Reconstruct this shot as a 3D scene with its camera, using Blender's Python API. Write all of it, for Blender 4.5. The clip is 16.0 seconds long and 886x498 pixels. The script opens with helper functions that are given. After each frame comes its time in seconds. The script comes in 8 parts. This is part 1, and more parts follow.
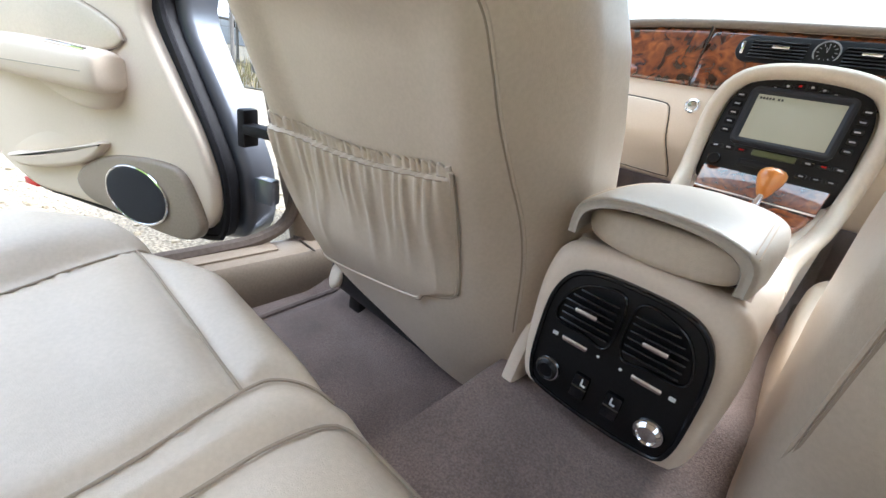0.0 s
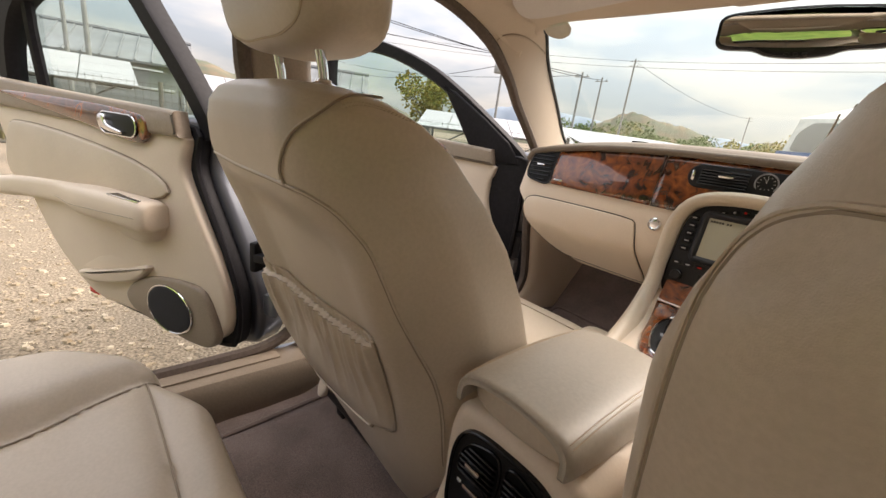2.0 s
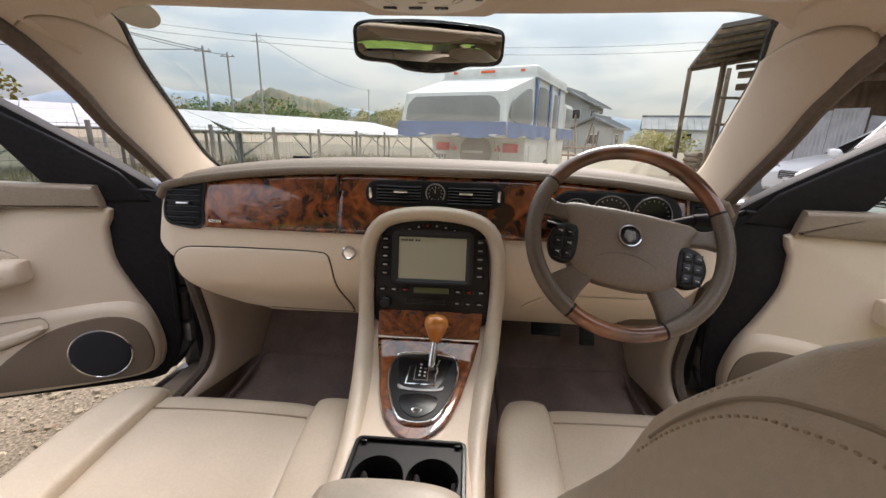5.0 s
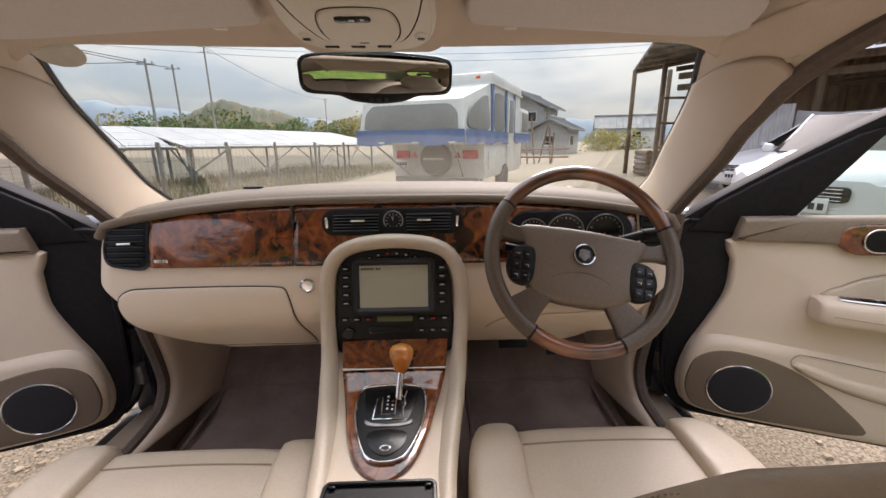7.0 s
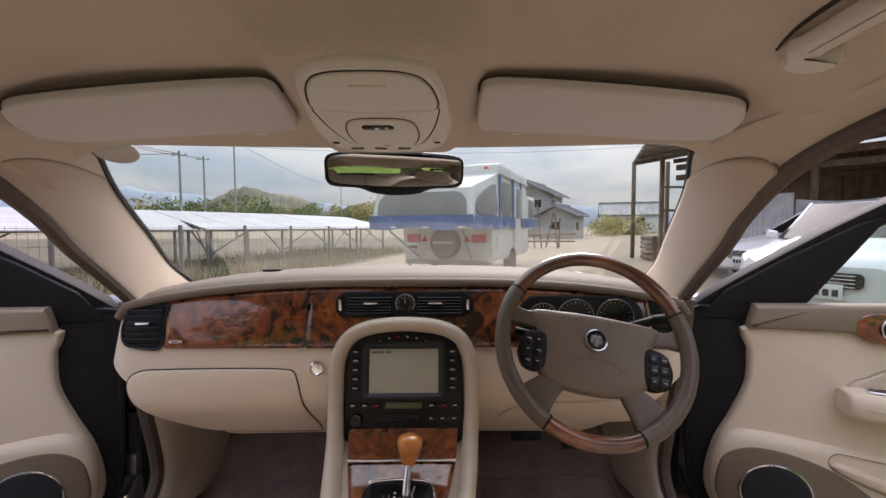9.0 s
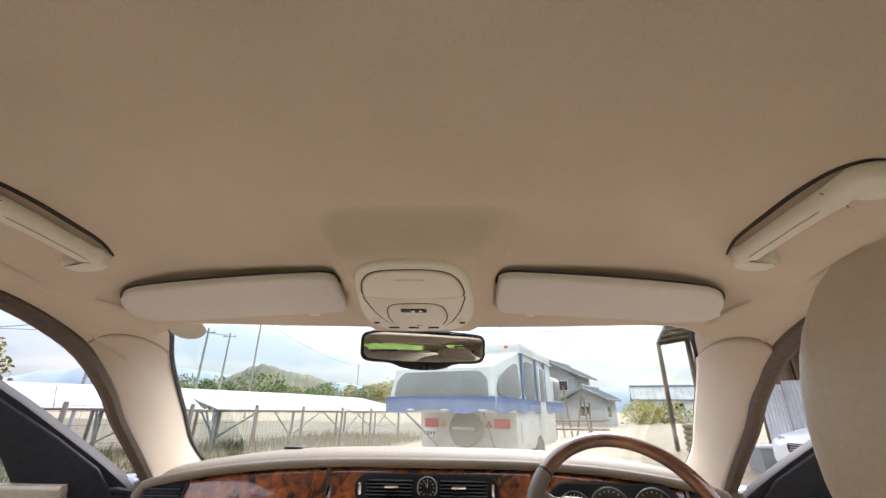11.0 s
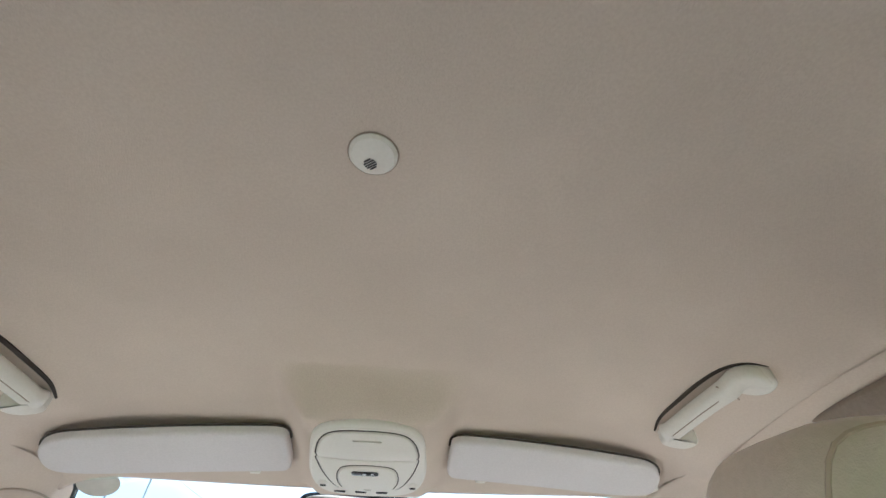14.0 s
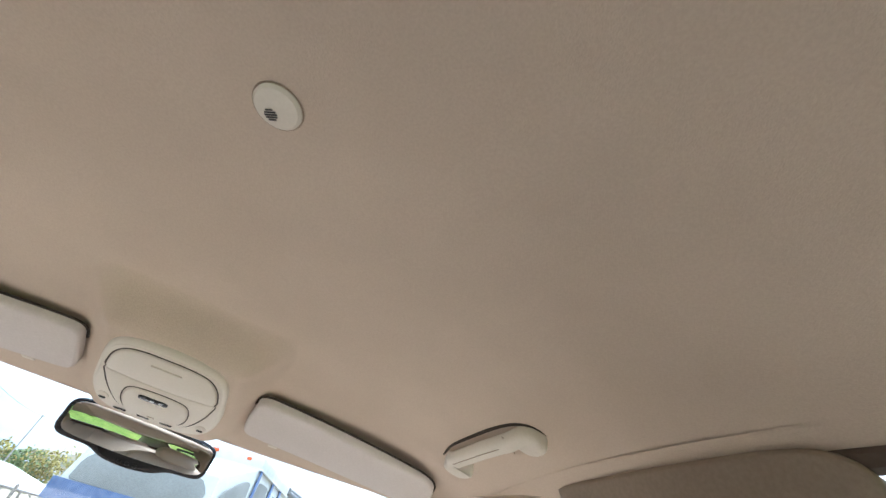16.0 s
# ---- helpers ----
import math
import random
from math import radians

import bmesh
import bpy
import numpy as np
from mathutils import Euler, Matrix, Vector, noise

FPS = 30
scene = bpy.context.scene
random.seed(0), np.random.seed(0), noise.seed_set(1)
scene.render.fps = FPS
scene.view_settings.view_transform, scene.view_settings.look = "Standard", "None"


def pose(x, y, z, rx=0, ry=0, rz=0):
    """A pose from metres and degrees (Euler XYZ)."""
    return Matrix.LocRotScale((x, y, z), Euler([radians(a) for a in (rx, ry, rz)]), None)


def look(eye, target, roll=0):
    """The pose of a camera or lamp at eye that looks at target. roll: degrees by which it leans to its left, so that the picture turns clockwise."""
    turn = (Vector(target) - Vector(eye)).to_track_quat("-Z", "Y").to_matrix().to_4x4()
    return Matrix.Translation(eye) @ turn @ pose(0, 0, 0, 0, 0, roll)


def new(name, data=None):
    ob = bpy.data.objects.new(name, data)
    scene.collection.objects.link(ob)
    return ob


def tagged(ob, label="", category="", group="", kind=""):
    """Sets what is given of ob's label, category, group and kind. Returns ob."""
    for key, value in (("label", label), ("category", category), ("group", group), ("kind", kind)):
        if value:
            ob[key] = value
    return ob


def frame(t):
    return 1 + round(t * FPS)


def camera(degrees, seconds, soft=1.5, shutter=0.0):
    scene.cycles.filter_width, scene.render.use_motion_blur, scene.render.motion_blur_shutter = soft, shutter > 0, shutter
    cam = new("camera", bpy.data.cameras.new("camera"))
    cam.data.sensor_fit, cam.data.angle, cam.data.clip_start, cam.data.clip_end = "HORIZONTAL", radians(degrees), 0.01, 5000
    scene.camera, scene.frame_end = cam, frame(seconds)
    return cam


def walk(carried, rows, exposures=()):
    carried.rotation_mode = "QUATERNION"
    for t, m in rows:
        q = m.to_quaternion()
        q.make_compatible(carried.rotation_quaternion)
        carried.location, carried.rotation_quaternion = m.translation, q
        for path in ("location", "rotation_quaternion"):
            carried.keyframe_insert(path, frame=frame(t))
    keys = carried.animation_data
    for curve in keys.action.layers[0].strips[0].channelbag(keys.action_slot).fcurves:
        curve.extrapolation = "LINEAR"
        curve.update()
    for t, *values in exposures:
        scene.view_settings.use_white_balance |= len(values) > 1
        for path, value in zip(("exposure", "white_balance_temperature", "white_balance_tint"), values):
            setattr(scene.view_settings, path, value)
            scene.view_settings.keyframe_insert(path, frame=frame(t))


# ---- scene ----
cam = camera(95.3, 16.0)
PATH = [
    (0, (0.073, -0.042, 0.78), (-1.087, 1.379, -0.016), 10.4),
    (0.5, (0.069, -0.042, 0.84), (-1.199, 1.374, 0.217), 11.1),
    (1, (0.085, -0.04, 0.893), (-1.266, 1.354, 0.411), 11.3),
    (1.5, (0.157, -0.039, 0.931), (-1.247, 1.317, 0.494), 11.8),
    (2, (0.206, 0.013, 0.966), (-1.198, 1.326, 0.412), 7.5),
    (2.5, (0.146, 0.083, 1.028), (-1.058, 1.398, 0.123), 1.4),
    (3, (0.089, 0.114, 1.028), (-0.953, 1.513, 0.048), 5.8),
    (3.3, (0.065, 0.122, 1.017), (-0.897, 1.573, 0.033), 6.4),
    (3.5, (0.069, 0.13, 1.024), (-0.895, 1.656, 0.162), 5.0),
    (4, (0.067, 0.135, 1.032), (-0.609, 1.887, 0.345), 1.9),
    (4.5, (0.081, 0.212, 1.069), (-0.224, 2.101, 0.487), 1.0),
    (5, (0.071, 0.244, 1.071), (-0.033, 2.168, 0.535), 1.6),
    (5.2, (0.067, 0.245, 1.083), (0.007, 2.172, 0.547), 1.5),
    (7.5, (0.088, 0.261, 1.115), (0.151, 2.201, 0.634), -0.6),
    (8, (0.087, 0.258, 1.108), (0.146, 2.214, 0.695), -0.3),
    (8.5, (0.087, 0.261, 1.115), (0.136, 2.231, 0.777), -0.2),
    (9, (0.079, 0.237, 1.122), (0.099, 2.234, 1.013), -0.2),
    (9.2, (0.075, 0.227, 1.12), (0.07, 2.227, 1.148), -0.2),
    (11.3, (0.067, 0.124, 1.097), (-0.007, 1.913, 1.988), 0.8),
    (11.5, (0.058, 0.112, 1.091), (-0.006, 1.84, 2.096), 1.4),
    (12, (0.049, 0.072, 1.084), (-0.029, 1.649, 2.313), 3.0),
    (12.5, (0.037, 0.06, 1.089), (-0.027, 1.557, 2.413), 2.6),
    (13, (0.033, 0.051, 1.098), (-0.019, 1.528, 2.445), 1.9),
    (13.5, (0.034, 0.051, 1.1), (0.049, 1.539, 2.436), 1.3),
    (14, (0.043, 0.054, 1.105), (0.19, 1.556, 2.417), 1.2),
    (14.5, (0.051, 0.057, 1.11), (0.296, 1.563, 2.403), 3.4),
    (15, (0.059, 0.043, 1.116), (0.38, 1.542, 2.401), 7.2),
    (15.5, (0.063, 0.031, 1.122), (0.483, 1.501, 2.411), 11.7),
    (16, (0.077, 0.019, 1.119), (0.64, 1.432, 2.417), 15.8),
]
EXPOSURES = [(0.0, 1.95, 5600, 9), (0.7, 1.6, 5700, 9), (1.1, 1.25, 5900, 8), (1.5, 0.95, 6900, 16), (2.0, 0.85, 7300, 18), (2.5, 0.82, 6800, 22), (3.0, 1.1, 5850, 13), (3.5, 1.05, 5850, 12), (4.2, 0.80, 6150, 13), (5.0, 0.55, 6750, 18), (7.5, 0.5, 6750, 22), (8.5, 0.4, 6600, 23), (9.2, 0.35, 6450, 24),
             (11.3, 1.25, 6300, 15), (12.0, 1.42, 5700, 11), (12.7, 1.7, 5000, 6), (14.0, 1.7, 5000, 7), (15.0, 1.7, 5200, 9), (16.0, 1.65, 5500, 12)]
walk(cam, [(t, look(eye, target, roll)) for t, eye, target, roll in PATH], EXPOSURES)

# ---- world and light: a bright overcast sky ----
world = bpy.data.worlds.new("sky")
scene.world = world
world.use_nodes = True
wn, wl = world.node_tree.nodes, world.node_tree.links
wn.clear()
SUN_UP, SUN_TURN = radians(46), radians(18)
sky = wn.new("ShaderNodeTexSky")
sky.sky_type = "NISHITA"
sky.sun_disc = False
sky.sun_elevation, sky.sun_rotation = SUN_UP, SUN_TURN
sky.air_density, sky.dust_density = 1.0, 2.5
tc = wn.new("ShaderNodeTexCoord")
wm = wn.new("ShaderNodeMapping")
wm.inputs["Scale"].default_value = (1.4, 1.4, 5.0)
cloud = wn.new("ShaderNodeTexNoise")
cloud.inputs["Scale"].default_value = 1.6
cloud.inputs["Detail"].default_value = 5
cloud.inputs["Roughness"].default_value = 0.55
cramp = wn.new("ShaderNodeValToRGB")
cramp.color_ramp.elements[0].position, cramp.color_ramp.elements[1].position = 0.30, 0.66
cramp.color_ramp.elements[0].color = (0.55, 0.55, 0.55, 1)
cramp.color_ramp.elements[1].color = (1, 1, 1, 1)
sep = wn.new("ShaderNodeSeparateXYZ")
rise = wn.new("ShaderNodeMapRange")
rise.inputs["From Min"].default_value, rise.inputs["From Max"].default_value = 0.0, 1.0
rise.inputs["To Min"].default_value, rise.inputs["To Max"].default_value = 0.44, 2.1
shade = wn.new("ShaderNodeMixRGB")
shade.blend_type = "MULTIPLY"
shade.inputs["Fac"].default_value = 1.0
wmix = wn.new("ShaderNodeMixRGB")
cloud2 = wn.new("ShaderNodeTexNoise")
cloud2.inputs["Scale"].default_value = 2.6
cloud2.inputs["Detail"].default_value = 6
cramp2 = wn.new("ShaderNodeValToRGB")
cramp2.color_ramp.elements[0].position, cramp2.color_ramp.elements[1].position = 0.40, 0.60
white = wn.new("ShaderNodeMixRGB")
white.inputs["Color1"].default_value = (4.5, 5.2, 6.0, 1)
white.inputs["Color2"].default_value = (6.9, 7.0, 7.0, 1)
wl.new(wm.outputs["Vector"], cloud2.inputs["Vector"])
wl.new(cloud2.outputs["Fac"], cramp2.inputs["Fac"])
wl.new(cramp2.outputs["Color"], white.inputs["Fac"])
wl.new(white.outputs["Color"], wmix.inputs["Color2"])
wbg = wn.new("ShaderNodeBackground")
wbg.inputs["Strength"].default_value = 0.13
wout = wn.new("ShaderNodeOutputWorld")
wl.new(tc.outputs["Generated"], wm.inputs["Vector"])
wl.new(wm.outputs["Vector"], cloud.inputs["Vector"])
wl.new(cloud.outputs["Fac"], cramp.inputs["Fac"])
wl.new(cramp.outputs["Color"], wmix.inputs["Fac"])
wl.new(sky.outputs["Color"], wmix.inputs["Color1"])
wl.new(tc.outputs["Generated"], sep.inputs["Vector"])
wl.new(sep.outputs["Z"], rise.inputs["Value"])
wl.new(wmix.outputs["Color"], shade.inputs["Color1"])
wl.new(rise.outputs["Result"], shade.inputs["Color2"])
wl.new(shade.outputs["Color"], wbg.inputs["Color"])
wl.new(wbg.outputs["Background"], wout.inputs["Surface"])
sun = new("sun", bpy.data.lights.new("sun", "SUN"))
sun.data.energy, sun.data.angle, sun.data.color = 3.0, radians(30), (1.0, 0.96, 0.9)
sun.matrix_basis = look((0, 0, 0), (-math.sin(SUN_TURN) * math.cos(SUN_UP), -math.cos(SUN_TURN) * math.cos(SUN_UP), -math.sin(SUN_UP)))
scene.view_settings.exposure = 0.0

# ---- materials ----
def material(name, base, rough=0.5, metal=0.0, second=None, scale=40.0, mix=(0.35, 0.65), bump=0.0, bump_scale=None,
             coat=0.0, detail=4.0, stretch=(1, 1, 1), spread=0.0, grain="NOISE", big=0.12, big_scale=3.0, spec=0.5, trans=0.0, sheen=0.0):
    """A principled surface: base and second colour in a fine grain, a slow drift of value on top, and a bump."""
    m = bpy.data.materials.new(name)
    m.use_nodes = True
    n, l = m.node_tree.nodes, m.node_tree.links
    p = n["Principled BSDF"]
    p.inputs["Base Color"].default_value = (*base, 1)
    p.inputs["Roughness"].default_value = rough
    p.inputs["Metallic"].default_value = metal
    p.inputs["Specular IOR Level"].default_value = spec
    p.inputs["Coat Weight"].default_value = coat
    p.inputs["Coat Roughness"].default_value = 0.06
    p.inputs["Transmission Weight"].default_value = trans
    p.inputs["Sheen Weight"].default_value = sheen
    co = n.new("ShaderNodeTexCoord")
    mp = n.new("ShaderNodeMapping")
    mp.inputs["Scale"].default_value = stretch
    l.new(co.outputs["Object"], mp.inputs["Vector"])
    if grain == "VORONOI":
        t = n.new("ShaderNodeTexVoronoi")
        t.inputs["Scale"].default_value = scale
        fac = t.outputs["Distance"]
    else:
        t = n.new("ShaderNodeTexNoise")
        t.inputs["Scale"].default_value = scale
        t.inputs["Detail"].default_value = detail
        fac = t.outputs["Fac"]
    l.new(mp.outputs["Vector"], t.inputs["Vector"])
    color = None
    if second:
        r = n.new("ShaderNodeValToRGB")
        r.color_ramp.elements[0].position, r.color_ramp.elements[1].position = mix
        r.color_ramp.elements[0].color, r.color_ramp.elements[1].color = (*base, 1), (*second, 1)
        l.new(fac, r.inputs["Fac"])
        color = r.outputs["Color"]
    if big:
        b = n.new("ShaderNodeTexNoise")
        b.inputs["Scale"].default_value = big_scale
        b.inputs["Detail"].default_value = 3
        l.new(co.outputs["Object"], b.inputs["Vector"])
        v = n.new("ShaderNodeMapRange")
        v.inputs["From Min"].default_value, v.inputs["From Max"].default_value = 0.3, 0.7
        v.inputs["To Min"].default_value, v.inputs["To Max"].default_value = 1 - big, 1 + big
        l.new(b.outputs["Fac"], v.inputs["Value"])
        h = n.new("ShaderNodeHueSaturation")
        h.inputs["Color"].default_value = (*base, 1)
        l.new(v.outputs["Result"], h.inputs["Value"])
        if color:
            l.new(color, h.inputs["Color"])
        color = h.outputs["Color"]
    if spread:
        o = n.new("ShaderNodeObjectInfo")
        v2 = n.new("ShaderNodeMapRange")
        v2.inputs["To Min"].default_value, v2.inputs["To Max"].default_value = 1 - spread, 1 + spread
        l.new(o.outputs["Random"], v2.inputs["Value"])
        h2 = n.new("ShaderNodeHueSaturation")
        h2.inputs["Color"].default_value = (*base, 1)
        l.new(v2.outputs["Result"], h2.inputs["Value"])
        if color:
            l.new(color, h2.inputs["Color"])
        color = h2.outputs["Color"]
    if color:
        l.new(color, p.inputs["Base Color"])
    if bump:
        bt = t
        bf = fac
        if bump_scale:
            bt = n.new("ShaderNodeTexVoronoi" if grain == "VORONOI" else "ShaderNodeTexNoise")
            bt.inputs["Scale"].default_value = bump_scale
            l.new(mp.outputs["Vector"], bt.inputs["Vector"])
            bf = bt.outputs["Distance"] if grain == "VORONOI" else bt.outputs["Fac"]
        bn = n.new("ShaderNodeBump")
        bn.inputs["Strength"].default_value = bump
        bn.inputs["Distance"].default_value = 0.002
        l.new(bf, bn.inputs["Height"])
        l.new(bn.outputs["Normal"], p.inputs["Normal"])
    return m


def burl():
    """Lacquered burl walnut: feathered dark eyes and swirls in orange brown under a deep clear coat."""
    m = material("burl_veneer", (0.22, 0.06, 0.015), 0.22, coat=1.0, big=0)
    n, l = m.node_tree.nodes, m.node_tree.links
    p = n["Principled BSDF"]
    p.inputs["Coat Roughness"].default_value = 0.015
    p.inputs["Coat IOR"].default_value = 1.6
    co = n.new("ShaderNodeTexCoord")
    warp = n.new("ShaderNodeTexNoise")
    warp.inputs["Scale"].default_value, warp.inputs["Detail"].default_value = 11, 3
    add = n.new("ShaderNodeMixRGB")
    add.blend_type = "ADD"
    add.inputs["Fac"].default_value = 0.16
    fig = n.new("ShaderNodeTexNoise")
    fig.inputs["Scale"].default_value, fig.inputs["Detail"].default_value, fig.inputs["Distortion"].default_value = 15, 7, 2.2
    eye = n.new("ShaderNodeTexVoronoi")
    eye.inputs["Scale"].default_value = 34
    drift = n.new("ShaderNodeTexNoise")
    drift.inputs["Scale"].default_value, drift.inputs["Detail"].default_value = 5, 2
    l.new(co.outputs["Object"], warp.inputs["Vector"])
    l.new(co.outputs["Object"], drift.inputs["Vector"])
    l.new(co.outputs["Object"], add.inputs["Color1"])
    l.new(warp.outputs["Color"], add.inputs["Color2"])
    l.new(add.outputs["Color"], fig.inputs["Vector"])
    l.new(add.outputs["Color"], eye.inputs["Vector"])
    sums = []
    for out, gain in ((fig.outputs["Fac"], 0.62), (eye.outputs["Distance"], 0.22), (drift.outputs["Fac"], 0.34)):
        k = n.new("ShaderNodeMath")
        k.operation = "MULTIPLY_ADD"
        k.inputs[1].default_value, k.inputs[2].default_value = gain, 0.0
        l.new(out, k.inputs[0])
        if sums:
            l.new(sums[-1].outputs["Value"], k.inputs[2])
        sums.append(k)
    r = n.new("ShaderNodeValToRGB")
    e = r.color_ramp.elements
    e[0].position, e[0].color = 0.44, (0.010, 0.003, 0.0015, 1)
    e[1].position, e[1].color = 0.78, (0.36, 0.105, 0.024, 1)
    for at, col in ((0.49, (0.050, 0.012, 0.005, 1)), (0.55, (0.125, 0.031, 0.009, 1)), (0.64, (0.215, 0.055, 0.014, 1))):
        k = e.new(at)
        k.color = col
    l.new(sums[-1].outputs["Value"], r.inputs["Fac"])
    l.new(r.outputs["Color"], p.inputs["Base Color"])
    return m


def glass(name, tint=(0.93, 0.97, 0.96), alpha=0.80):
    """A thin pane: mostly clear, with a real gloss that grows at grazing angles."""
    m = bpy.data.materials.new(name)
    m.use_nodes = True
    n, l = m.node_tree.nodes, m.node_tree.links
    n.clear()
    tr = n.new("ShaderNodeBsdfTransparent")
    tr.inputs["Color"].default_value = (*tint, 1)
    gl = n.new("ShaderNodeBsdfGlossy")
    gl.inputs["Roughness"].default_value = 0.02
    fr = n.new("ShaderNodeLayerWeight")
    fr.inputs["Blend"].default_value = 0.5
    pw = n.new("ShaderNodeMath")
    pw.operation = "POWER"
    pw.inputs[1].default_value = 4.5
    l.new(fr.outputs["Facing"], pw.inputs[0])
    sc = n.new("ShaderNodeMath")
    sc.operation = "MULTIPLY_ADD"
    sc.inputs[1].default_value, sc.inputs[2].default_value = alpha, 0.04
    mx = n.new("ShaderNodeMixShader")
    out = n.new("ShaderNodeOutputMaterial")
    l.new(pw.outputs["Value"], sc.inputs[0])
    l.new(sc.outputs["Value"], mx.inputs["Fac"])
    l.new(tr.outputs["BSDF"], mx.inputs[1])
    l.new(gl.outputs["BSDF"], mx.inputs[2])
    l.new(mx.outputs["Shader"], out.inputs["Surface"])
    return m


LEATHER = material("cream_leather", (0.572, 0.484, 0.38), 0.32, second=(0.61, 0.518, 0.412), scale=220, bump=0.22, bump_scale=900, big=0.07, big_scale=5, grain="NOISE", spec=0.6)
LID_SKIN = material("grey_cream_vinyl", (0.40, 0.355, 0.295), 0.36, second=(0.435, 0.39, 0.325), scale=200, bump=0.18, bump_scale=900, big=0.06, spec=0.6)
LEATHER_UP = material("taupe_leather", (0.265, 0.21, 0.16), 0.40, second=(0.30, 0.24, 0.185), scale=200, bump=0.22, bump_scale=850, big=0.08, spec=0.45)
SEAL_BROWN = material("brown_seal", (0.105, 0.080, 0.066), 0.7, second=(0.13, 0.10, 0.083), scale=120, big=0.12, spec=0.3)
WHEEL_WOOD = material("wheel_walnut", (0.21, 0.072, 0.025), 0.28, second=(0.070, 0.022, 0.009), scale=11, mix=(0.38, 0.62), stretch=(1, 1.6, 1.6), detail=8, coat=1.0, big=0.25, big_scale=9)
WHEEL_SKIN = material("wheel_leather", (0.105, 0.082, 0.064), 0.34, second=(0.135, 0.105, 0.082), scale=250, bump=0.2, bump_scale=900, big=0.08)
PILLAR_SKIN = material("pillar_cloth", (0.53, 0.44, 0.355), 0.75, second=(0.56, 0.465, 0.38), scale=400, bump=0.2, bump_scale=900, big=0.05, spec=0.2)
HUB_SKIN = material("hub_leather", (0.165, 0.128, 0.098), 0.36, second=(0.19, 0.148, 0.113), scale=230, bump=0.2, bump_scale=900, big=0.08)
POD_SKIN = material("dark_taupe_plastic", (0.185, 0.14, 0.105), 0.5, second=(0.21, 0.16, 0.12), scale=250, bump=0.2, bump_scale=900, big=0.06, spec=0.3)
TRIM = material("cream_plastic", (0.725, 0.612, 0.495), 0.46, second=(0.755, 0.64, 0.52), scale=300, bump=0.18, bump_scale=1100, big=0.04, spec=0.35)
HEADLINER = material("headliner_fabric", (0.64, 0.545, 0.45), 0.95, second=(0.60, 0.505, 0.415), scale=420, bump=0.35, bump_scale=700, big=0.05, big_scale=6, spec=0.1)
VISOR = material("visor_cloth", (0.68, 0.64, 0.62), 0.9, second=(0.64, 0.60, 0.58), scale=300, bump=0.25, bump_scale=600, big=0.04, spec=0.15)
CONSOLE_GREY = material("console_plastic", (0.72, 0.68, 0.60), 0.5, second=(0.75, 0.71, 0.63), scale=300, bump=0.12, bump_scale=900, big=0.03, spec=0.35)
CARPET = material("brown_carpet", (0.29, 0.218, 0.190), 1.0, second=(0.175, 0.130, 0.114), scale=420, bump=0.9, bump_scale=700, big=0.22, big_scale=9, spec=0.05, sheen=0.25)
BLACK = material("black_plastic", (0.006, 0.006, 0.007), 0.42, second=(0.009, 0.009, 0.010), scale=300, bump=0.1, bump_scale=900, big=0.06, spec=0.28)
SATIN = material("satin_black", (0.009, 0.009, 0.011), 0.25, big=0.05, spec=0.35)
SEAL = material("dark_rubber", (0.009, 0.008, 0.010), 0.6, second=(0.014, 0.013, 0.016), scale=90, big=0.15, spec=0.25)
GRILLE = material("speaker_cloth", (0.012, 0.012, 0.016), 0.85, second=(0.024, 0.024, 0.030), scale=900, bump=0.4, bump_scale=1200, big=0.05)
CHROME = material("chrome", (0.78, 0.78, 0.80), 0.10, metal=1.0, big=0.04)
FRAME_GREY = material("dark_grey_plastic", (0.022, 0.024, 0.030), 0.38, big=0.05, spec=0.4)
SCREEN = material("lcd_screen", (0.39, 0.39, 0.31), 0.20, second=(0.42, 0.42, 0.34), scale=3, big=0.04)
PAINT = material("silver_paint", (0.13, 0.14, 0.165), 0.34, metal=0.4, coat=0.8, big=0.03)
KNOB = material("shift_knob_wood", (0.72, 0.30, 0.05), 0.3, second=(0.58, 0.20, 0.03), scale=26, stretch=(1, 1, 0.25), coat=1.0, big=0.05)
BURL = burl()
GLASS = glass("clear_glass", (0.90, 0.985, 0.94), 0.5)
SIDE_GLASS = glass("tinted_side_glass", (0.86, 0.93, 0.90), 0.6)
MIRROR = material("mirror_glass", (0.50, 0.50, 0.48), 0.0, metal=1.0, big=0)
PRINT = material("white_print", (0.75, 0.75, 0.75), 0.5, big=0)
PRINT_DARK = material("dark_print", (0.03, 0.03, 0.03), 0.5, big=0)
RED = material("red_lens", (0.55, 0.012, 0.012), 0.2, big=0)
AMBER = material("amber_lens", (0.7, 0.10, 0.02), 0.25, big=0)
def creased(m, scale=9.0, depth=0.006, strength=0.25):
    """Adds slow dents and creases under the grain of a soft skin."""
    n, l = m.node_tree.nodes, m.node_tree.links
    p = n["Principled BSDF"]
    co = n.new("ShaderNodeTexCoord")
    t = n.new("ShaderNodeTexNoise")
    t.inputs["Scale"].default_value, t.inputs["Detail"].default_value = scale, 1
    b = n.new("ShaderNodeBump")
    b.inputs["Strength"].default_value, b.inputs["Distance"].default_value = strength, depth
    l.new(co.outputs["Object"], t.inputs["Vector"])
    l.new(t.outputs["Fac"], b.inputs["Height"])
    old = p.inputs["Normal"].links
    if old:
        l.new(b.outputs["Normal"], old[0].from_node.inputs["Normal"])
    else:
        l.new(b.outputs["Normal"], p.inputs["Normal"])


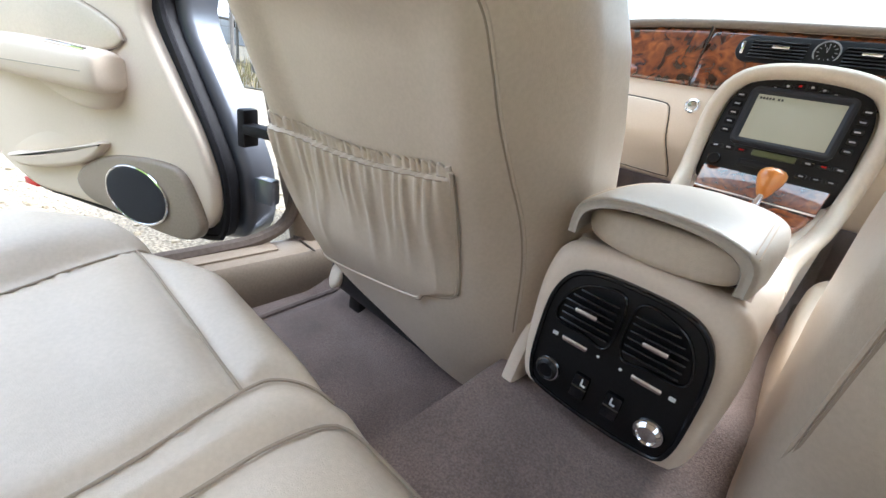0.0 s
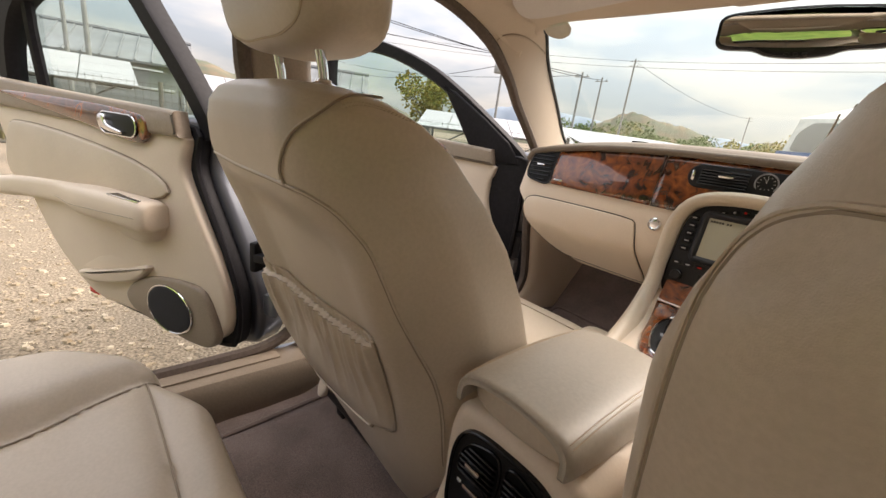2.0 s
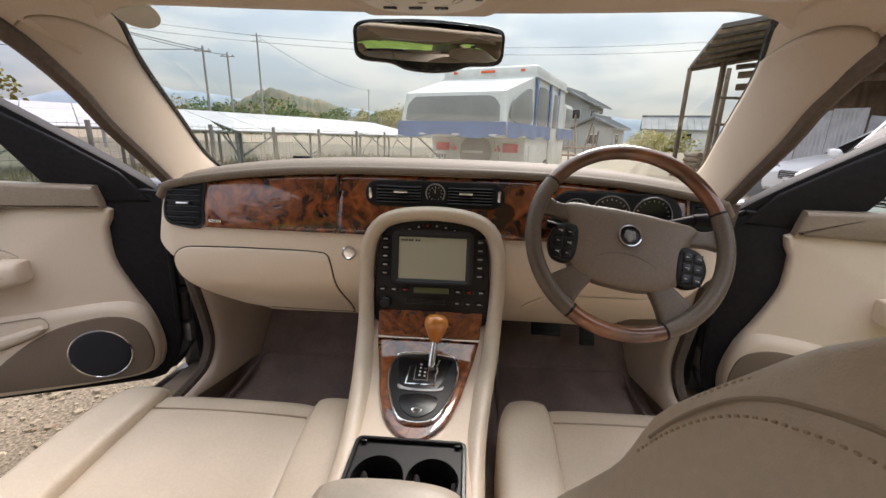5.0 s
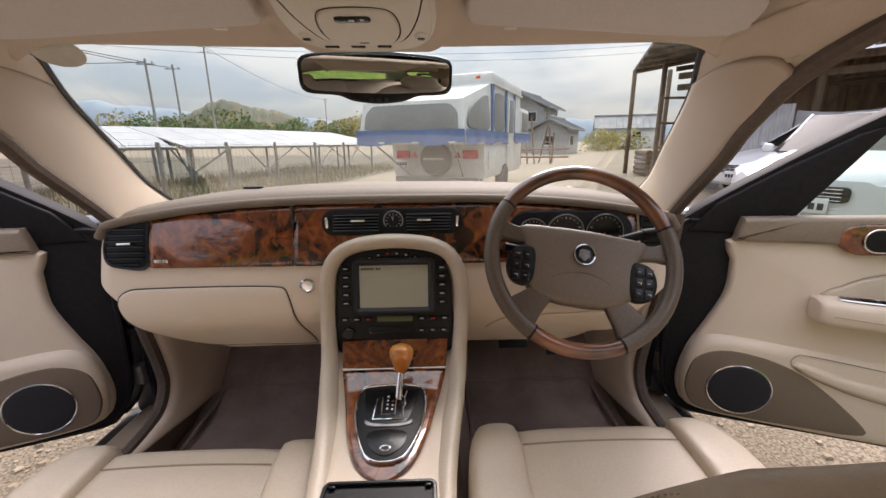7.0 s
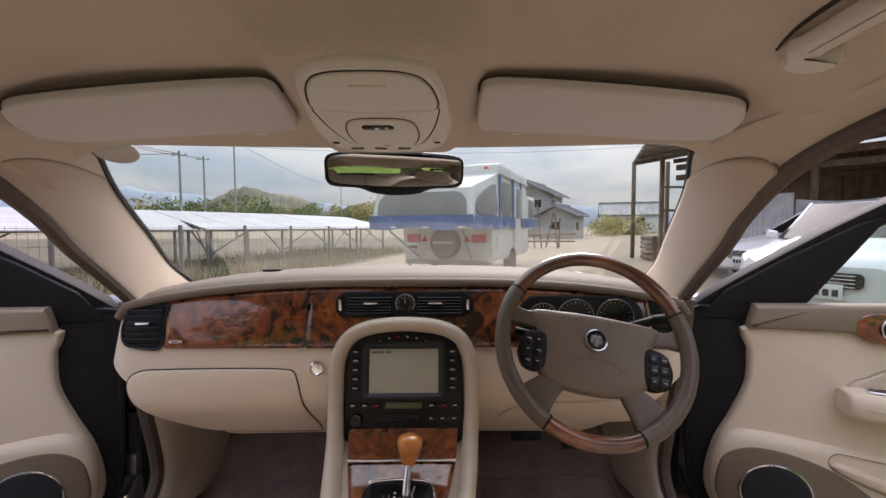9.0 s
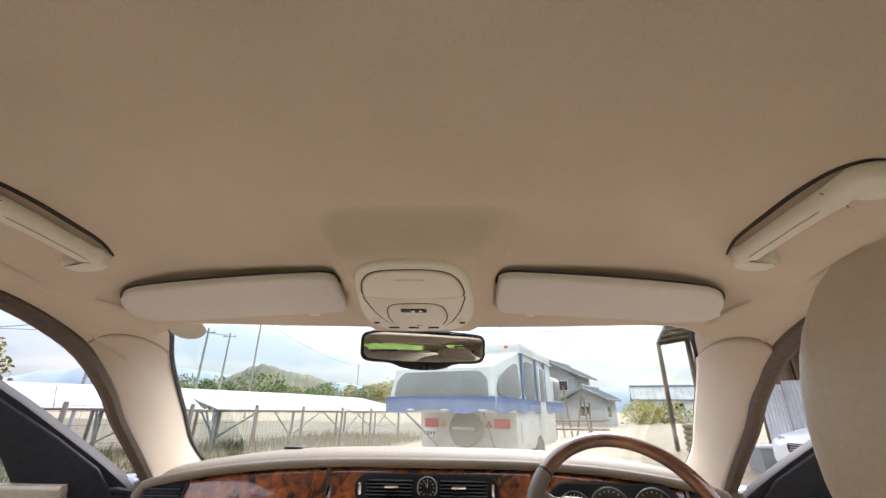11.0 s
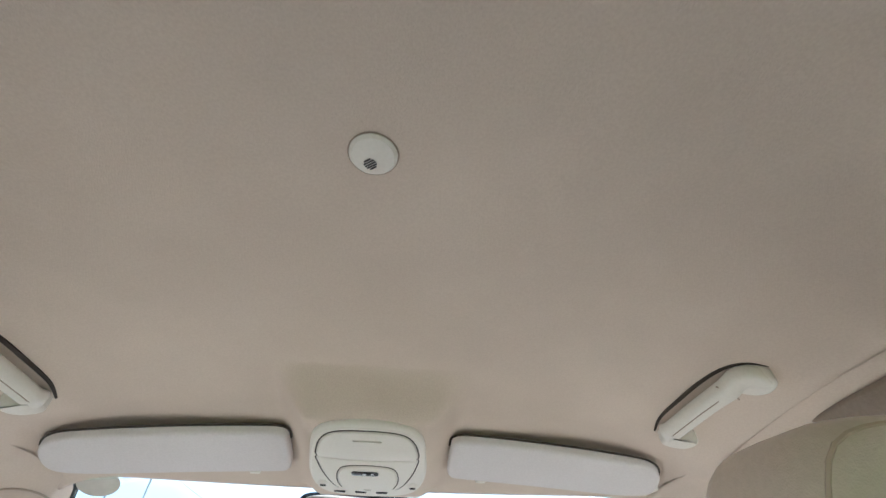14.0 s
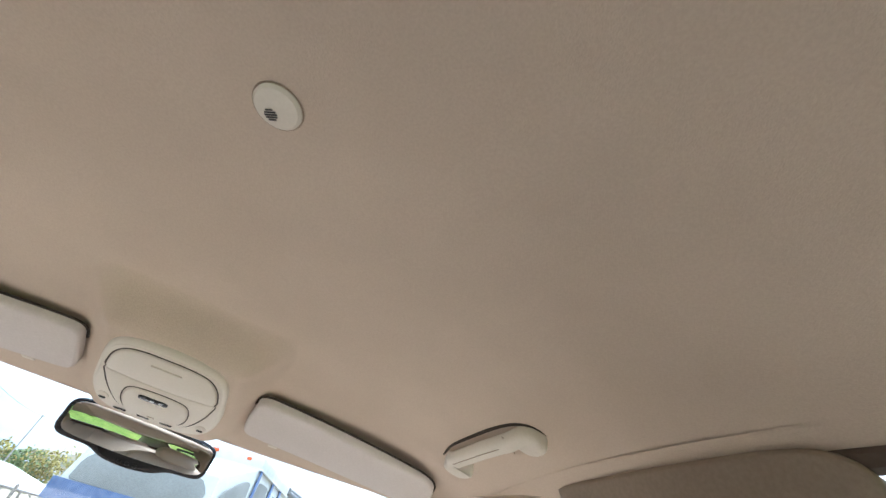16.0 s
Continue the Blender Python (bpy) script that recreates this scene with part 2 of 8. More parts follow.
creased(VISOR, 14.0, 0.012, 0.5)
STITCH = material("thread", (0.50, 0.40, 0.29), 0.8, big=0)
DASH_PAD = material("dash_pad_grain", (0.205, 0.165, 0.132), 0.6, second=(0.235, 0.19, 0.152), scale=200, bump=0.3, bump_scale=850, big=0.06, spec=0.3)
DIM_PRINT = material("dim_print", (0.42, 0.42, 0.43), 0.5, big=0)
SEAM = material("seam_line", (0.36, 0.295, 0.225), 0.8, big=0)
# near-black for joints; also painted shade under the lid, visors and grips
SHADOW_GAP = material("dark_joint_and_shade", (0.05, 0.04, 0.032), 0.9, big=0)

STEEL_PLASTIC = material("grey_plastic", (0.20, 0.20, 0.21), 0.5, big=0.05)
STEELY = material("bare_steel", (0.35, 0.35, 0.36), 0.45, metal=0.8, second=(0.25, 0.25, 0.26), scale=40, big=0.1)


# ---- mesh helpers ----
def thing(name, label, category, place=(0, 0, 0), group="", kind="", m=None):
    e = new(name)
    e.empty_display_size = 0.05
    e.matrix_basis = m if m is not None else Matrix.Translation(place)
    return tagged(e, label, category, group, kind)


def finish(name, bm, mat, angle=40):
    me = bpy.data.meshes.new(name)
    bmesh.ops.recalc_face_normals(bm, faces=bm.faces)
    bm.to_mesh(me)
    bm.free()
    me.materials.append(mat)
    for f in me.polygons:
        f.use_smooth = True
    me.set_sharp_from_angle(angle=radians(angle))
    return me


def part(name, bm, mat, parent, label="", angle=40, local=False):
    """Links bm as one mesh under parent; its coordinates are the world's, or the parent's own if local."""
    ob = new(name, finish(name, bm, mat, angle))
    if parent is not None:
        ob.parent = parent
        if not local and parent.type == "EMPTY":
            ob.matrix_parent_inverse = parent.matrix_basis.inverted()
    if label:
        ob["label"] = label
    return ob


def lone(name, bm, mat, label, category, kind="", group="", angle=40):
    return tagged(new(name, finish(name, bm, mat, angle)), label, category, group, kind)


def grid(fn, nu, nv, loop_u=False, loop_v=False, bm=None):
    """A sheet of quads over u, v in 0..1."""
    bm = bm or bmesh.new()
    iu, iv = nu + (not loop_u), nv + (not loop_v)
    vs = [[bm.verts.new(fn(i / nu, j / nv)) for j in range(iv)] for i in range(iu)]
    for i in range(nu):
        for j in range(nv):
            q = [vs[i][j], vs[(i + 1) % iu][j], vs[(i + 1) % iu][(j + 1) % iv], vs[i][(j + 1) % iv]]
            bm.faces.new(q)
    return bm


def loft(rings, caps=True, bm=None):
    """Skin through rings of equally many points."""
    bm = bm or bmesh.new()
    vs = [[bm.verts.new(p) for p in r] for r in rings]
    n = len(vs[0])
    for a, b in zip(vs, vs[1:]):
        for i in range(n):
            bm.faces.new((a[i], a[(i + 1) % n], b[(i + 1) % n], b[i]))
    if caps:
        bm.faces.new(vs[0][::-1])
        bm.faces.new(vs[-1])
    return bm


def smooth_loop(pts, n=64, closed=True):
    """A Catmull-Rom curve through pts, resampled to n points of even spacing (tuples of any size)."""
    P = [np.array(p, float) for p in pts]
    k = len(P)
    out = []
    for i in range(k if closed else k - 1):
        a, b, c, d = (P[(i + o) % k] if closed else P[min(max(i + o, 0), k - 1)] for o in (-1, 0, 1, 2))
        for s in np.linspace(0, 1, 16, endpoint=False):
            out.append(0.5 * (2 * b + (c - a) * s + (2 * a - 5 * b + 4 * c - d) * s * s + (3 * b - a - 3 * c + d) * s ** 3))
    out.append(P[0] if closed else P[-1])
    out = np.array(out)
    seg = np.r_[0, np.cumsum(np.linalg.norm(np.diff(out, axis=0), axis=1))]
    at = np.linspace(0, seg[-1], n + 1)[:-1] if closed else np.linspace(0, seg[-1], n)
    return [tuple(np.interp(a, seg, out[:, j]) for j in range(out.shape[1])) for a in at]


def rrect(w, h, r, n=6, cx=0.0, cy=0.0):
    """Rounded rectangle, counter-clockwise."""
    out = []
    for sx, sy, a0 in ((1, 1, 0), (-1, 1, 90), (-1, -1, 180), (1, -1, 270)):
        for i in range(n + 1):
            a = radians(a0 + 90 * i / n)
            out.append((cx + sx * (w / 2 - r) + r * math.cos(a), cy + sy * (h / 2 - r) + r * math.sin(a)))
    return out


def ellipse(rx, ry, n=40, cx=0.0, cy=0.0):
    return [(cx + rx * math.cos(2 * math.pi * i / n), cy + ry * math.sin(2 * math.pi * i / n)) for i in range(n)]


def inset(loop, d):
    """The loop moved inwards by d (outwards if negative), by its vertex normals."""
    n = len(loop)
    area = sum(loop[i][0] * loop[(i + 1) % n][1] - loop[(i + 1) % n][0] * loop[i][1] for i in range(n))
    s = 1 if area > 0 else -1
    out = []
    for i in range(n):
        a, b, c = loop[i - 1], loop[i], loop[(i + 1) % n]
        tx, ty = c[0] - a[0], c[1] - a[1]
        q = math.hypot(tx, ty) or 1
        out.append((b[0] - s * ty / q * d, b[1] + s * tx / q * d))
    return out


def plate(loop, depth, put, round_=0.004, crown=0.0, back=True, bm=None, steps=3):
    """A slab of the 2D loop: put(u, v, w) places it, w runs from 0 (back) to depth (front), with a rounded front edge and a crowned face."""
    bm = bm or bmesh.new()
    cu, cv = sum(p[0] for p in loop) / len(loop), sum(p[1] for p in loop) / len(loop)
    rings = []
    if back:
        rings.append([put(u, v, 0) for u, v in loop])
    rings.append([put(u, v, depth - round_) for u, v in loop])
    for i in range(1, steps + 1):
        a = math.pi / 2 * i / steps
        ring = inset(loop, round_ * (1 - math.cos(a)))
        rings.append([put(u, v, depth - round_ + round_ * math.sin(a)) for u, v in ring])
    base = inset(loop, round_)
    if crown:
        for s in (0.85, 0.6, 0.3):
            rings.append([put(cu + (u - cu) * s, cv + (v - cv) * s, depth + crown * (1 - s * s)) for u, v in base])
    vs = [[bm.verts.new(p) for p in r] for r in rings]
    n = len(loop)
    for a, b in zip(vs, vs[1:]):
        for i in range(n):
            bm.faces.new((a[i], a[(i + 1) % n], b[(i + 1) % n], b[i]))
    if back:
        bm.faces.new(vs[0][::-1])
    if crown:
        mid = bm.verts.new(put(cu, cv, depth + crown))
        for i in range(n):
            bm.faces.new((vs[-1][i], vs[-1][(i + 1) % n], mid))
    else:
        bm.faces.new(vs[-1])
    return bm


def band(loop, width, depth, put, bm=None, round_=0.0015):
    """A frame that follows the loop: width inwards, depth forwards."""
    bm = bm or bmesh.new()
    prof = [(0, 0), (0, depth - round_), (round_, depth), (width - round_, depth), (width, depth - round_), (width, 0)]
    rings = [[put(u, v, w) for u, v in inset(loop, d)] for d, w in prof]
    vs = [[bm.verts.new(p) for p in r] for r in rings]
    n = len(loop)
    k = len(vs)
    for j in range(k):
        a, b = vs[j], vs[(j + 1) % k]
        for i in range(n):
            bm.faces.new((a[i], a[(i + 1) % n], b[(i + 1) % n], b[i]))
    return bm


def tube(points, r, closed=False, sides=8, bm=None, flat=1.0):
    """A round cord along points; r a radius or a function of 0..1."""
    bm = bm or bmesh.new()
    P = [Vector(p) for p in points]
    n = len(P)
    rings = []
    up = None
    for i, p in enumerate(P):
        a = P[i - 1] if (closed or i) else p
        b = P[(i + 1) % n] if (closed or i < n - 1) else p
        d = (b - a).normalized()
        if up is None:
            up = d.orthogonal().normalized()
        up = (up - d * up.dot(d)).normalized()
        side = d.cross(up)
        rr = r(i / max(1, n - 1)) if callable(r) else r
        rings.append([bm.verts.new(p + (up * math.cos(2 * math.pi * j / sides) + side * math.sin(2 * math.pi * j / sides) * flat) * rr) for j in range(sides)])
    for i in range(n if closed else n - 1):
        a, b = rings[i], rings[(i + 1) % n]
        off = 0
        if closed and i == n - 1:
            off = min(range(sides), key=lambda o: (a[0].co - b[o].co).length)
        for j in range(sides):
            bm.faces.new((a[j], a[(j + 1) % sides], b[(j + 1 + off) % sides], b[(j + off) % sides]))
    if not closed:
        bm.faces.new(rings[0][::-1])
        bm.faces.new(rings[-1])
    return bm


def box(size, m, bevel=0.003, segs=2, bm=None):
    """A bevelled box of that size, centred at the pose m (a matrix or a place)."""
    m = m if isinstance(m, Matrix) else Matrix.Translation(m)
    b = bmesh.new()
    bmesh.ops.create_cube(b, size=1.0)
    bmesh.ops.scale(b, vec=size, verts=b.verts)
    if bevel:
        bmesh.ops.bevel(b, geom=b.edges[:], offset=min(bevel, min(size) * 0.45), segments=segs, affect="EDGES", profile=0.5)
    bmesh.ops.transform(b, matrix=m, verts=b.verts)
    if bm is None:
        return b
    tmp = bpy.data.meshes.new("tmp")
    b.to_mesh(tmp)
    b.free()
    bm.from_mesh(tmp)
    bpy.data.meshes.remove(tmp)
    return bm


def lathe(profile, m, n=32, bm=None):
    """Profile of (radius, height) turned about the z axis of the pose m."""
    m = m if isinstance(m, Matrix) else Matrix.Translation(m)
    rings = [[m @ Vector((r * math.cos(2 * math.pi * i / n), r * math.sin(2 * math.pi * i / n), h)) for i in range(n)] for r, h in profile]
    return loft(rings, True, bm)


def pillow(loop, front, back, put, power=0.35, rings=9, bm=None):
    """A soft pad of the 2D loop: it swells by front and back off its middle plane; a low power keeps the faces flat and the edge tight."""
    bm = bm or bmesh.new()
    cu, cv = sum(p[0] for p in loop) / len(loop), sum(p[1] for p in loop) / len(loop)
    all_rings = []
    for i in range(1, rings * 2):
        a = math.pi * i / (rings * 2)
        s, c = math.sin(a) ** power, math.cos(a)
        h = front * abs(c) ** power if c >= 0 else -back * abs(c) ** power
        all_rings.append([put(cu + (u - cu) * s, cv + (v - cv) * s, h) for u, v in loop])
    vs = [[bm.verts.new(p) for p in r] for r in all_rings]
    n = len(loop)
    for a, b in zip(vs, vs[1:]):
        for i in range(n):
            bm.faces.new((a[i], a[(i + 1) % n], b[(i + 1) % n], b[i]))
    for ring, h in ((vs[0], front), (vs[-1], -back)):
        mid = bm.verts.new(put(cu, cv, h))
        for i in range(n):
            bm.faces.new((ring[i], ring[(i + 1) % n], mid))
    return bm


def thick(ob, t, offset=-1.0):
    md = ob.modifiers.new("thickness", "SOLIDIFY")
    md.thickness, md.offset = t, offset
    return ob


def lerp(a, b, t):
    return a + (b - a) * t


def curve(x, xs, ys):
    return float(np.interp(x, xs, ys))


def ease(x):
    x = min(max(x, 0.0), 1.0)
    return x * x * (3 - 2 * x)

# ---- the shell of the cabin (x to the right, y to the front) ----
def roof_z(x, y):
    if y > 0.25:
        zc = 1.388 - 0.055 * ((y - 0.25) / 0.5) ** 2
    else:
        zc = 1.388 - 0.085 * max(0.0, (-0.25 - y)) ** 1.6
    return zc - 0.10 * (min(abs(x), 0.605) / 0.6) ** (3.9 + 14 * ease((y - 0.70) / 0.25))


def front_edge(x):
    return 0.99 - 0.02 * (x / 0.58) ** 2


def head(u, v):
    x = curve(u, (0, 0.10, 0.30, 0.70, 0.90, 1), (-0.605, -0.51, -0.17, 0.17, 0.51, 0.605))
    y = curve(v, (0, 0.55, 0.82, 1), (-1.25, 0.585, 0.70, front_edge(x)))
    z = roof_z(x, y)
    pod = 1.292 - 0.17 * (y - 0.686)
    mask = (1 - ease((abs(x - 0.001) - 0.085) / 0.066)) * ease((y - 0.612) / 0.052) * ease((0.985 - y) / 0.05)
    return (x, y, z + min(0.0, pod - z) * mask + 0.032 * ease((abs(x) - 0.556) / 0.030))


ceiling = lone("ceiling", grid(head, 130, 180), HEADLINER, "beige woven headliner over the cabin", "ceiling", "structure")
thick(ceiling, 0.012, 1.0)
roof_skin = lone("roof_panel", grid(lambda u, v: (lerp(-0.64, 0.64, u), lerp(-1.3, 1.0, v), roof_z(lerp(-0.64, 0.64, u), lerp(-1.3, 1.0, v)) + 0.035), 24, 24), PAINT,
                 "silver painted steel car roof panel", "car roof", "structure")
thick(roof_skin, 0.006, 1.0)

# floor pan, carpeted
def floor_fn(u, v):
    x, y = lerp(-0.80, 0.80, u), lerp(-0.35, 1.95, v)
    z = 0.235
    z += 0.185 * ease((0.215 - abs(x)) / 0.075)
    z += 0.40 * ease((y - 1.40) / 0.55)
    z += 0.10 * ease((abs(x) - 0.74) / 0.05)
    seatbox = ease((y - 0.40) / 0.10) * ease((0.95 - y) / 0.1)
    z += 0.03 * seatbox
    z += 0.004 * noise.noise(Vector((x * 9, y * 9, 0)))
    return (x, y, z)


floor = lone("floor", grid(floor_fn, 90, 110), CARPET, "dark brown carpeted car floor with a centre tunnel", "floor", "structure")
thick(floor, 0.015)

# lower shell: rear bulkhead, firewall and rear quarter walls that close the cabin
lone("wall_front", box((1.56, 0.03, 0.60), (0, 1.97, 0.545), 0.005), CARPET, "dark carpeted firewall under the dashboard", "wall", "structure")
lone("wall_rear", box((1.30, 0.03, 0.75), (0, -0.93, 0.62), 0.005), CARPET, "dark bulkhead behind the rear seat", "wall", "structure")
for s, nm in ((-1, "wall_left"), (1, "wall_right")):
    def quarter(u, v, s=s):
        y = lerp(-1.25, -0.62, u)
        z = lerp(0.25, roof_z(0.605, y) + 0.005, v)
        return (s * (0.76 - 0.15 * ease((z - 0.85) / 0.45)), y, z)
    thick(lone(nm, grid(quarter, 12, 20), TRIM, "cream rear quarter trim panel", "wall", "structure"), 0.02, -1.0 if s < 0 else 1.0)

# sills: carpet side, plastic tread and silver body edge
for s, nm in ((-1, "sill_left"), (1, "sill_right")):
    prof = [(0.70, 0.235), (0.705, 0.315), (0.72, 0.335), (0.80, 0.335), (0.815, 0.325), (0.83, 0.30), (0.83, 0.20), (0.72, 0.20)]
    rings = []
    for k in range(40):
        y = lerp(-0.45, 1.62, k / 39)
        rings.append([(s * x, y, z) for x, z in prof])
    sill = lone(nm, loft(rings), LEATHER_UP, "taupe plastic door sill of the car", "sill", "structure", angle=50)
    part("body_edge", box((0.05, 2.1, 0.10), (s * 0.855, 0.58, 0.25), 0.01), PAINT, sill, "silver painted sill panel")
    part("tread_strip", box((0.045, 0.70, 0.005), (s * 0.775, 0.02, 0.338), 0.002), LEATHER_UP, sill)
    part("seam", box((0.10, 0.004, 0.003), (s * 0.762, 0.44, 0.337), 0.001), SHADOW_GAP, sill)


def side(y, z, s, out=0.0):
    """A point on the leaning plane of the door openings."""
    return (s * (0.72 - 0.40 * (z - 0.95) + out), y, z)


# A pillars with the roof rail above the doors
def pillar_path(s):
    return [side(y, z, s) for y, z in ((1.37, 0.875), (1.31, 0.925), (1.20, 0.998), (1.07, 1.080), (0.995, 1.135), (0.89, 1.195), (0.80, 1.228), (0.70, 1.252), (0.60, 1.264), (0.50, 1.278), (0.36, 1.294), (0.1, 1.296), (-0.3, 1.280), (-0.7, 1.24))]


def wind_path(s):
    pts = [(0.845, 1.74, 0.92), (0.80, 1.56, 1.0), (0.722, 1.36, 1.097), (0.628, 1.13, 1.20), (0.558, 1.0, 1.258), (0.548, 0.965, 1.262)]
    pts += [(0.548, y, roof_z(0.548, y) - 0.0008) for y in (0.90, 0.80, 0.70, 0.60, 0.45, 0.2, -0.1, -0.4, -0.7)]
    return [(s * x, y, z) for x, y, z in pts]


for s, nm in ((-1, "pillar_left"), (1, "pillar_right")):
    a = smooth_loop(pillar_path(s), 60, closed=False)
    b = smooth_loop(wind_path(s), 60, closed=False)

    def strip(u, v, a=a, b=b, s=s):
        i = u * 59
        k = min(int(i), 58)
        pa = Vector(a[k]).lerp(Vector(a[k + 1]), i - k)
        pb = Vector(b[k]).lerp(Vector(b[k + 1]), i - k)
        p = pa.lerp(pb, v)
        swell = 0.020 * math.sin(math.pi * v) ** 0.8 * min(1.0, (pa - pb).length / 0.08) * ease((p.y - 0.86) / 0.10)
        return p + Vector((-s * 0.8, -0.5, -0.15)).normalized() * swell
    uc = min(range(71), key=lambda k: abs(strip(k / 70, 0.5).y - 0.962)) / 70

    def joint(v, uc=uc):
        return uc + 0.030 * math.sin(math.pi * (1 - v)) + 0.012 - 0.018 * (1 - v)
    pil = lone(nm, grid(lambda u, v: strip(u * joint(v), v), 50, 12), PILLAR_SKIN, "beige trim along the windscreen pillar", "pillar", "structure")
    part("header_trim", grid(lambda u, v: strip(lerp(joint(v), 1.0, u), v), 60, 12), HEADLINER, pil, "beige cloth edge of the headliner over the doors")
    thick(pil, 0.008, 1.0 if s > 0 else -1.0)
    part("door_seal", tube([Vector(p) + Vector((s * 0.006, 0, 0)) for p in a], 0.015, sides=8), SEAL_BROWN, pil, "brown rubber door seal")
    seam_c = [strip(uc + 0.012 + 0.030 * math.sin(math.pi * k / 24) - 0.018 * k / 24, 1 - 0.985 * k / 24) for k in range(25)]
    part("trim_joint", tube([p + Vector((-s * 0.0004, -0.0005, 0)) for p in seam_c], 0.0018, sides=5), SEAM, pil, "joint between the header and pillar trims")
    part("glass_seal", tube([Vector(p) + Vector((0, 0.006, 0.004)) for p in b if p[1] > 0.985], 0.006, sides=6), SEAL, pil, "black windscreen seal")
    part("screw_cap", lathe([(0.001, 0.0), (0.007, 0.0), (0.006, 0.004), (0.001, 0.005)], look((s * 0.735, 1.215, 1.045), (s * 1.2, 1.6, 1.15)), 12), BLACK, pil, "small dark screw cap")
    # B pillar
    path_in = [(0.775, 0.53, 0.24), (0.775, 0.50, 0.42), (0.765, 0.46, 0.60), (0.745, 0.405, 0.86), (0.70, 0.345, 1.02), (0.655, 0.325, 1.14), (0.60, 0.31, 1.262)]
    rings = []
    for x, y, z in smooth_loop(path_in, 24, closed=False):
        w = 0.075 - 0.005 * ease((z - 0.9) / 0.3) + 0.05 * ease((z - 1.2) / 0.06)
        rings.append([(s * (x + dx), y + dy, z) for dx, dy in ((0.06, -w), (0.02, -w), (-0.006, -w * 0.7), (-0.012, 0), (-0.006, w * 0.7), (0.02, w), (0.06, w))])
    lone("pillar_middle_" + ("left" if s < 0 else "right"), loft(rings), LEATHER_UP, "taupe trim on the pillar between the doors", "pillar", "structure", angle=60)

# kick panels, door jambs and the seals round the front openings
for s, nm in ((-1, "kick_panel_left"), (1, "kick_panel_right")):
    rear_edge = smooth_loop([(0.735, 1.29, 0.93), (0.735, 1.305, 0.80), (0.728, 1.325, 0.64), (0.722, 1.350, 0.50), (0.72, 1.352, 0.42), (0.72, 1.306, 0.358), (0.72, 1.22, 0.337), (0.72, 1.10, 0.335)], 40, closed=False)

    def kick(u, v, s=s, e=rear_edge):
        i = v * 39
        k = min(int(i), 38)
        p = Vector(e[k]).lerp(Vector(e[k + 1]), i - k)
        q = Vector((0.690, 1.97, lerp(0.93, 0.24, v)))
        m_ = p.lerp(q, u)
        return (s * (m_.x - 0.02 * math.sin(math.pi * u) - 0.018 * ease(u / 0.05)), m_.y, m_.z)
    kp = lone(nm, grid(kick, 24, 40), TRIM, "cream kick panel beside the front footwell", "panel", "structure")
    thick(kp, 0.012, 0)
    part("door_seal", tube([(s * (x + 0.002), y, z) for x, y, z in rear_edge], 0.017, sides=8), SEAL_BROWN, kp, "brown rubber door seal")
    part("hinge_pillar", box((0.09, 0.22, 0.62), (s * 0.795, 1.49, 0.62), 0.012), PAINT, kp, "silver painted hinge pillar")
    part("hinge_pillar_seal", tube([(s * 0.765, 1.375, z) for z in np.linspace(0.36, 0.93, 12)], 0.012, sides=6), SEAL, kp)
    for hz_ in (0.46, 0.74):
        part("hinge", box((0.06, 0.05, 0.06), (s * 0.80, 1.365, hz_), 0.006), STEELY, kp, "steel door hinge")
    # seal round the rear opening, from the pillar down to the sill
    low = smooth_loop([(0.66, 0.255, 1.14), (0.705, 0.275, 1.02), (0.752, 0.335, 0.86), (0.775, 0.395, 0.62), (0.79, 0.43, 0.48), (0.798, 0.415, 0.39), (0.80, 0.35, 0.352), (0.802, 0.25, 0.342), (0.802, 0.0, 0.340), (0.802, -0.35, 0.340)], 60, closed=False)
    part("rear_door_seal", tube([(s * x, y, z) for x, y, z in low], 0.016, sides=8), SEAL_BROWN, kp, "brown rubber door seal")

    # flared cap of the middle pillar under the roof
    cap = smooth_loop([(0.535, 1.287), (0.43, 1.297), (0.33, 1.302), (0.22, 1.304), (0.175, 1.292), (0.16, 1.26), (0.20, 1.20), (0.30, 1.17), (0.42, 1.20), (0.50, 1.25)], 60)
    part("pillar_cap", plate(cap, 0.016, lambda u, v, w, s=s: (s * (0.72 - 0.40 * (v - 0.95) - 0.004 - w), u, v), 0.008), LEATHER_UP, kp, "taupe cap of the pillar trim")

# windscreen
def screen(u, v):
    a, b = smooth_W
    i = v * 29
    k = min(int(i), 28)
    p, q = Vector(a[k]).lerp(Vector(a[k + 1]), i - k), Vector(b[k]).lerp(Vector(b[k + 1]), i - k)
    m = p.lerp(q, u)
    return m + Vector((0, 0.42, 0.9)) * (0.05 * math.sin(math.pi * u))


smooth_W = (smooth_loop(wind_path(-1)[:6], 30, closed=False), smooth_loop(wind_path(1)[:6], 30, closed=False))
windscreen = lone("window_1", grid(screen, 24, 24), GLASS, "raked clear car windscreen", "windscreen", "structure")
windscreen.visible_shadow = False
disc = Matrix.Translation((-0.512, 0.990, 1.262)) @ Euler((radians(-27), radians(-6), radians(8))).to_matrix().to_4x4()
sticker = lone("sticker", lathe([(0.036, -0.0006), (0.036, 0.0006)], disc, 36), material("sticker_paper", (0.55, 0.52, 0.45), 0.7, second=(0.60, 0.57, 0.50), scale=60, big=0.06), "pale round inspection sticker on the windscreen", "sticker")
part("sticker_mark", box((0.030, 0.005, 0.0006), disc @ pose(0, 0.004, 0.0012), 0), material("faded_red_print", (0.55, 0.30, 0.25), 0.6, big=0), sticker)

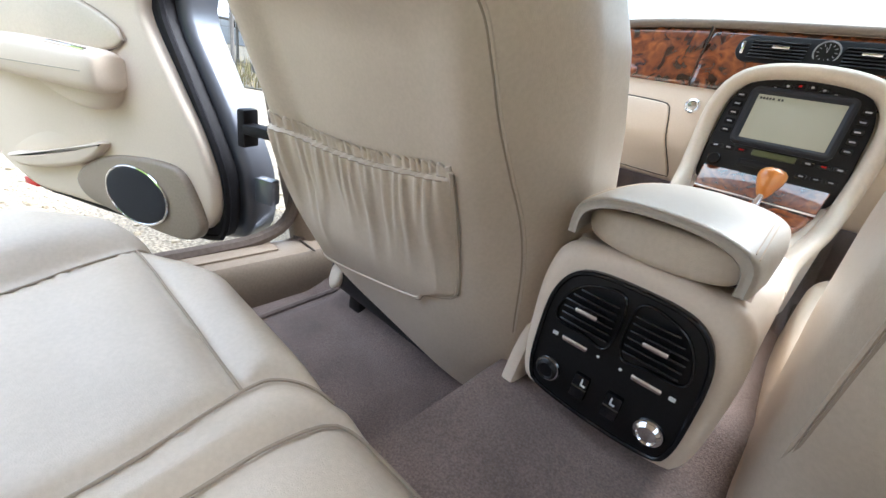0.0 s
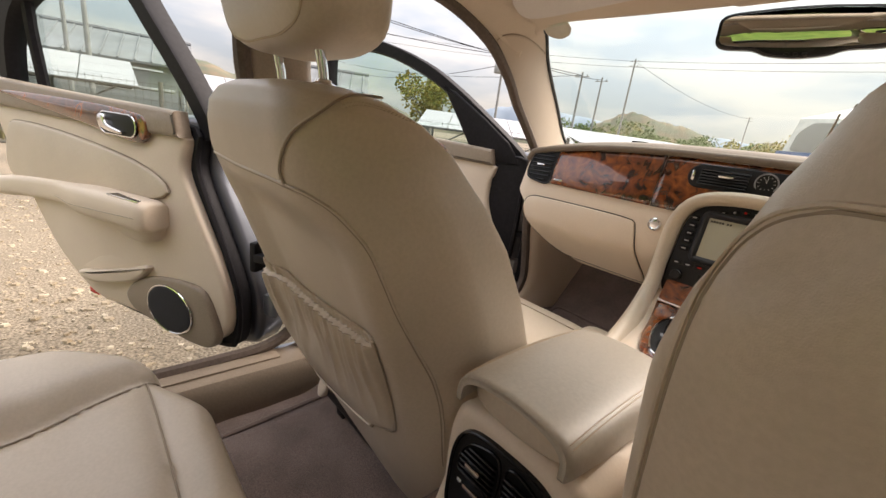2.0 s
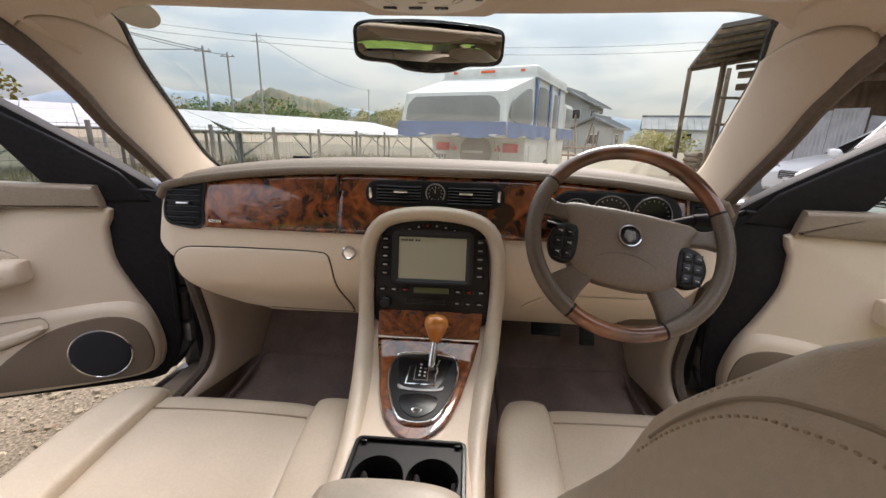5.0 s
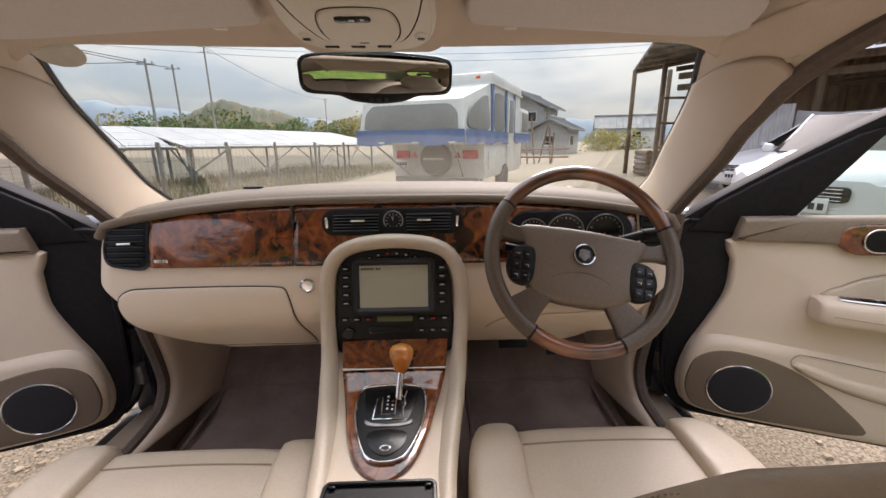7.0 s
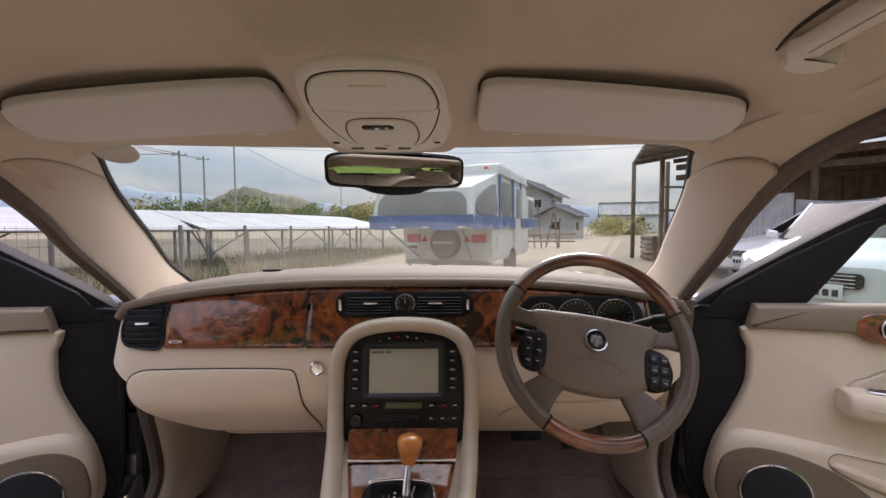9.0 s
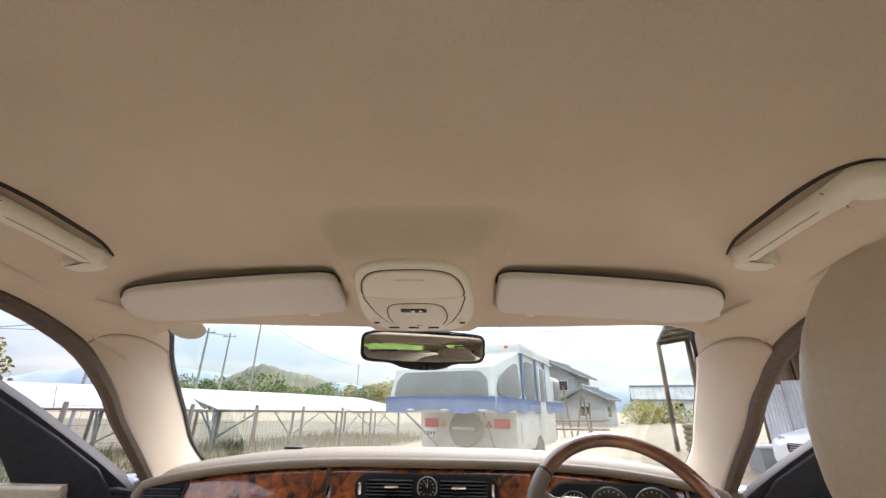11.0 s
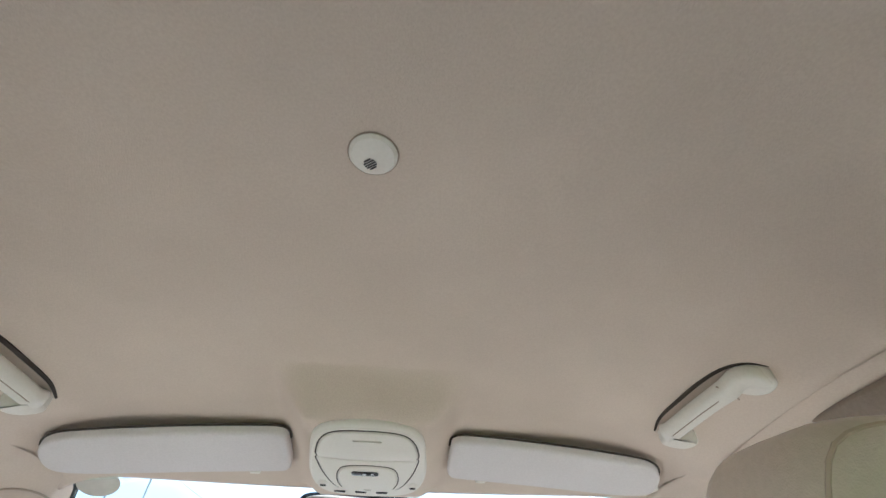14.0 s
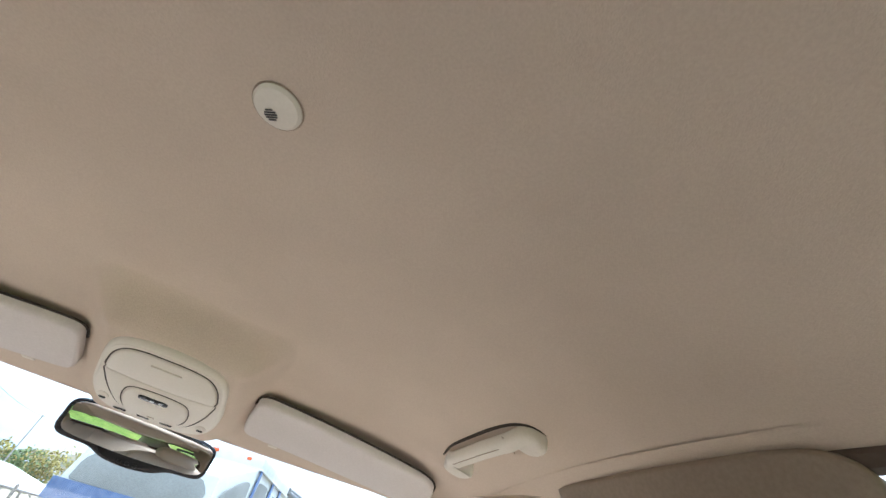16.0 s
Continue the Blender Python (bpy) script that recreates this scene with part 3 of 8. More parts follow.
# parcel shelf and rear window
shelf = lone("parcel_shelf", box((1.2, 0.42, 0.03), (0, -1.12, 0.93), 0.008), TRIM, "cream parcel shelf under the rear window", "shelf", "structure")
rear = lone("window_2", grid(lambda u, v: (lerp(-0.58, 0.58, u) * lerp(1.05, 0.92, v), lerp(-1.75, -1.27, v) - 0.06 * (1 - (2 * u - 1) ** 2), lerp(0.95, 1.30, v)), 16, 8), SIDE_GLASS, "raked rear window glass of the car", "window", "structure")
rear.visible_shadow = False
for s in (-1, 1):
    c = grid(lambda u, v, s=s: (s * lerp(0.72, 0.60, v), lerp(lerp(-0.62, -1.75, u), lerp(-0.62, -1.25, u), v), lerp(0.93, 1.262 - 0.02 * u, v)), 8, 8)
    thick(lone("pillar_rear_" + ("left" if s < 0 else "right"), c, LEATHER_UP, "taupe trim of the rear roof pillar", "pillar", "structure"), 0.03, 0)

# ---- front seats ----
def front_seat(cx, s, label, dy=0.0, dz=0.0, hy=0.0, hz=0.0, upright=0.0):
    """s: +1 where the door is on the seat's right, -1 where on its left."""
    seat = thing("front_seat", label, "seat", (cx, 0.70, 0.24), group="front seats of the car")
    HW = 0.276

    def back_y(z):
        return curve(z - dz, (0.30, 0.37, 0.50, 0.69, 0.90, 1.02), (0.42, 0.398, 0.338, 0.264, 0.179, 0.150)) + dy - upright * ease((0.92 - z + dz) / 0.42)
    zs = [0.355, 0.362, 0.39, 0.45, 0.55, 0.65, 0.75, 0.83, 0.89, 0.94, 0.97, 0.99, 1.000, 1.004]
    ws = [0.235, 0.246, 0.256, 0.264, 0.272, 0.276, 0.276, 0.272, 0.260, 0.237, 0.210, 0.172, 0.125, 0.05]
    ds = [0.10, 0.13, 0.16, 0.19, 0.205, 0.205, 0.195, 0.182, 0.170, 0.157, 0.140, 0.117, 0.085, 0.04]

    def size(z):
        w, d = np.interp(z - dz, zs, ws), np.interp(z - dz, zs, ds)
        return w, d, max(0.0, (curve(z - dz, (0.9, 1.0), (0.168, 0.155)) - d) * 0.5) if z - dz > 0.9 else 0.0

    def dish(u, z):
        f = ease(((0.235 if u * s > 0 else 0.205) - abs(u)) / 0.08) * ease((z - dz - 0.44) / 0.14) * ease((0.872 - z + dz) / 0.07)
        return 0.030 * f

    def flank(x, z):
        """The half width on that side, and how far the back has turned forward there: round towards the console, squarer by the door."""
        w, dep, off = size(z)
        if x * s < 0 and upright:
            w = w * (1 + 0.055 * ease((0.86 - z + dz) / 0.10))
            f = min(1.0, abs(x) / w)
            soft = 0.78 * dep * (1 - max(0.0, 1 - max(0.0, (f - 0.45) / 0.55) ** 1.7) ** 0.6)
            return w, lerp(soft, dep * 0.5 * (1 - (1 - f ** (2 / 0.42)) ** 0.21), ease((0.91 - z + dz) / 0.09))
        if x * s < 0:
            f = min(1.0, abs(x) / w)
            h = max(0.0, (f - 0.45) / 0.55)
            return w, (0.78 - 0.42 * ease((0.66 - z + dz) / 0.22)) * dep * (1 - max(0.0, 1 - h ** 1.7) ** 0.6)
        w = w * (1 + 0.07 * ease((z - dz - 0.78) / 0.10) * ease((1.0 - z + dz) / 0.03))
        f = min(1.0, abs(x) / w)
        return w, dep * 0.5 * (1 - (1 - f ** (2 / 0.42)) ** 0.21)

    def ring(z, n=120):
        w0, dep, off = size(z)
        yb, out = back_y(z) + off, []
        for i in range(n):
            a = 2 * math.pi * i / n
            c, d = math.cos(a), math.sin(a)
            w = flank(c, z)[0]
            x = w * math.copysign(abs(c) ** (0.42 if d >= 0 or c * s > 0 or upright else 0.62), c)
            side_y = flank(math.copysign(w, c), z)[1]
            if d < 0:
                y = flank(x, z)[1] + dish(x, z)
            else:
                y = side_y + (dep - side_y) * abs(d) ** 0.5 + 0.055 * (abs(x) / HW) ** 4 - 0.02 * (1 - (x / HW) ** 2)
            out.append((cx + x, yb + y, z + ease((0.50 + dz - z) / 0.13) * lerp(-0.050, 0.026, 0.5 + 0.5 * s * x / HW)))
        return out
    zz = np.interp(np.linspace(0, len(zs) - 1, 70), range(len(zs)), zs)
    back = part("backrest", loft([ring(z + dz) for z in zz]), LEATHER, seat, "cream leather backrest")

    def on_back(u, z, w):
        """On the back of the seat: u across, z up, w out towards the rear bench."""
        z = z + dz
        off = size(z)[2]
        return (cx + u, back_y(z) + off + flank(u, z)[1] + dish(u, z) - w, z)
    # welt along the top and sides of the back
    welt = [(-0.268, 0.50), (-0.270, 0.70), (-0.270, 0.80), (-0.262, 0.868), (-0.20, 0.884), (-0.05, 0.884), (0.10, 0.887), (0.147, 0.885), (0.169, 0.879), (0.184, 0.871), (0.199, 0.854), (0.212, 0.830), (0.217, 0.791), (0.221, 0.746), (0.228, 0.696), (0.237, 0.637), (0.243, 0.56), (0.244, 0.47), (0.236, 0.40)]
    if upright:
        welt = welt[:6] + [(0.10, 0.888), (0.21, 0.888), (0.238, 0.883), (0.257, 0.868), (0.266, 0.84), (0.272, 0.76), (0.274, 0.62), (0.268, 0.48), (0.258, 0.40)]
    welt = [(-s * u, z) for u, z in welt]
    part("piping", tube([on_back(u, z, 0.0005) for u, z in smooth_loop(welt, 280, closed=False)], 0.0020, sides=6), LEATHER, back, "raised piping along the back panel")
    part("piping_gap", tube([on_back(u * 0.988, z - 0.003, -0.0006) for u, z in smooth_loop(welt, 280, closed=False)], 0.0014, sides=5), SEAM, back)
    # elasticated map pocket, gathered along its top
    gather = random.Random(11)
    tucks = [((k + 0.5 + gather.uniform(-0.3, 0.3)) / 21, gather.uniform(0.35, 0.95), gather.uniform(-0.05, 0.05)) for k in range(21)]

    def pocket(a, v):
        """a: from the door side to the console side; v: from the bottom seam to the gathered top."""
        x = lerp(-0.250, 0.168, a) - 0.050 * max(0.0, 1 - v / 0.16) ** 2 * ease((a - 0.80) / 0.20)
        top = lerp(0.672, 0.688, a) - 0.016 * math.sin(math.pi * a)
        bot = lerp(0.384, 0.484, a ** 1.1)
        z = lerp(bot, top, v)
        edge = min(1.0, (4 * a * (1 - a)) * 4) ** 0.5
        w = (0.004 + 0.017 * math.sin(math.pi * (0.03 + 0.82 * v)) ** 1.1) * edge
        for at, long_, lean_ in tucks:
            d = a - at - lean_ * (1 - v)
            wide = 0.011 + 0.026 * (1 - v)
            w += 0.0062 * edge * math.exp(-(d / wide) ** 2) * ease((v - 1 + long_) / 0.5) * (1 - 0.4 * ease((v - 0.92) / 0.03))
        ru = math.sin(2 * math.pi * (31 * a + 0.6 * math.sin(5 * a) + 0.35 * math.sin(29 * a)))
        hem = ease((v - 0.915) / 0.03)
        w = w * (1 - 0.70 * hem) + hem * edge * (0.0022 * ru - 0.0012)
        w -= 0.0030 * edge * math.exp(-((v - 0.928) / 0.012) ** 2)
        z += 0.0032 * ru * ease((v - 0.95) / 0.05) * edge
        return on_back(x * -s, z, max(w, 0.001))
    pk = part("map_pocket", grid(pocket, 300, 60), LEATHER, back, "gathered cream leather map pocket")
    thick(pk, 0.003, 0)
    part("pocket_hem", tube([Vector(pocket(i / 260, 0.995)) for i in range(261)], 0.0022, sides=6), LEATHER, pk, "crimped elastic hem")
    for row_v in (0.918, 0.938):
        part("stitching", tube([Vector(pocket(i / 150, row_v)) + Vector((0, -0.0022, 0)) for i in range(3, 148)], 0.0007, sides=4), SEAM, pk)
    rim = [pocket(1, 0.97 - 0.97 * i / 24) for i in range(25)] + [pocket(1 - i / 60, 0) for i in range(1, 61)]
    part("pocket_edge", tube([(x, y - 0.001, z) for x, y, z in rim], 0.0034, sides=6), LEATHER, pk, "welted edge of the pocket")
    part("pocket_edge_gap", tube([(x - s * 0.0045, y - 0.0006, z - 0.002) for x, y, z in rim], 0.0012, sides=5), SEAM, pk)
    # seams over the shoulder
    for q in (-s,):
        rise = smooth_loop([(0.124, 0.886), (0.123, 0.903), (0.131, 0.922), (0.146, 0.945), (0.159, 0.962)], 30, closed=False)
        path = [on_back(q * u, z, 0.0006) for u, z in rise]

        def on_top(u, y):
            for k in range(400):
                z = 1.004 + dz - 0.0004 * k
                w0, dep, off = size(z)
                if abs(u) < flank(u, z)[0] and back_y(z) + off + flank(u, z)[1] < y < back_y(z) + off + dep:
                    break
            return (cx + u, y, z + 0.0006)
        crest = smooth_loop([(0.166, path[-1][1] - dy + 0.013), (0.166, 0.210), (0.162, 0.230), (0.157, 0.255), (0.152, 0.285)], 26, closed=False)
        path += [on_top(q * u, y + dy) for u, y in crest]
        path = smooth_loop(path[::5] + path[-1:], 60, closed=False)
        part("top_seam", tube(path, 0.0020, sides=6), LEATHER, back)
        part("top_seam_gap", tube([(x + q * 0.0030, y, z - 0.0002) for x, y, z in path], 0.0013, sides=5), SEAM, back)
        for off in (0.0, 0.005):
            row = smooth_loop([(0.172, 0.226), (0.174, 0.242), (0.184, 0.262), (0.197, 0.280), (0.205, 0.298)], 40, closed=False)
            row = [on_top(q * (u + off), y + dy) for u, y in row]
            for k in range(0, 39, 2):
                part("stitch", tube([row[k], row[k + 1]], 0.00045, sides=4), STITCH, back)
    if s > 0:
        # stitched seam over the console-side shoulder
        for off, kind in ((0.0, 0), (0.007, 1), (-0.007, 1)):
            row = smooth_loop([(-0.262, 0.393, 0.950), (-0.257, 0.384, 0.967), (-0.250, 0.373, 0.983), (-0.245, 0.361, 0.993), (-0.242, 0.348, 0.999), (-0.240, 0.336, 1.003), (-0.238, 0.322, 1.006)], 64, closed=False)
            row = [Vector((cx + u + off * 0.75, y + off * 0.35, z + off * (1.0 if off > 0 else 0.75) + 0.0005)) for u, y, z in row]
            if kind:
                for k in range(0, 63, 2):
                    part("stitch", tube([row[k], row[k].lerp(row[k + 1], 0.8)], 0.0006, sides=5), STITCH, back)
            else:
                part("shoulder_seam", tube(row, 0.0009, sides=5), SEAM, back)
    # headrest on two chrome posts
    def hr(u, v, w):
        return (cx + u, 0.238 + hy + w * 0.98 + (v - 1.14) * -0.18, v + hz)
    hl = smooth_loop([(-0.160, 1.12), (-0.152, 1.18), (-0.115, 1.218), (0, 1.228), (0.115, 1.218), (0.152, 1.18), (0.160, 1.12), (0.140, 1.062), (0.08, 1.042), (0, 1.040), (-0.08, 1.042), (-0.140, 1.062)], 64)
    headrest = part("headrest", pillow(hl, 0.066, 0.068, hr, 0.45, 10), LEATHER, seat, "rounded cream leather headrest")
    for q in (-0.07, 0.07):
        part("headrest_post", tube([(cx + q, 0.255 + dy, 0.985 + dz), (cx + q, 0.250 + (dy + hy) / 2, 1.02 + (dz + hz) / 2), (cx + q, 0.240 + hy, 1.065 + hz)], 0.0065, sides=12), CHROME, seat, "chrome headrest post")
        part("post_collar", lathe([(0.019, 0.0), (0.018, 0.006), (0.010, 0.009), (0.009, 0.012)], (cx + q, 0.252 + dy, 0.997 + dz), 20), CHROME, seat)
    ring_l = [hr(u * math.sin(radians(128)) ** 0.45, 1.13 + (v - 1.13) * math.sin(radians(128)) ** 0.45, -0.0685 * abs(math.cos(radians(128))) ** 0.45) for u, v in hl]
    part("headrest_seam", tube(ring_l, 0.0016, closed=True, sides=5), STITCH, headrest)
    # cushion
    def pad(u, v, w):
        return (cx + u, v + dy, 0.487 + w + 0.03 * ease((v - 0.55) / 0.4) - 0.035 * ease((v - 0.93) / 0.08))
    cl = smooth_loop([(-0.165, 0.42), (-0.17, 0.65), (-0.165, 0.90), (-0.14, 0.945), (0, 0.955), (0.14, 0.945), (0.165, 0.90), (0.17, 0.65), (0.165, 0.42), (0, 0.40)], 72)
    cushion = part("cushion", pillow(cl, 0.022, 0.10, pad, 0.25, 9), LEATHER, seat, "cream leather seat cushion")
    for q in (-1, 1):
        bl = smooth_loop([(q * 0.160, 0.42), (q * 0.168, 0.66), (q * 0.160, 0.92), (q * 0.185, 0.975), (q * 0.235, 0.955), (q * 0.268, 0.85), (q * 0.275, 0.6), (q * 0.26, 0.42), (q * 0.2, 0.40)], 56)
        part("bolster", pillow(bl, 0.042, 0.13, pad, 0.40, 9), LEATHER, seat, "raised leather side bolster")
    part("cushion_seam", tube([pad(x, 0.895 + 0.006 * math.cos(x * 9), 0.0218) for x in np.linspace(-0.155, 0.155, 24)], 0.0020, sides=5), SEAM, cushion)
    part("front_roll", pillow(smooth_loop([(-0.20, 0.88), (-0.19, 0.965), (0, 0.985), (0.19, 0.965), (0.20, 0.88), (0, 0.86)], 48), 0.008, 0.14, pad, 0.3, 7), LEATHER, seat)
    part("base", box((0.46, 0.50, 0.10), (cx, 0.66 + dy, 0.36), 0.02), BLACK, seat, "dark plastic seat base")
    for q in (-0.17, 0.17):
        part("rail", box((0.04, 0.48, 0.06), (cx + q, 0.68 + dy, 0.285), 0.006), BLACK, seat)
        foot = part("rail_cover", pillow(ellipse(0.020, 0.034, 24), 0.014, 0.016, lambda u, v, w, q=q: (cx + q * 1.15 + u, 0.418 + dy + w + v * 0.35, (0.318 if q * s < 0 else 0.352) + v), 0.5, 5), TRIM, seat, "cream plastic rail cover")
    part("recliner_cover", pillow(smooth_loop([(0.36, 0.30), (0.50, 0.30), (0.52, 0.40), (0.44, 0.50), (0.38, 0.47)], 30), 0.012, 0.012, lambda u, v, w: (cx - s * 0.262 + w, u + dy, v), 0.4, 5), TRIM, seat, "cream plastic hinge cover")
    return seat


front_seat(-0.375, -1, "cream leather front passenger seat with a gathered map pocket")
front_seat(0.415, 1, "cream leather driver's seat beside the centre console", 0.030, 0.070, 0.105, -0.024, upright=0.055)

# ---- rear bench ----
bench = thing("rear_bench", "cream leather rear bench seat with stitched panels", "bench seat", (0, -0.35, 0.30))


BENCH_SEAMS = []
for q in (-1, 1):
    BENCH_SEAMS += [[(q * 0.546, 0.066), (q * 0.46, 0.068), (q * 0.34, 0.069), (q * 0.216, 0.069)],
                    [(q * 0.216, 0.069), (q * 0.208, 0.031), (q * 0.195, -0.03), (q * 0.188, -0.10), (q * 0.185, -0.30), (q * 0.185, -0.55)],
                    [(q * 0.546, 0.066), (q * 0.522, -0.005), (q * 0.49, -0.08), (q * 0.475, -0.18), (q * 0.47, -0.35), (q * 0.47, -0.55)],
                    [(q * 0.216, 0.069), (q * 0.215, 0.095), (q * 0.190, 0.122), (q * 0.165, 0.136)],
                    [(q * 0.546, 0.066), (q * 0.553, 0.082), (q * 0.558, 0.100)]]
BENCH_SEAMS = [smooth_loop(p, 24, closed=False) for p in BENCH_SEAMS]
BENCH_SEAMS.append(smooth_loop([(-0.142, -0.10), (-0.146, 0.0), (-0.149, 0.06), (-0.140, 0.105), (-0.118, 0.124), (-0.06, 0.130), (0.06, 0.130), (0.118, 0.124), (0.140, 0.105), (0.149, 0.06), (0.146, 0.0), (0.142, -0.10)], 60, closed=False))
SEAM_PTS = np.array([p for line in BENCH_SEAMS for a, b in zip(line, line[1:]) for p in (a, ((a[0] + b[0]) / 2, (a[1] + b[1]) / 2))])


def bench_front(x):
    return 0.140 - 0.052 * ease((abs(x) - 0.42) / 0.14) - 0.13 * ease((abs(x) - 0.56) / 0.15)


def bench_z(x, y):
    d = float(np.sqrt(((SEAM_PTS - (x, y)) ** 2).sum(1).min()))
    z = 0.485 + 0.015 * (1 - math.exp(-d / 0.015))
    edge = curve(y, (-0.55, -0.18, -0.08, 0.066), (0.47, 0.475, 0.49, 0.546))
    z += 0.024 * ease((abs(x) - edge) / 0.07) - 0.030 * ease((abs(x) - 0.66) / 0.06)
    z -= 0.012 * math.exp(-((abs(x) - 0.35) / 0.13) ** 2) * ease((0.05 - y) / 0.10)
    return z + 0.0015 * noise.noise(Vector((x * 16, y * 16, 3.0)))


def bench_fn(u, v):
    x = lerp(-0.715, 0.715, u)
    yf, r = bench_front(x), 0.036
    if v < 0.75:
        y = lerp(-0.55, yf - r, v / 0.75)
        return (x, y, bench_z(x, y))
    a = (v - 0.75) / 0.25
    g = min(1.0, a / 0.6) * math.pi / 2
    y = yf - r + r * math.sin(g)
    return (x, y - 0.012 * max(0.0, a - 0.6), bench_z(x, min(y, yf - r * 0.3)) - r * (1 - math.cos(g)) - 0.30 * max(0.0, a - 0.6))


part("cushion", grid(bench_fn, 190, 100), LEATHER, bench, "cream leather seat cushion sewn from panels", angle=70)
for line in BENCH_SEAMS:
    pts = [(x, y, bench_z(x, y) + 0.0058 - (0.036 - math.sqrt(max(0.0, 0.036 ** 2 - max(0.0, y - bench_front(x) + 0.036) ** 2)))) for x, y in line if y < bench_front(x) - 0.004]
    part("panel_seam", tube(pts, 0.0017, sides=5), SEAM, bench)
part("base", box((1.38, 0.50, 0.17), (0, -0.20, 0.315), 0.02), CARPET, bench)
for s in (-1, 0, 1):
    w = 0.415 if s else 0.395
    bl = rrect(w, 0.52, 0.06, 6, s * 0.40, 0.70)
    part("backrest", pillow(bl, 0.05, 0.07, lambda u, v, w_: (u, -0.62 + w_ - (v - 0.5) * 0.38, v), 0.3, 8), LEATHER, bench)
for s in (-0.42, 0.42):
    hl = rrect(0.26, 0.11, 0.05, 6, s, 0.99)
    part("headrest", pillow(hl, 0.05, 0.05, lambda u, v, w_: (u, -0.86 + w_, v), 0.4, 7), LEATHER, bench)

# ---- floor mats ----
for cx, cy, w, h in ((-0.42, 0.32, 0.44, 0.34), (-0.42, 1.28, 0.46, 0.50), (0.42, 1.28, 0.46, 0.50), (0.42, 0.32, 0.44, 0.34)):
    lp = rrect(w, h, 0.05, 5, cx, cy)

    def mat_put(u, v, w_):
        fu, fv = (u + 0.80) / 1.60, (v + 0.35) / 2.30
        return (u, v, floor_fn(fu, fv)[2] + 0.004 + w_)
    mat_ob = thing("floor_mat", "thick dark brown carpet mat on the car floor", "floor mat", (cx, cy, 0.24), group="floor mats of the car")
    bm = bmesh.new()
    n = 28
    part("carpet_pad", grid(lambda a, b, w=w, h=h, cx=cx, cy=cy: mat_put(cx + (a - 0.5) * w * (1 - 0.03 * (2 * b - 1) ** 8), cy + (b - 0.5) * h * (1 - 0.03 * (2 * a - 1) ** 8), 0.012 - 0.011 * max(abs(2 * a - 1), abs(2 * b - 1)) ** 30), n, n, bm=bm), CARPET, mat_ob)
    part("binding", tube([mat_put(u, v, 0.006) for u, v in rrect(w * 0.985, h * 0.985, 0.03, 6, cx, cy)], 0.006, closed=True, sides=6), CARPET, mat_ob)

# ---- dashboard ----
dash = thing("dashboard", "cream dashboard with a burl walnut band and rounded ends", "dashboard", (0, 1.30, 0.70))


def dash_top(x):
    return 1.012 - 0.040 * (abs(x) / 0.60) ** 3 - 0.085 * ease((abs(x) - 0.635) / 0.075)


def face_y(x, z):
    """The face of the dashboard: it leans, and turns away at its ends."""
    y = 1.155 + 0.30 * (z - 0.85)
    if z < 0.85:
        y = 1.155 - 0.02 * math.sin(min(1, (0.85 - z) / 0.10) * math.pi / 2) + 0.09 * ease((0.74 - z) / 0.14)
    return y + 0.10 * max(0, (abs(x) - 0.62) / 0.085) ** 2.4 + 0.04 * (x / 0.6) ** 2 * -0.3


def dash_ring(x):
    t = dash_top(x)
    lo = 0.612 + 0.213 * ease((abs(x) - 0.42) / 0.28)
    pts = [(1.75, t - 0.05), (1.50, t - 0.014), (1.34, t - 0.002), (1.262, t), (1.215, t - 0.006), (1.198, t - 0.016), (1.188, t - 0.028)]
    ring = [(x, y + 0.10 * max(0, (abs(x) - 0.62) / 0.085) ** 2.4 * (1 if y < 1.3 else 0.3), z) for y, z in pts]
    for k in range(15):
        z = lerp(t - 0.034, lo, k / 14)
        ring.append((x, face_y(x, z), z))
    ring += [(x, face_y(x, lo) + 0.05, lo - 0.012), (x, 1.60, lo + 0.02), (x, 1.75, lo + 0.1)]
    return ring


xs = sorted(set([round(v, 4) for v in np.r_[np.linspace(-0.58, 0.58, 40), np.linspace(0.58, 0.702, 14), -np.linspace(0.58, 0.702, 14)]]))
part("body", loft([dash_ring(x) for x in xs]), TRIM, dash, "cream moulded dashboard body", angle=60)
pad_pts = lambda x: [(x, y, z + 0.004) for x, y, z in dash_ring(x)[1:8]]
part("top_pad", grid(lambda u, v: (lambda r: (lambda i: Vector(r[min(int(i), 5)]).lerp(Vector(r[min(int(i), 5) + 1]), i - min(int(i), 5)))(v * 6))(pad_pts(lerp(-0.695, 0.695, u))), 60, 12), DASH_PAD, dash, "taupe leather-grained top pad")


def face(u, v, w):
    return (u, face_y(u, v) - w, v)


lip = [(x, face_y(x, dash_top(x) - 0.03) - 0.006, dash_top(x) - 0.020) for x in np.linspace(-0.66, 0.66, 70)]
part("pad_lip", tube(lip, 0.0100, sides=10), DASH_PAD, dash, "taupe padded lip over the veneer")


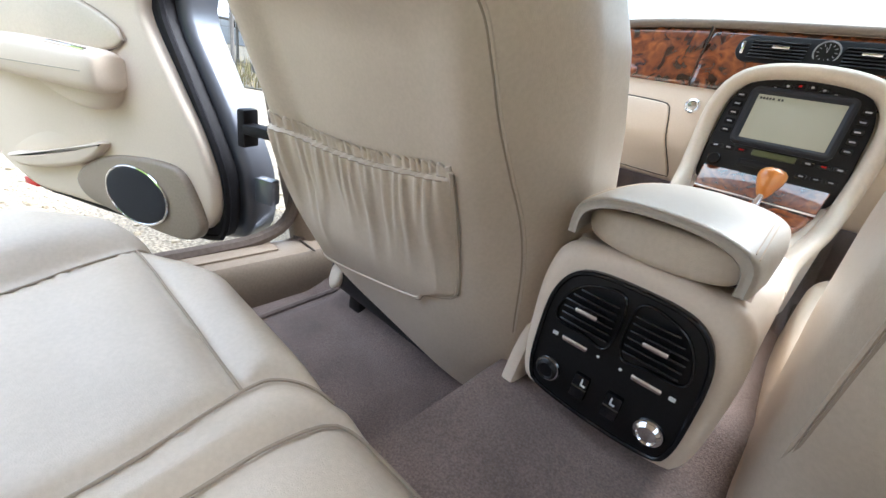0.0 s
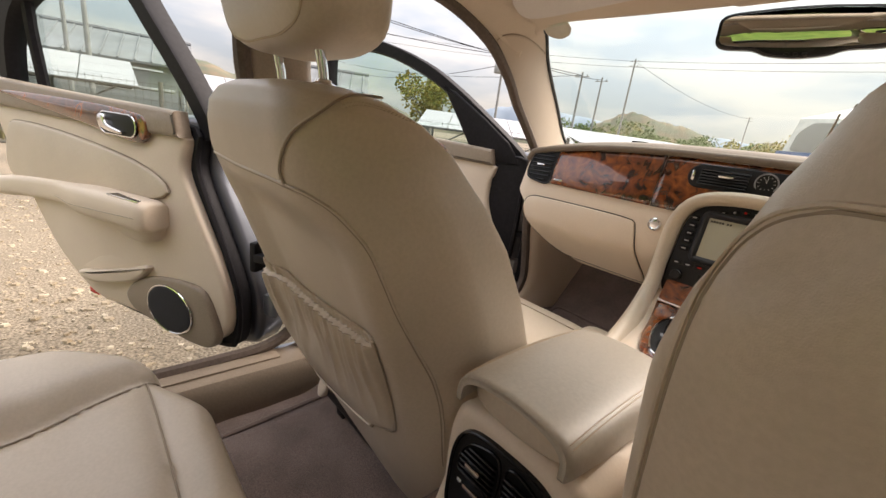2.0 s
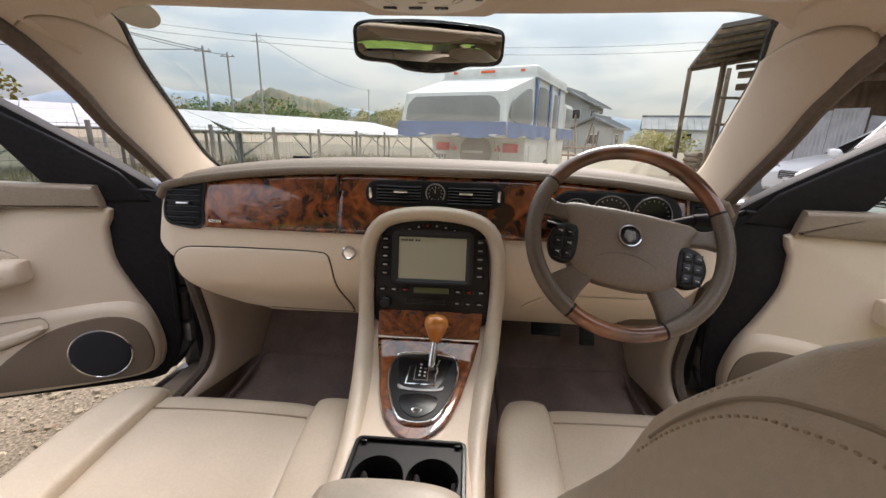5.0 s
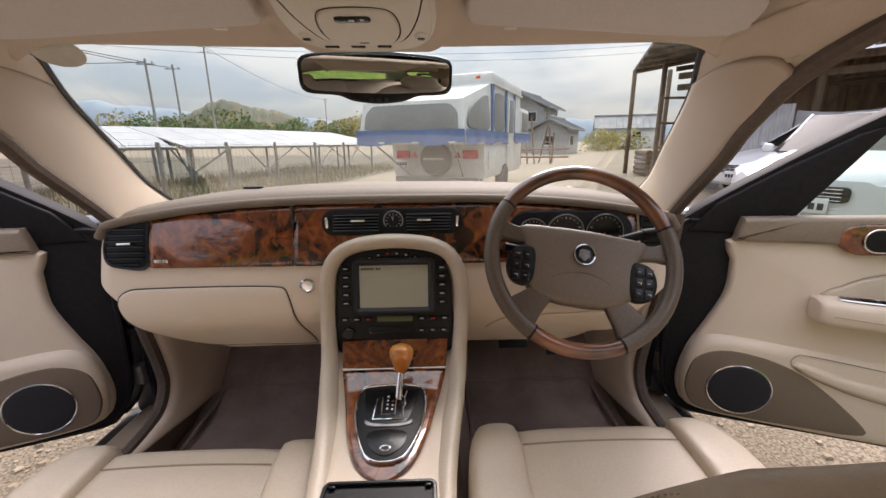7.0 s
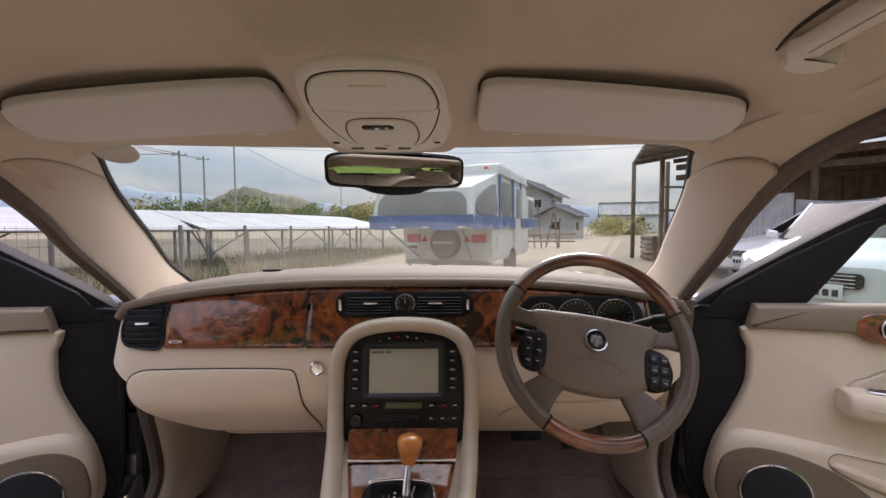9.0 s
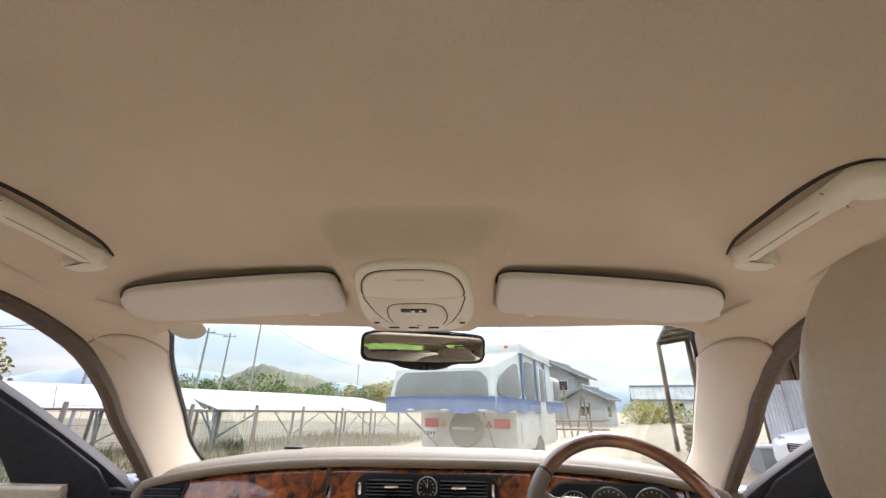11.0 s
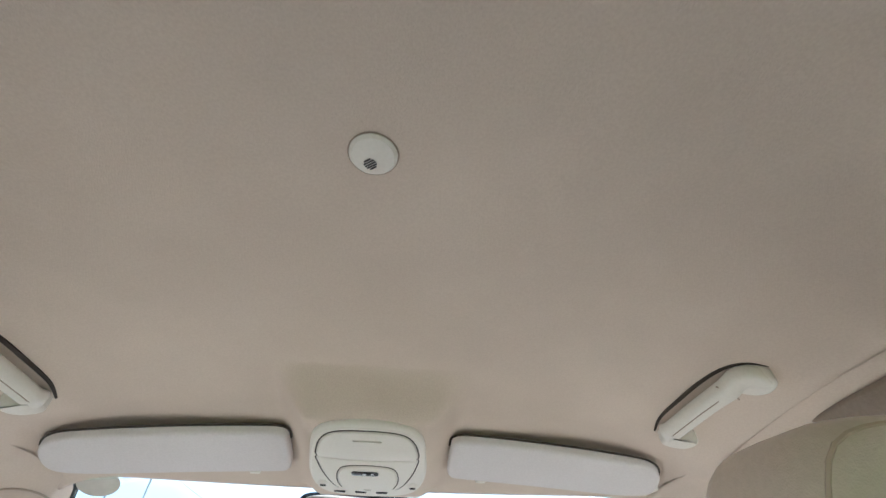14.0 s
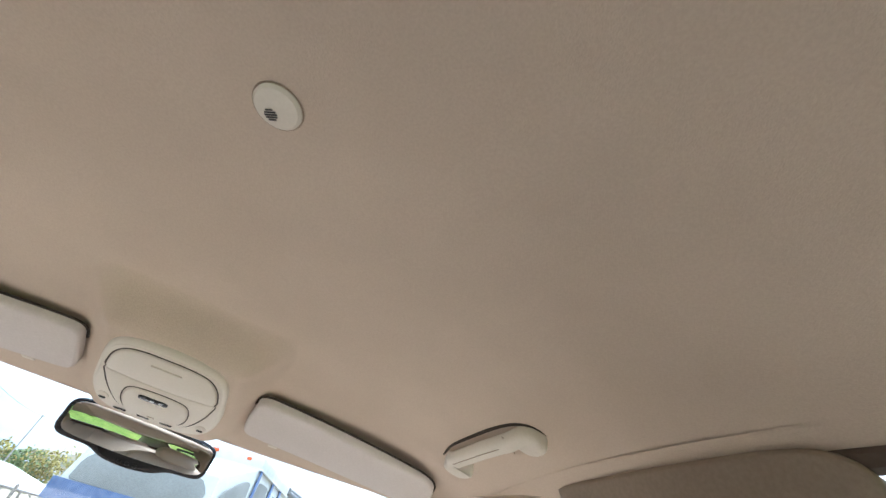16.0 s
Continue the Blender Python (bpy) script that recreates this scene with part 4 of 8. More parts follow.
def veneer(x0, x1, name, lab):
    def top(x):
        return min(0.980, dash_top(x) - 0.031)
    lp = [(x, 0.846 + 0.006 * (abs(x) / 0.6) ** 2) for x in np.linspace(x0, x1, 24)] + [(x, top(x)) for x in np.linspace(x1, x0, 24)]
    bm = bmesh.new()
    a = [x0 + (x1 - x0) * i / 40 for i in range(41)]
    grid(lambda u, v: face(lerp(x0, x1, u), lerp(0.846 + 0.006 * (abs(lerp(x0, x1, u)) / 0.6) ** 2, top(lerp(x0, x1, u)), v), 0.004 + 0.005 * math.sin(math.pi * v) ** 0.5), 40, 12, bm=bm)
    ob = part(name, bm, BURL, dash, lab)
    thick(ob, 0.004, 0)
    return ob


veneer(-0.540, -0.2285, "veneer_panel", "lacquered burl walnut panel")
veneer(-0.2255, 0.235, "veneer_panel", "lacquered burl walnut panel")
veneer(0.235, 0.560, "veneer_panel", "lacquered burl walnut panel round the dials")
part("veneer_joint", box((0.003, 0.006, 0.135), (-0.227, face_y(-0.227, 0.91) - 0.004, 0.914), 0.001), SHADOW_GAP, dash)


def vent(name, loop, slats, tabs, put, parent, chrome=0.002, deep=0.012):
    v = part(name, plate(loop, 0.004, put, 0.002), BLACK, parent, "black slatted air vent")
    cu0, cu1 = min(p[0] for p in loop), max(p[0] for p in loop)
    cv0, cv1 = min(p[1] for p in loop), max(p[1] for p in loop)
    part("vent_rim", band(inset(loop, -0.003), 0.004, 0.007, put), SATIN, v)
    for k in range(slats):
        z = lerp(cv0, cv1, (k + 0.8) / (slats + 0.6))
        hw = (cu1 - cu0) / 2 - 0.006
        if abs(2 * (k + 0.5) / slats - 1) > 0.7:
            hw -= 0.010
        um = (cu0 + cu1) / 2
        bm = loft([[put(um - hw, z - 0.0016, 0.003), put(um + hw, z - 0.0016, 0.003), put(um + hw, z + 0.0016, 0.003), put(um - hw, z + 0.0016, 0.003)],
                   [put(um - hw, z - 0.0030, 0.010), put(um + hw, z - 0.0030, 0.010), put(um + hw, z - 0.0002, 0.010), put(um - hw, z - 0.0002, 0.010)]])
        part("slat", bm, SATIN, v)
    for tu, tv in tabs:
        part("vent_tab", plate(rrect(0.030, 0.006, 0.0025, 3, tu, tv), 0.015, put, 0.002), CHROME, v, "chrome slider tab")
    return v


vent("side_vent", smooth_loop([(-0.640, 0.895), (-0.625, 0.935), (-0.590, 0.952), (-0.552, 0.955), (-0.552, 0.905), (-0.552, 0.856), (-0.60, 0.856), (-0.630, 0.866)], 40), 8, [(-0.594, 0.905)], face, dash)
vent("side_vent", smooth_loop([(0.645, 0.895), (0.63, 0.935), (0.60, 0.950), (0.575, 0.953), (0.575, 0.905), (0.575, 0.856), (0.605, 0.856), (0.635, 0.866)], 40), 8, [(0.610, 0.905)], face, dash)
part("side_vent_ring", tube([face(u, v, 0.004) for u, v in smooth_loop([(-0.645, 0.895), (-0.628, 0.938), (-0.590, 0.956), (-0.549, 0.959), (-0.549, 0.905), (-0.549, 0.852), (-0.60, 0.852), (-0.634, 0.863)], 40)], 0.0022, closed=True, sides=6), SATIN, dash)
# centre vents with the clock between
cv = plate(rrect(0.322, 0.058, 0.028, 8, -0.002, 0.942), 0.014, face, 0.003)
pod = part("centre_vent_panel", cv, BLACK, dash, "black oval vent panel")
for q, tab in ((-0.084, -0.079), (0.080, 0.070)):
    lp = rrect(0.108, 0.046, 0.012, 5, q, 0.942)
    for k in range(6):
        z = lerp(0.922, 0.962, (k + 0.5) / 6)
        part("slat", box((0.104, 0.008, 0.0025), pose(q, face_y(q, z) - 0.016, z, 25), 0.0008), SATIN, pod)
    part("vent_tab", box((0.032, 0.008, 0.006), (tab, face_y(tab, 0.948) - 0.022, 0.947), 0.002), CHROME, pod, "chrome slider tab")
for q in (-0.150, 0.146):
    part("thumb_wheel", box((0.008, 0.010, 0.026), (q, face_y(q, 0.942) - 0.014, 0.942), 0.003), CHROME, pod)
clock_m = look((0, face_y(0, 0.945) - 0.014, 0.945), (0, -2, 1.05))
clock = part("clock", lathe([(0.001, 0.002), (0.019, 0.002), (0.020, 0.003)], clock_m @ pose(0, 0, 0, 180), 32), BLACK, dash, "small round dashboard clock")
part("clock_ring", tube([clock_m @ Vector((0.0215 * math.cos(a), 0.0215 * math.sin(a), -0.003)) for a in np.linspace(0, 2 * math.pi, 33)[:-1]], 0.0016, closed=True, sides=8), STEELY, clock, "thin metal bezel")
for k in range(12):
    a = radians(30 * k)
    part("hour_mark", box((0.0012, 0.004, 0.0006), clock_m @ pose(0.015 * math.cos(a), 0.015 * math.sin(a), -0.0042, 0, 0, math.degrees(a) - 90), 0), DIM_PRINT, clock)
for a, ln in ((70, 0.010), (95, 0.013)):
    part("clock_hand", box((0.001, ln, 0.0006), clock_m @ pose(ln / 2 * math.cos(radians(a)), ln / 2 * math.sin(radians(a)), -0.0052, 0, 0, a - 90), 0), DIM_PRINT, clock)
# glovebox
gl = smooth_loop([(-0.612, 0.786), (-0.590, 0.801), (-0.55, 0.804), (-0.40, 0.804), (-0.268, 0.800), (-0.246, 0.785), (-0.230, 0.715), (-0.212, 0.628), (-0.225, 0.619), (-0.40, 0.623), (-0.48, 0.629), (-0.54, 0.660), (-0.590, 0.715), (-0.612, 0.755)], 90)
glove = part("glovebox_lid", plate(gl, 0.005, face, 0.0045, crown=0.002), TRIM, dash, "cream glovebox lid")
part("lid_gap", tube([face(u, v, 0.0005) for u, v in inset(gl, -0.0012)], 0.0014, closed=True, sides=5), SHADOW_GAP, glove)
kb = look(face(-0.198, 0.803, 0), (-0.198, 0, 0.9))
part("latch_button", lathe([(0.016, -0.002), (0.017, 0.004), (0.013, 0.007), (0.011, 0.005), (0.001, 0.006)], kb @ pose(0, 0, 0, 180), 28), CHROME, glove, "round chrome latch button")
part("badge_script", box((0.030, 0.002, 0.007), (-0.515, face_y(-0.515, 0.868) - 0.0125, 0.866), 0.001), CHROME, dash, "small gilt script badge")
# driver's side lower panel
part("lower_lid", plate(smooth_loop([(0.225, 0.66), (0.245, 0.705), (0.30, 0.72), (0.56, 0.72), (0.57, 0.66), (0.40, 0.645)], 50), 0.006, face, 0.005), TRIM, dash, "cream lower dashboard lid")
# instrument cluster behind the wheel
hood = part("dial_panel", plate(rrect(0.285, 0.098, 0.045, 8, 0.405, 0.912), 0.016, face, 0.004), BLACK, dash, "black dial panel")
for cx, r in ((0.318, 0.034), (0.392, 0.043), (0.482, 0.043)):
    dm = look((cx, face_y(cx, 0.912) - 0.0165, 0.912), (cx, -2, 1.1))
    dial = part("dial", lathe([(0.001, 0.0), (r, 0.0), (r, 0.001)], dm @ pose(0, 0, 0, 180), 36), SATIN, hood, "round black instrument dial")
    part("dial_ring", tube([dm @ Vector((r * math.cos(a), r * math.sin(a), -0.002)) for a in np.linspace(0, 2 * math.pi, 37)[:-1]], 0.0014, closed=True, sides=6), STEELY, dial)
    for k in range(17):
        a = radians(225 - 270 * k / 16)
        part("tick", box((0.0007 if k % 2 else 0.0012, 0.004, 0.0006), dm @ pose(-0.82 * r * math.cos(a), 0.82 * r * math.sin(a), -0.0022, 0, 0, 90 - math.degrees(a)), 0), DIM_PRINT, dial)
    a = radians(215)
    part("needle", box((0.0016, r * 0.75, 0.001), dm @ pose(-0.35 * r * math.cos(a), 0.35 * r * math.sin(a), -0.004, 0, 0, 90 - math.degrees(a)), 0), RED, dial, "red needle")
part("dash_plug", box((0.045, 0.02, 0.006), (-0.36, 1.30, 1.010), 0.002), BLACK, dash, "black sensor cap")

# ---- centre console ----
console = thing("centre_console", "cream centre console with walnut trim and a padded armrest", "console", (0, 0.80, 0.26))


def con_half(y):
    return curve(y, (0.37, 0.50, 0.65, 0.80, 0.95, 1.05, 1.12, 1.18), (0.100, 0.104, 0.103, 0.106, 0.125, 0.142, 0.155, 0.165))


def con_top(y):
    return curve(y, (0.36, 0.37, 0.62, 0.64, 0.78, 0.82, 1.0, 1.055, 1.09, 1.14, 1.2), (0.645, 0.645, 0.642, 0.598, 0.592, 0.592, 0.606, 0.635, 0.652, 0.66, 0.66))


rings = []
for y in sorted([*np.linspace(0.372, 1.10, 40), 0.6445, 0.6450, 0.7790, 0.7795]):
    h, t = con_half(y), con_top(y)
    tuck = ease((0.46 - y) / 0.08)
    r = 0.022 + 0.022 * tuck
    foot = lerp(0.447, 0.27, ease((y - 0.47) / 0.20))
    hip = max(foot + 0.01, 0.42)
    sink = 0.512 if 0.6447 < y < 0.7793 else t
    rings.append([(-h + 0.014 + 0.020 * tuck, y, foot), (-h + 0.004 + 0.004 * tuck, y, hip + 0.045 * tuck), (-h, y, t - r), (-h + r * 0.3, y, t - r * 0.3), (-h + r, y, t), (-0.0795, y, t), (-0.079, y, sink), (0.079, y, sink), (0.0795, y, t),
                  (h - r, y, t), (h - r * 0.3, y, t - r * 0.3), (h, y, t - r), (h - 0.004 - 0.004 * tuck, y, hip + 0.045 * tuck), (h - 0.014 - 0.020 * tuck, y, foot)])
body = part("body", loft(rings), TRIM, console, "cream moulded console body", angle=55)
# rear face with the vents
def rear_put(u, v, w):
    return (u, 0.372 - w + 0.10 * max(0, 0.50 - v), v)


rf = smooth_loop([(-0.078, 0.640), (0.0, 0.648), (0.078, 0.640), (0.100, 0.60), (0.101, 0.52), (0.094, 0.462), (0.075, 0.445), (0.0, 0.440), (-0.075, 0.445), (-0.094, 0.462), (-0.101, 0.52), (-0.100, 0.60)], 72)
rearf = part("rear_panel", plate(rf, 0.022, rear_put, 0.018, steps=5), TRIM, console, "cream rounded rear panel")
black_l = smooth_loop([(1.07 * u, 0.618 + 1.07 * (v - 0.618)) for u, v in [(-0.050, 0.618), (0.0, 0.624), (0.050, 0.618), (0.072, 0.588), (0.076, 0.53), (0.072, 0.482), (0.055, 0.470), (0.0, 0.466), (-0.055, 0.470), (-0.072, 0.482), (-0.076, 0.53), (-0.072, 0.588)]], 72)
vp = part("vent_panel", plate(black_l, 0.026, rear_put, 0.004), BLACK, rearf, "black rear vent panel")
part("panel_rim", band(inset(black_l, -0.002), 0.005, 0.029, rear_put), SATIN, vp)
for q in (-1, 1):
    vl = smooth_loop([(q * 0.006, 0.612), (q * 0.045, 0.608), (q * 0.064, 0.586), (q * 0.067, 0.556), (q * 0.035, 0.552), (q * 0.006, 0.552)], 40)
    part("vent_rim", band(vl, 0.0025, 0.030, rear_put), SATIN, vp)
    for k in range(6):
        z = lerp(0.558, 0.606, (k + 0.4) / 6)
        wv = 0.052 if k < 4 else 0.052 - 0.006 * (k - 3)
        part("slat", box((wv, 0.009, 0.0026), pose(q * (0.008 + wv / 2), 0.3405, z, -25), 0.0008), SATIN, vp)
    part("vent_tab", box((0.024, 0.010, 0.006), pose(q * 0.034, 0.335, 0.583, 0, 0, 0), 0.002), CHROME, vp, "chrome slider tab")
    part("roller", box((0.030, 0.006, 0.007), (q * 0.038, 0.343, 0.540), 0.0025), CHROME, vp, "ridged chrome thumb wheel")
    part("mark", box((0.006, 0.001, 0.004), (q * 0.062, 0.345, 0.538), 0), PRINT, vp)
    km = look((q * 0.057, 0.345, 0.492), (q * 0.057, -1, 0.492))
    part("knob", lathe([(0.0125, 0.0), (0.0125, 0.006), (0.0095, 0.009), (0.008, 0.007), (0.001, 0.008)], km @ pose(0, 0, 0, 180), 28), CHROME if q > 0 else BLACK, vp, "round chrome knob" if q > 0 else "dark socket cap")
    part("knob_ring", tube([km @ Vector((0.0125 * math.cos(a), 0.0125 * math.sin(a), -0.002)) for a in np.linspace(0, 2 * math.pi, 29)[:-1]], 0.0027, closed=True, sides=6), CHROME, vp)
    part("switch", box((0.017, 0.008, 0.030), (q * 0.018, 0.345, 0.494), 0.002), SATIN, vp, "black seat heating switch")
    part("switch_gap", box((0.017, 0.001, 0.0014), (q * 0.018, 0.3407, 0.494), 0), SHADOW_GAP, vp)
    part("switch_mark", box((0.0016, 0.001, 0.008), (q * 0.0165, 0.3405, 0.502), 0), PRINT, vp)
    part("switch_mark", box((0.005, 0.001, 0.0018), (q * 0.0165 + 0.002, 0.3405, 0.4985), 0), PRINT, vp)
    part("mark", lathe([(0.0017, 0.0), (0.001, 0.0006)], look((q * 0.012, 0.345, 0.538), (q * 0.012, -1, 0.538)) @ pose(0, 0, 0, 180), 10), PRINT, vp)
# armrest lid
def lid_put(u, v, w):
    return (u - 0.003, v, 0.652 + w - 0.012 * ((v - 0.5) / 0.14) ** 2 * 0.4 - 0.05 * (v - 0.38))


# solid filler whose dark colour stands in for the shade in the hollow
under = part("lid_shade_block", box((0.140, 0.225, 0.040), pose(-0.003, 0.490, 0.662, -3), 0.006), SHADOW_GAP, console, "dark block painted as the shaded hollow under the lid")


def lid_arch(a, v, drop=0.0):
    """Across the lid: a from one skirt's foot over the crown to the other."""
    wide = curve(v, (0.334, 0.345, 0.40, 0.50, 0.62), (0.077, 0.080, 0.086, 0.090, 0.089)) - drop
    t = math.pi * a
    x = wide * math.copysign(abs(math.cos(t)) ** 0.42, math.cos(t))
    return x, 0.009 + (0.038 - drop) * math.sin(t) ** 0.42 + 0.009 * (1 - (x / wide) ** 2)


rings = []
for v, lip in [(0.3355, 0.0030), (0.3345, 0.0012), (0.336, 0.0)] + [(v, 0.0) for v in np.linspace(0.345, 0.60, 26)] + [(0.612, 0.001), (0.618, 0.004)]:
    over = [lid_arch(k / 48, v, lip) for k in range(49)]
    inner = [lid_arch(k / 48, v, 0.009 - lip) for k in range(48, -1, -1)]
    rings.append([lid_put(u, v, w) for u, w in over + inner])
lid = part("armrest_lid", loft(rings), LID_SKIN, console, "smooth grey-cream armrest lid with curved skirts", angle=50)
roll = smooth_loop([(-0.068, 0.663), (-0.064, 0.682), (0.0, 0.688), (0.064, 0.682), (0.068, 0.663), (0.050, 0.651), (0.0, 0.646), (-0.050, 0.651)], 56)
part("lid_pad", pillow(roll, 0.014, 0.020, lambda u, v, w: (u, 0.366 - w, v), 0.45, 7), LEATHER, lid, "padded roll under the lip of the lid")
for q in (-1, 1):
    for off in (0.0, 0.004):
        line = []
        for v in np.linspace(0.345, 0.605, 44):
            wide = lid_arch(0.0, v)[0]
            u, w = lid_arch(math.acos(((0.074 - off) / wide) ** (1 / 0.42)) / math.pi, v)
            line.append(lid_put(q * u, v, w + 0.0003))
        part("stitching", tube(line, 0.0006, sides=4), STITCH, lid)
# cup holder
wells = ((-0.0395, 0.706), (0.0395, 0.706))
bm = bmesh.new()
for loop_ in [rrect(0.170, 0.134, 0.010, 4, 0.0, 0.712)] + [ellipse(0.0365, 0.0400, 36, *c) for c in wells]:
    vs = [bm.verts.new((u, v, 0.600)) for u, v in loop_]
    for k in range(len(vs)):
        bm.edges.new((vs[k - 1], vs[k]))
bmesh.ops.triangle_fill(bm, use_beauty=True, edges=bm.edges[:])
tray = part("cup_tray", bm, BLACK, console, "black twin cup holder")
part("tray_rim", band(rrect(0.176, 0.140, 0.012, 4, 0.0, 0.712), 0.007, 0.014, lambda u, v, w: (u, v, 0.592 + w)), SATIN, tray, "dark raised rim of the cup holder")
for cu, cv_ in wells:
    well = part("cup_well", loft([[(u, v, z) for u, v in ellipse(0.0365 * k, 0.0400 * k, 36, cu, cv_)] for k, z in ((1.04, 0.6005), (1.0, 0.6015), (0.985, 0.598), (0.93, 0.530), (0.90, 0.522), (0.02, 0.521))], False), SATIN, tray, "deep round cup well")
    for a in (20, 140, 260):
        ca, sa = math.cos(radians(a)), math.sin(radians(a))
        part("cup_spring", pillow(ellipse(0.006, 0.016, 16, 0.0, 0.570), 0.003, 0.003, lambda u, v, w, ca=ca, sa=sa, cu=cu, cv_=cv_: (cu + 0.033 * ca - sa * u - ca * w, cv_ + 0.036 * sa + ca * u - sa * w, v), 0.5, 4), STEEL_PLASTIC, well, "grey sprung cup grip")
for q in (-1, 1):
    part("tray_clip", box((0.010, 0.006, 0.006), (q * 0.074, 0.771, 0.603), 0.002), SATIN, tray)
fob = tagged(new("key_fob"), "small dark key lying in the cup holder", "key")
fob.matrix_basis = pose(0.047, 0.700, 0.5225)
part("fob", pillow(rrect(0.026, 0.040, 0.010, 5), 0.006, 0.006, lambda u, v, w: (u, v, 0.0075 + w), 0.4, 5), BLACK, fob, "black plastic key head", local=True)
part("fob_badge", lathe([(0.006, 0.0), (0.005, 0.001), (0.001, 0.001)], (0.0, 0.002, 0.0134), 16), CHROME, fob, "chrome badge", local=True)
# shifter plate in burl with chrome oval
def plate_put(u, v, w):
    return (u, v, curve(v, (0.79, 0.84, 1.0, 1.05, 1.10), (0.588, 0.594, 0.610, 0.632, 0.652)) + w)


def surround_half(v):
    return curve(v, (0.789, 0.791, 0.795, 0.803, 0.818, 0.84, 0.895, 0.95, 1.0, 1.048), (0.004, 0.014, 0.023, 0.034, 0.046, 0.058, 0.076, 0.088, 0.100, 0.112))


thick(part("shifter_surround", grid(lambda a, b: (lambda v: plate_put(surround_half(v) * (2 * a - 1), v, 0.008 - 0.004 * abs(2 * a - 1) ** 12))(lerp(0.789, 1.048, b ** 1.3)), 24, 40), BURL, console, "burl walnut shifter surround"), 0.008)
so = smooth_loop([(-0.060, 0.995), (-0.050, 1.004), (0.0, 1.008), (0.052, 1.004), (0.064, 0.992), (0.068, 0.960), (0.064, 0.920), (0.053, 0.874), (0.036, 0.836), (0.018, 0.823), (0.0, 0.820), (-0.018, 0.823), (-0.034, 0.836), (-0.050, 0.874), (-0.062, 0.920), (-0.066, 0.960)], 84)
gate = part("shift_gate", plate(so, 0.0125, plate_put, 0.003), BLACK, console, "black shield-shaped shift gate")
part("gate_rim", band(inset(so, -0.003), 0.004, 0.0145, plate_put), CHROME, gate, "chrome rim")
part("gate_plate", plate(smooth_loop([(-0.055, 0.993), (-0.053, 0.970), (-0.049, 0.945), (-0.036, 0.906), (-0.020, 0.900), (0.018, 0.900), (0.033, 0.906), (0.047, 0.942), (0.053, 0.970), (0.056, 0.990), (0.030, 0.996), (-0.030, 0.996)], 60), 0.0138, plate_put, 0.001), SATIN, gate, "glossy black gate plate")
part("ash_lid", plate(smooth_loop([(-0.036, 0.872), (-0.028, 0.884), (0.0, 0.889), (0.028, 0.884), (0.036, 0.872), (0.027, 0.846), (0.0, 0.830), (-0.026, 0.846)], 44), 0.0140, plate_put, 0.001), SATIN, gate, "glossy oval tray cover")
part("ash_rim", tube([plate_put(u, v, 0.0142) for u, v in ellipse(0.008, 0.005, 20, 0.0, 0.846)], 0.0012, closed=True, sides=5), CHROME, gate)
gm = [(0.030, 0.988), (0.026, 0.968), (0.029, 0.950), (0.025, 0.940), (0.027, 0.912), (-0.030, 0.912), (-0.027, 0.966), (-0.016, 0.968), (-0.015, 0.924), (0.011, 0.924), (0.010, 0.944), (0.012, 0.985)]
part("gate_slot", tube([plate_put(u, v, 0.0146) for u, v in gm], 0.0016, sides=5), CHROME, gate, "chrome outlined gate slot")
part("gate_lip", plate(smooth_loop([(-0.044, 0.912), (-0.038, 0.898), (0.0, 0.894), (0.038, 0.898), (0.044, 0.912), (0.030, 0.904), (0.0, 0.901), (-0.030, 0.904)], 40), 0.0148, plate_put, 0.001), STEELY, gate, "bright lower edge of the gate plate")
for k in range(4):
    part("gear_mark", box((0.004, 0.005, 0.0006), plate_put(-0.006, 0.940 + 0.011 * k, 0.0141), 0), PRINT, gate)
    part("gear_mark", box((0.004, 0.005, 0.0006), plate_put(0.004, 0.938 + 0.011 * min(k, 2), 0.0141), 0), PRINT, gate)
part("lever", tube([(0.014, 0.968, 0.610), (0.016, 0.985, 0.640), (0.018, 1.000, 0.662)], lambda t: 0.0085 - 0.003 * t, sides=14), CHROME, gate, "chrome shift lever")
km = look((0.0185, 1.004, 0.655), (0.024, 1.03, 0.80)) @ pose(0, 0, 0, 180)
part("shift_knob", lathe([(0.006, -0.002), (0.010, 0.002), (0.014, 0.010), (0.019, 0.022), (0.0235, 0.034), (0.0250, 0.043), (0.0235, 0.051), (0.018, 0.057), (0.010, 0.060), (0.001, 0.061)], km, 32), KNOB, gate, "glossy amber wooden shift knob")
# climbing veneer and chrome strip
def ramp(u, v, w):
    """v: 0 at the foot, 1 at the radio."""
    return (u, lerp(1.052, 1.112, v) - w * 0.6, lerp(0.630, 0.690, v) + w * 0.7)


part("ashtray_front", plate([(-0.112, 0.0), (0.112, 0.0), (0.119, 0.80), (-0.119, 0.80)], 0.010, ramp, 0.003), BURL, console, "burl walnut ashtray front")
part("chrome_strip", box((0.226, 0.006, 0.006), (0, 1.046, 0.641), 0.002), CHROME, console, "chrome strip")
# radio stack
RM = Matrix.Translation((0, 1.128, 0.772)) @ Euler((radians(-12), 0, 0)).to_matrix().to_4x4()


def stack_put(u, v, w):
    return RM @ Vector((u, -w, v))


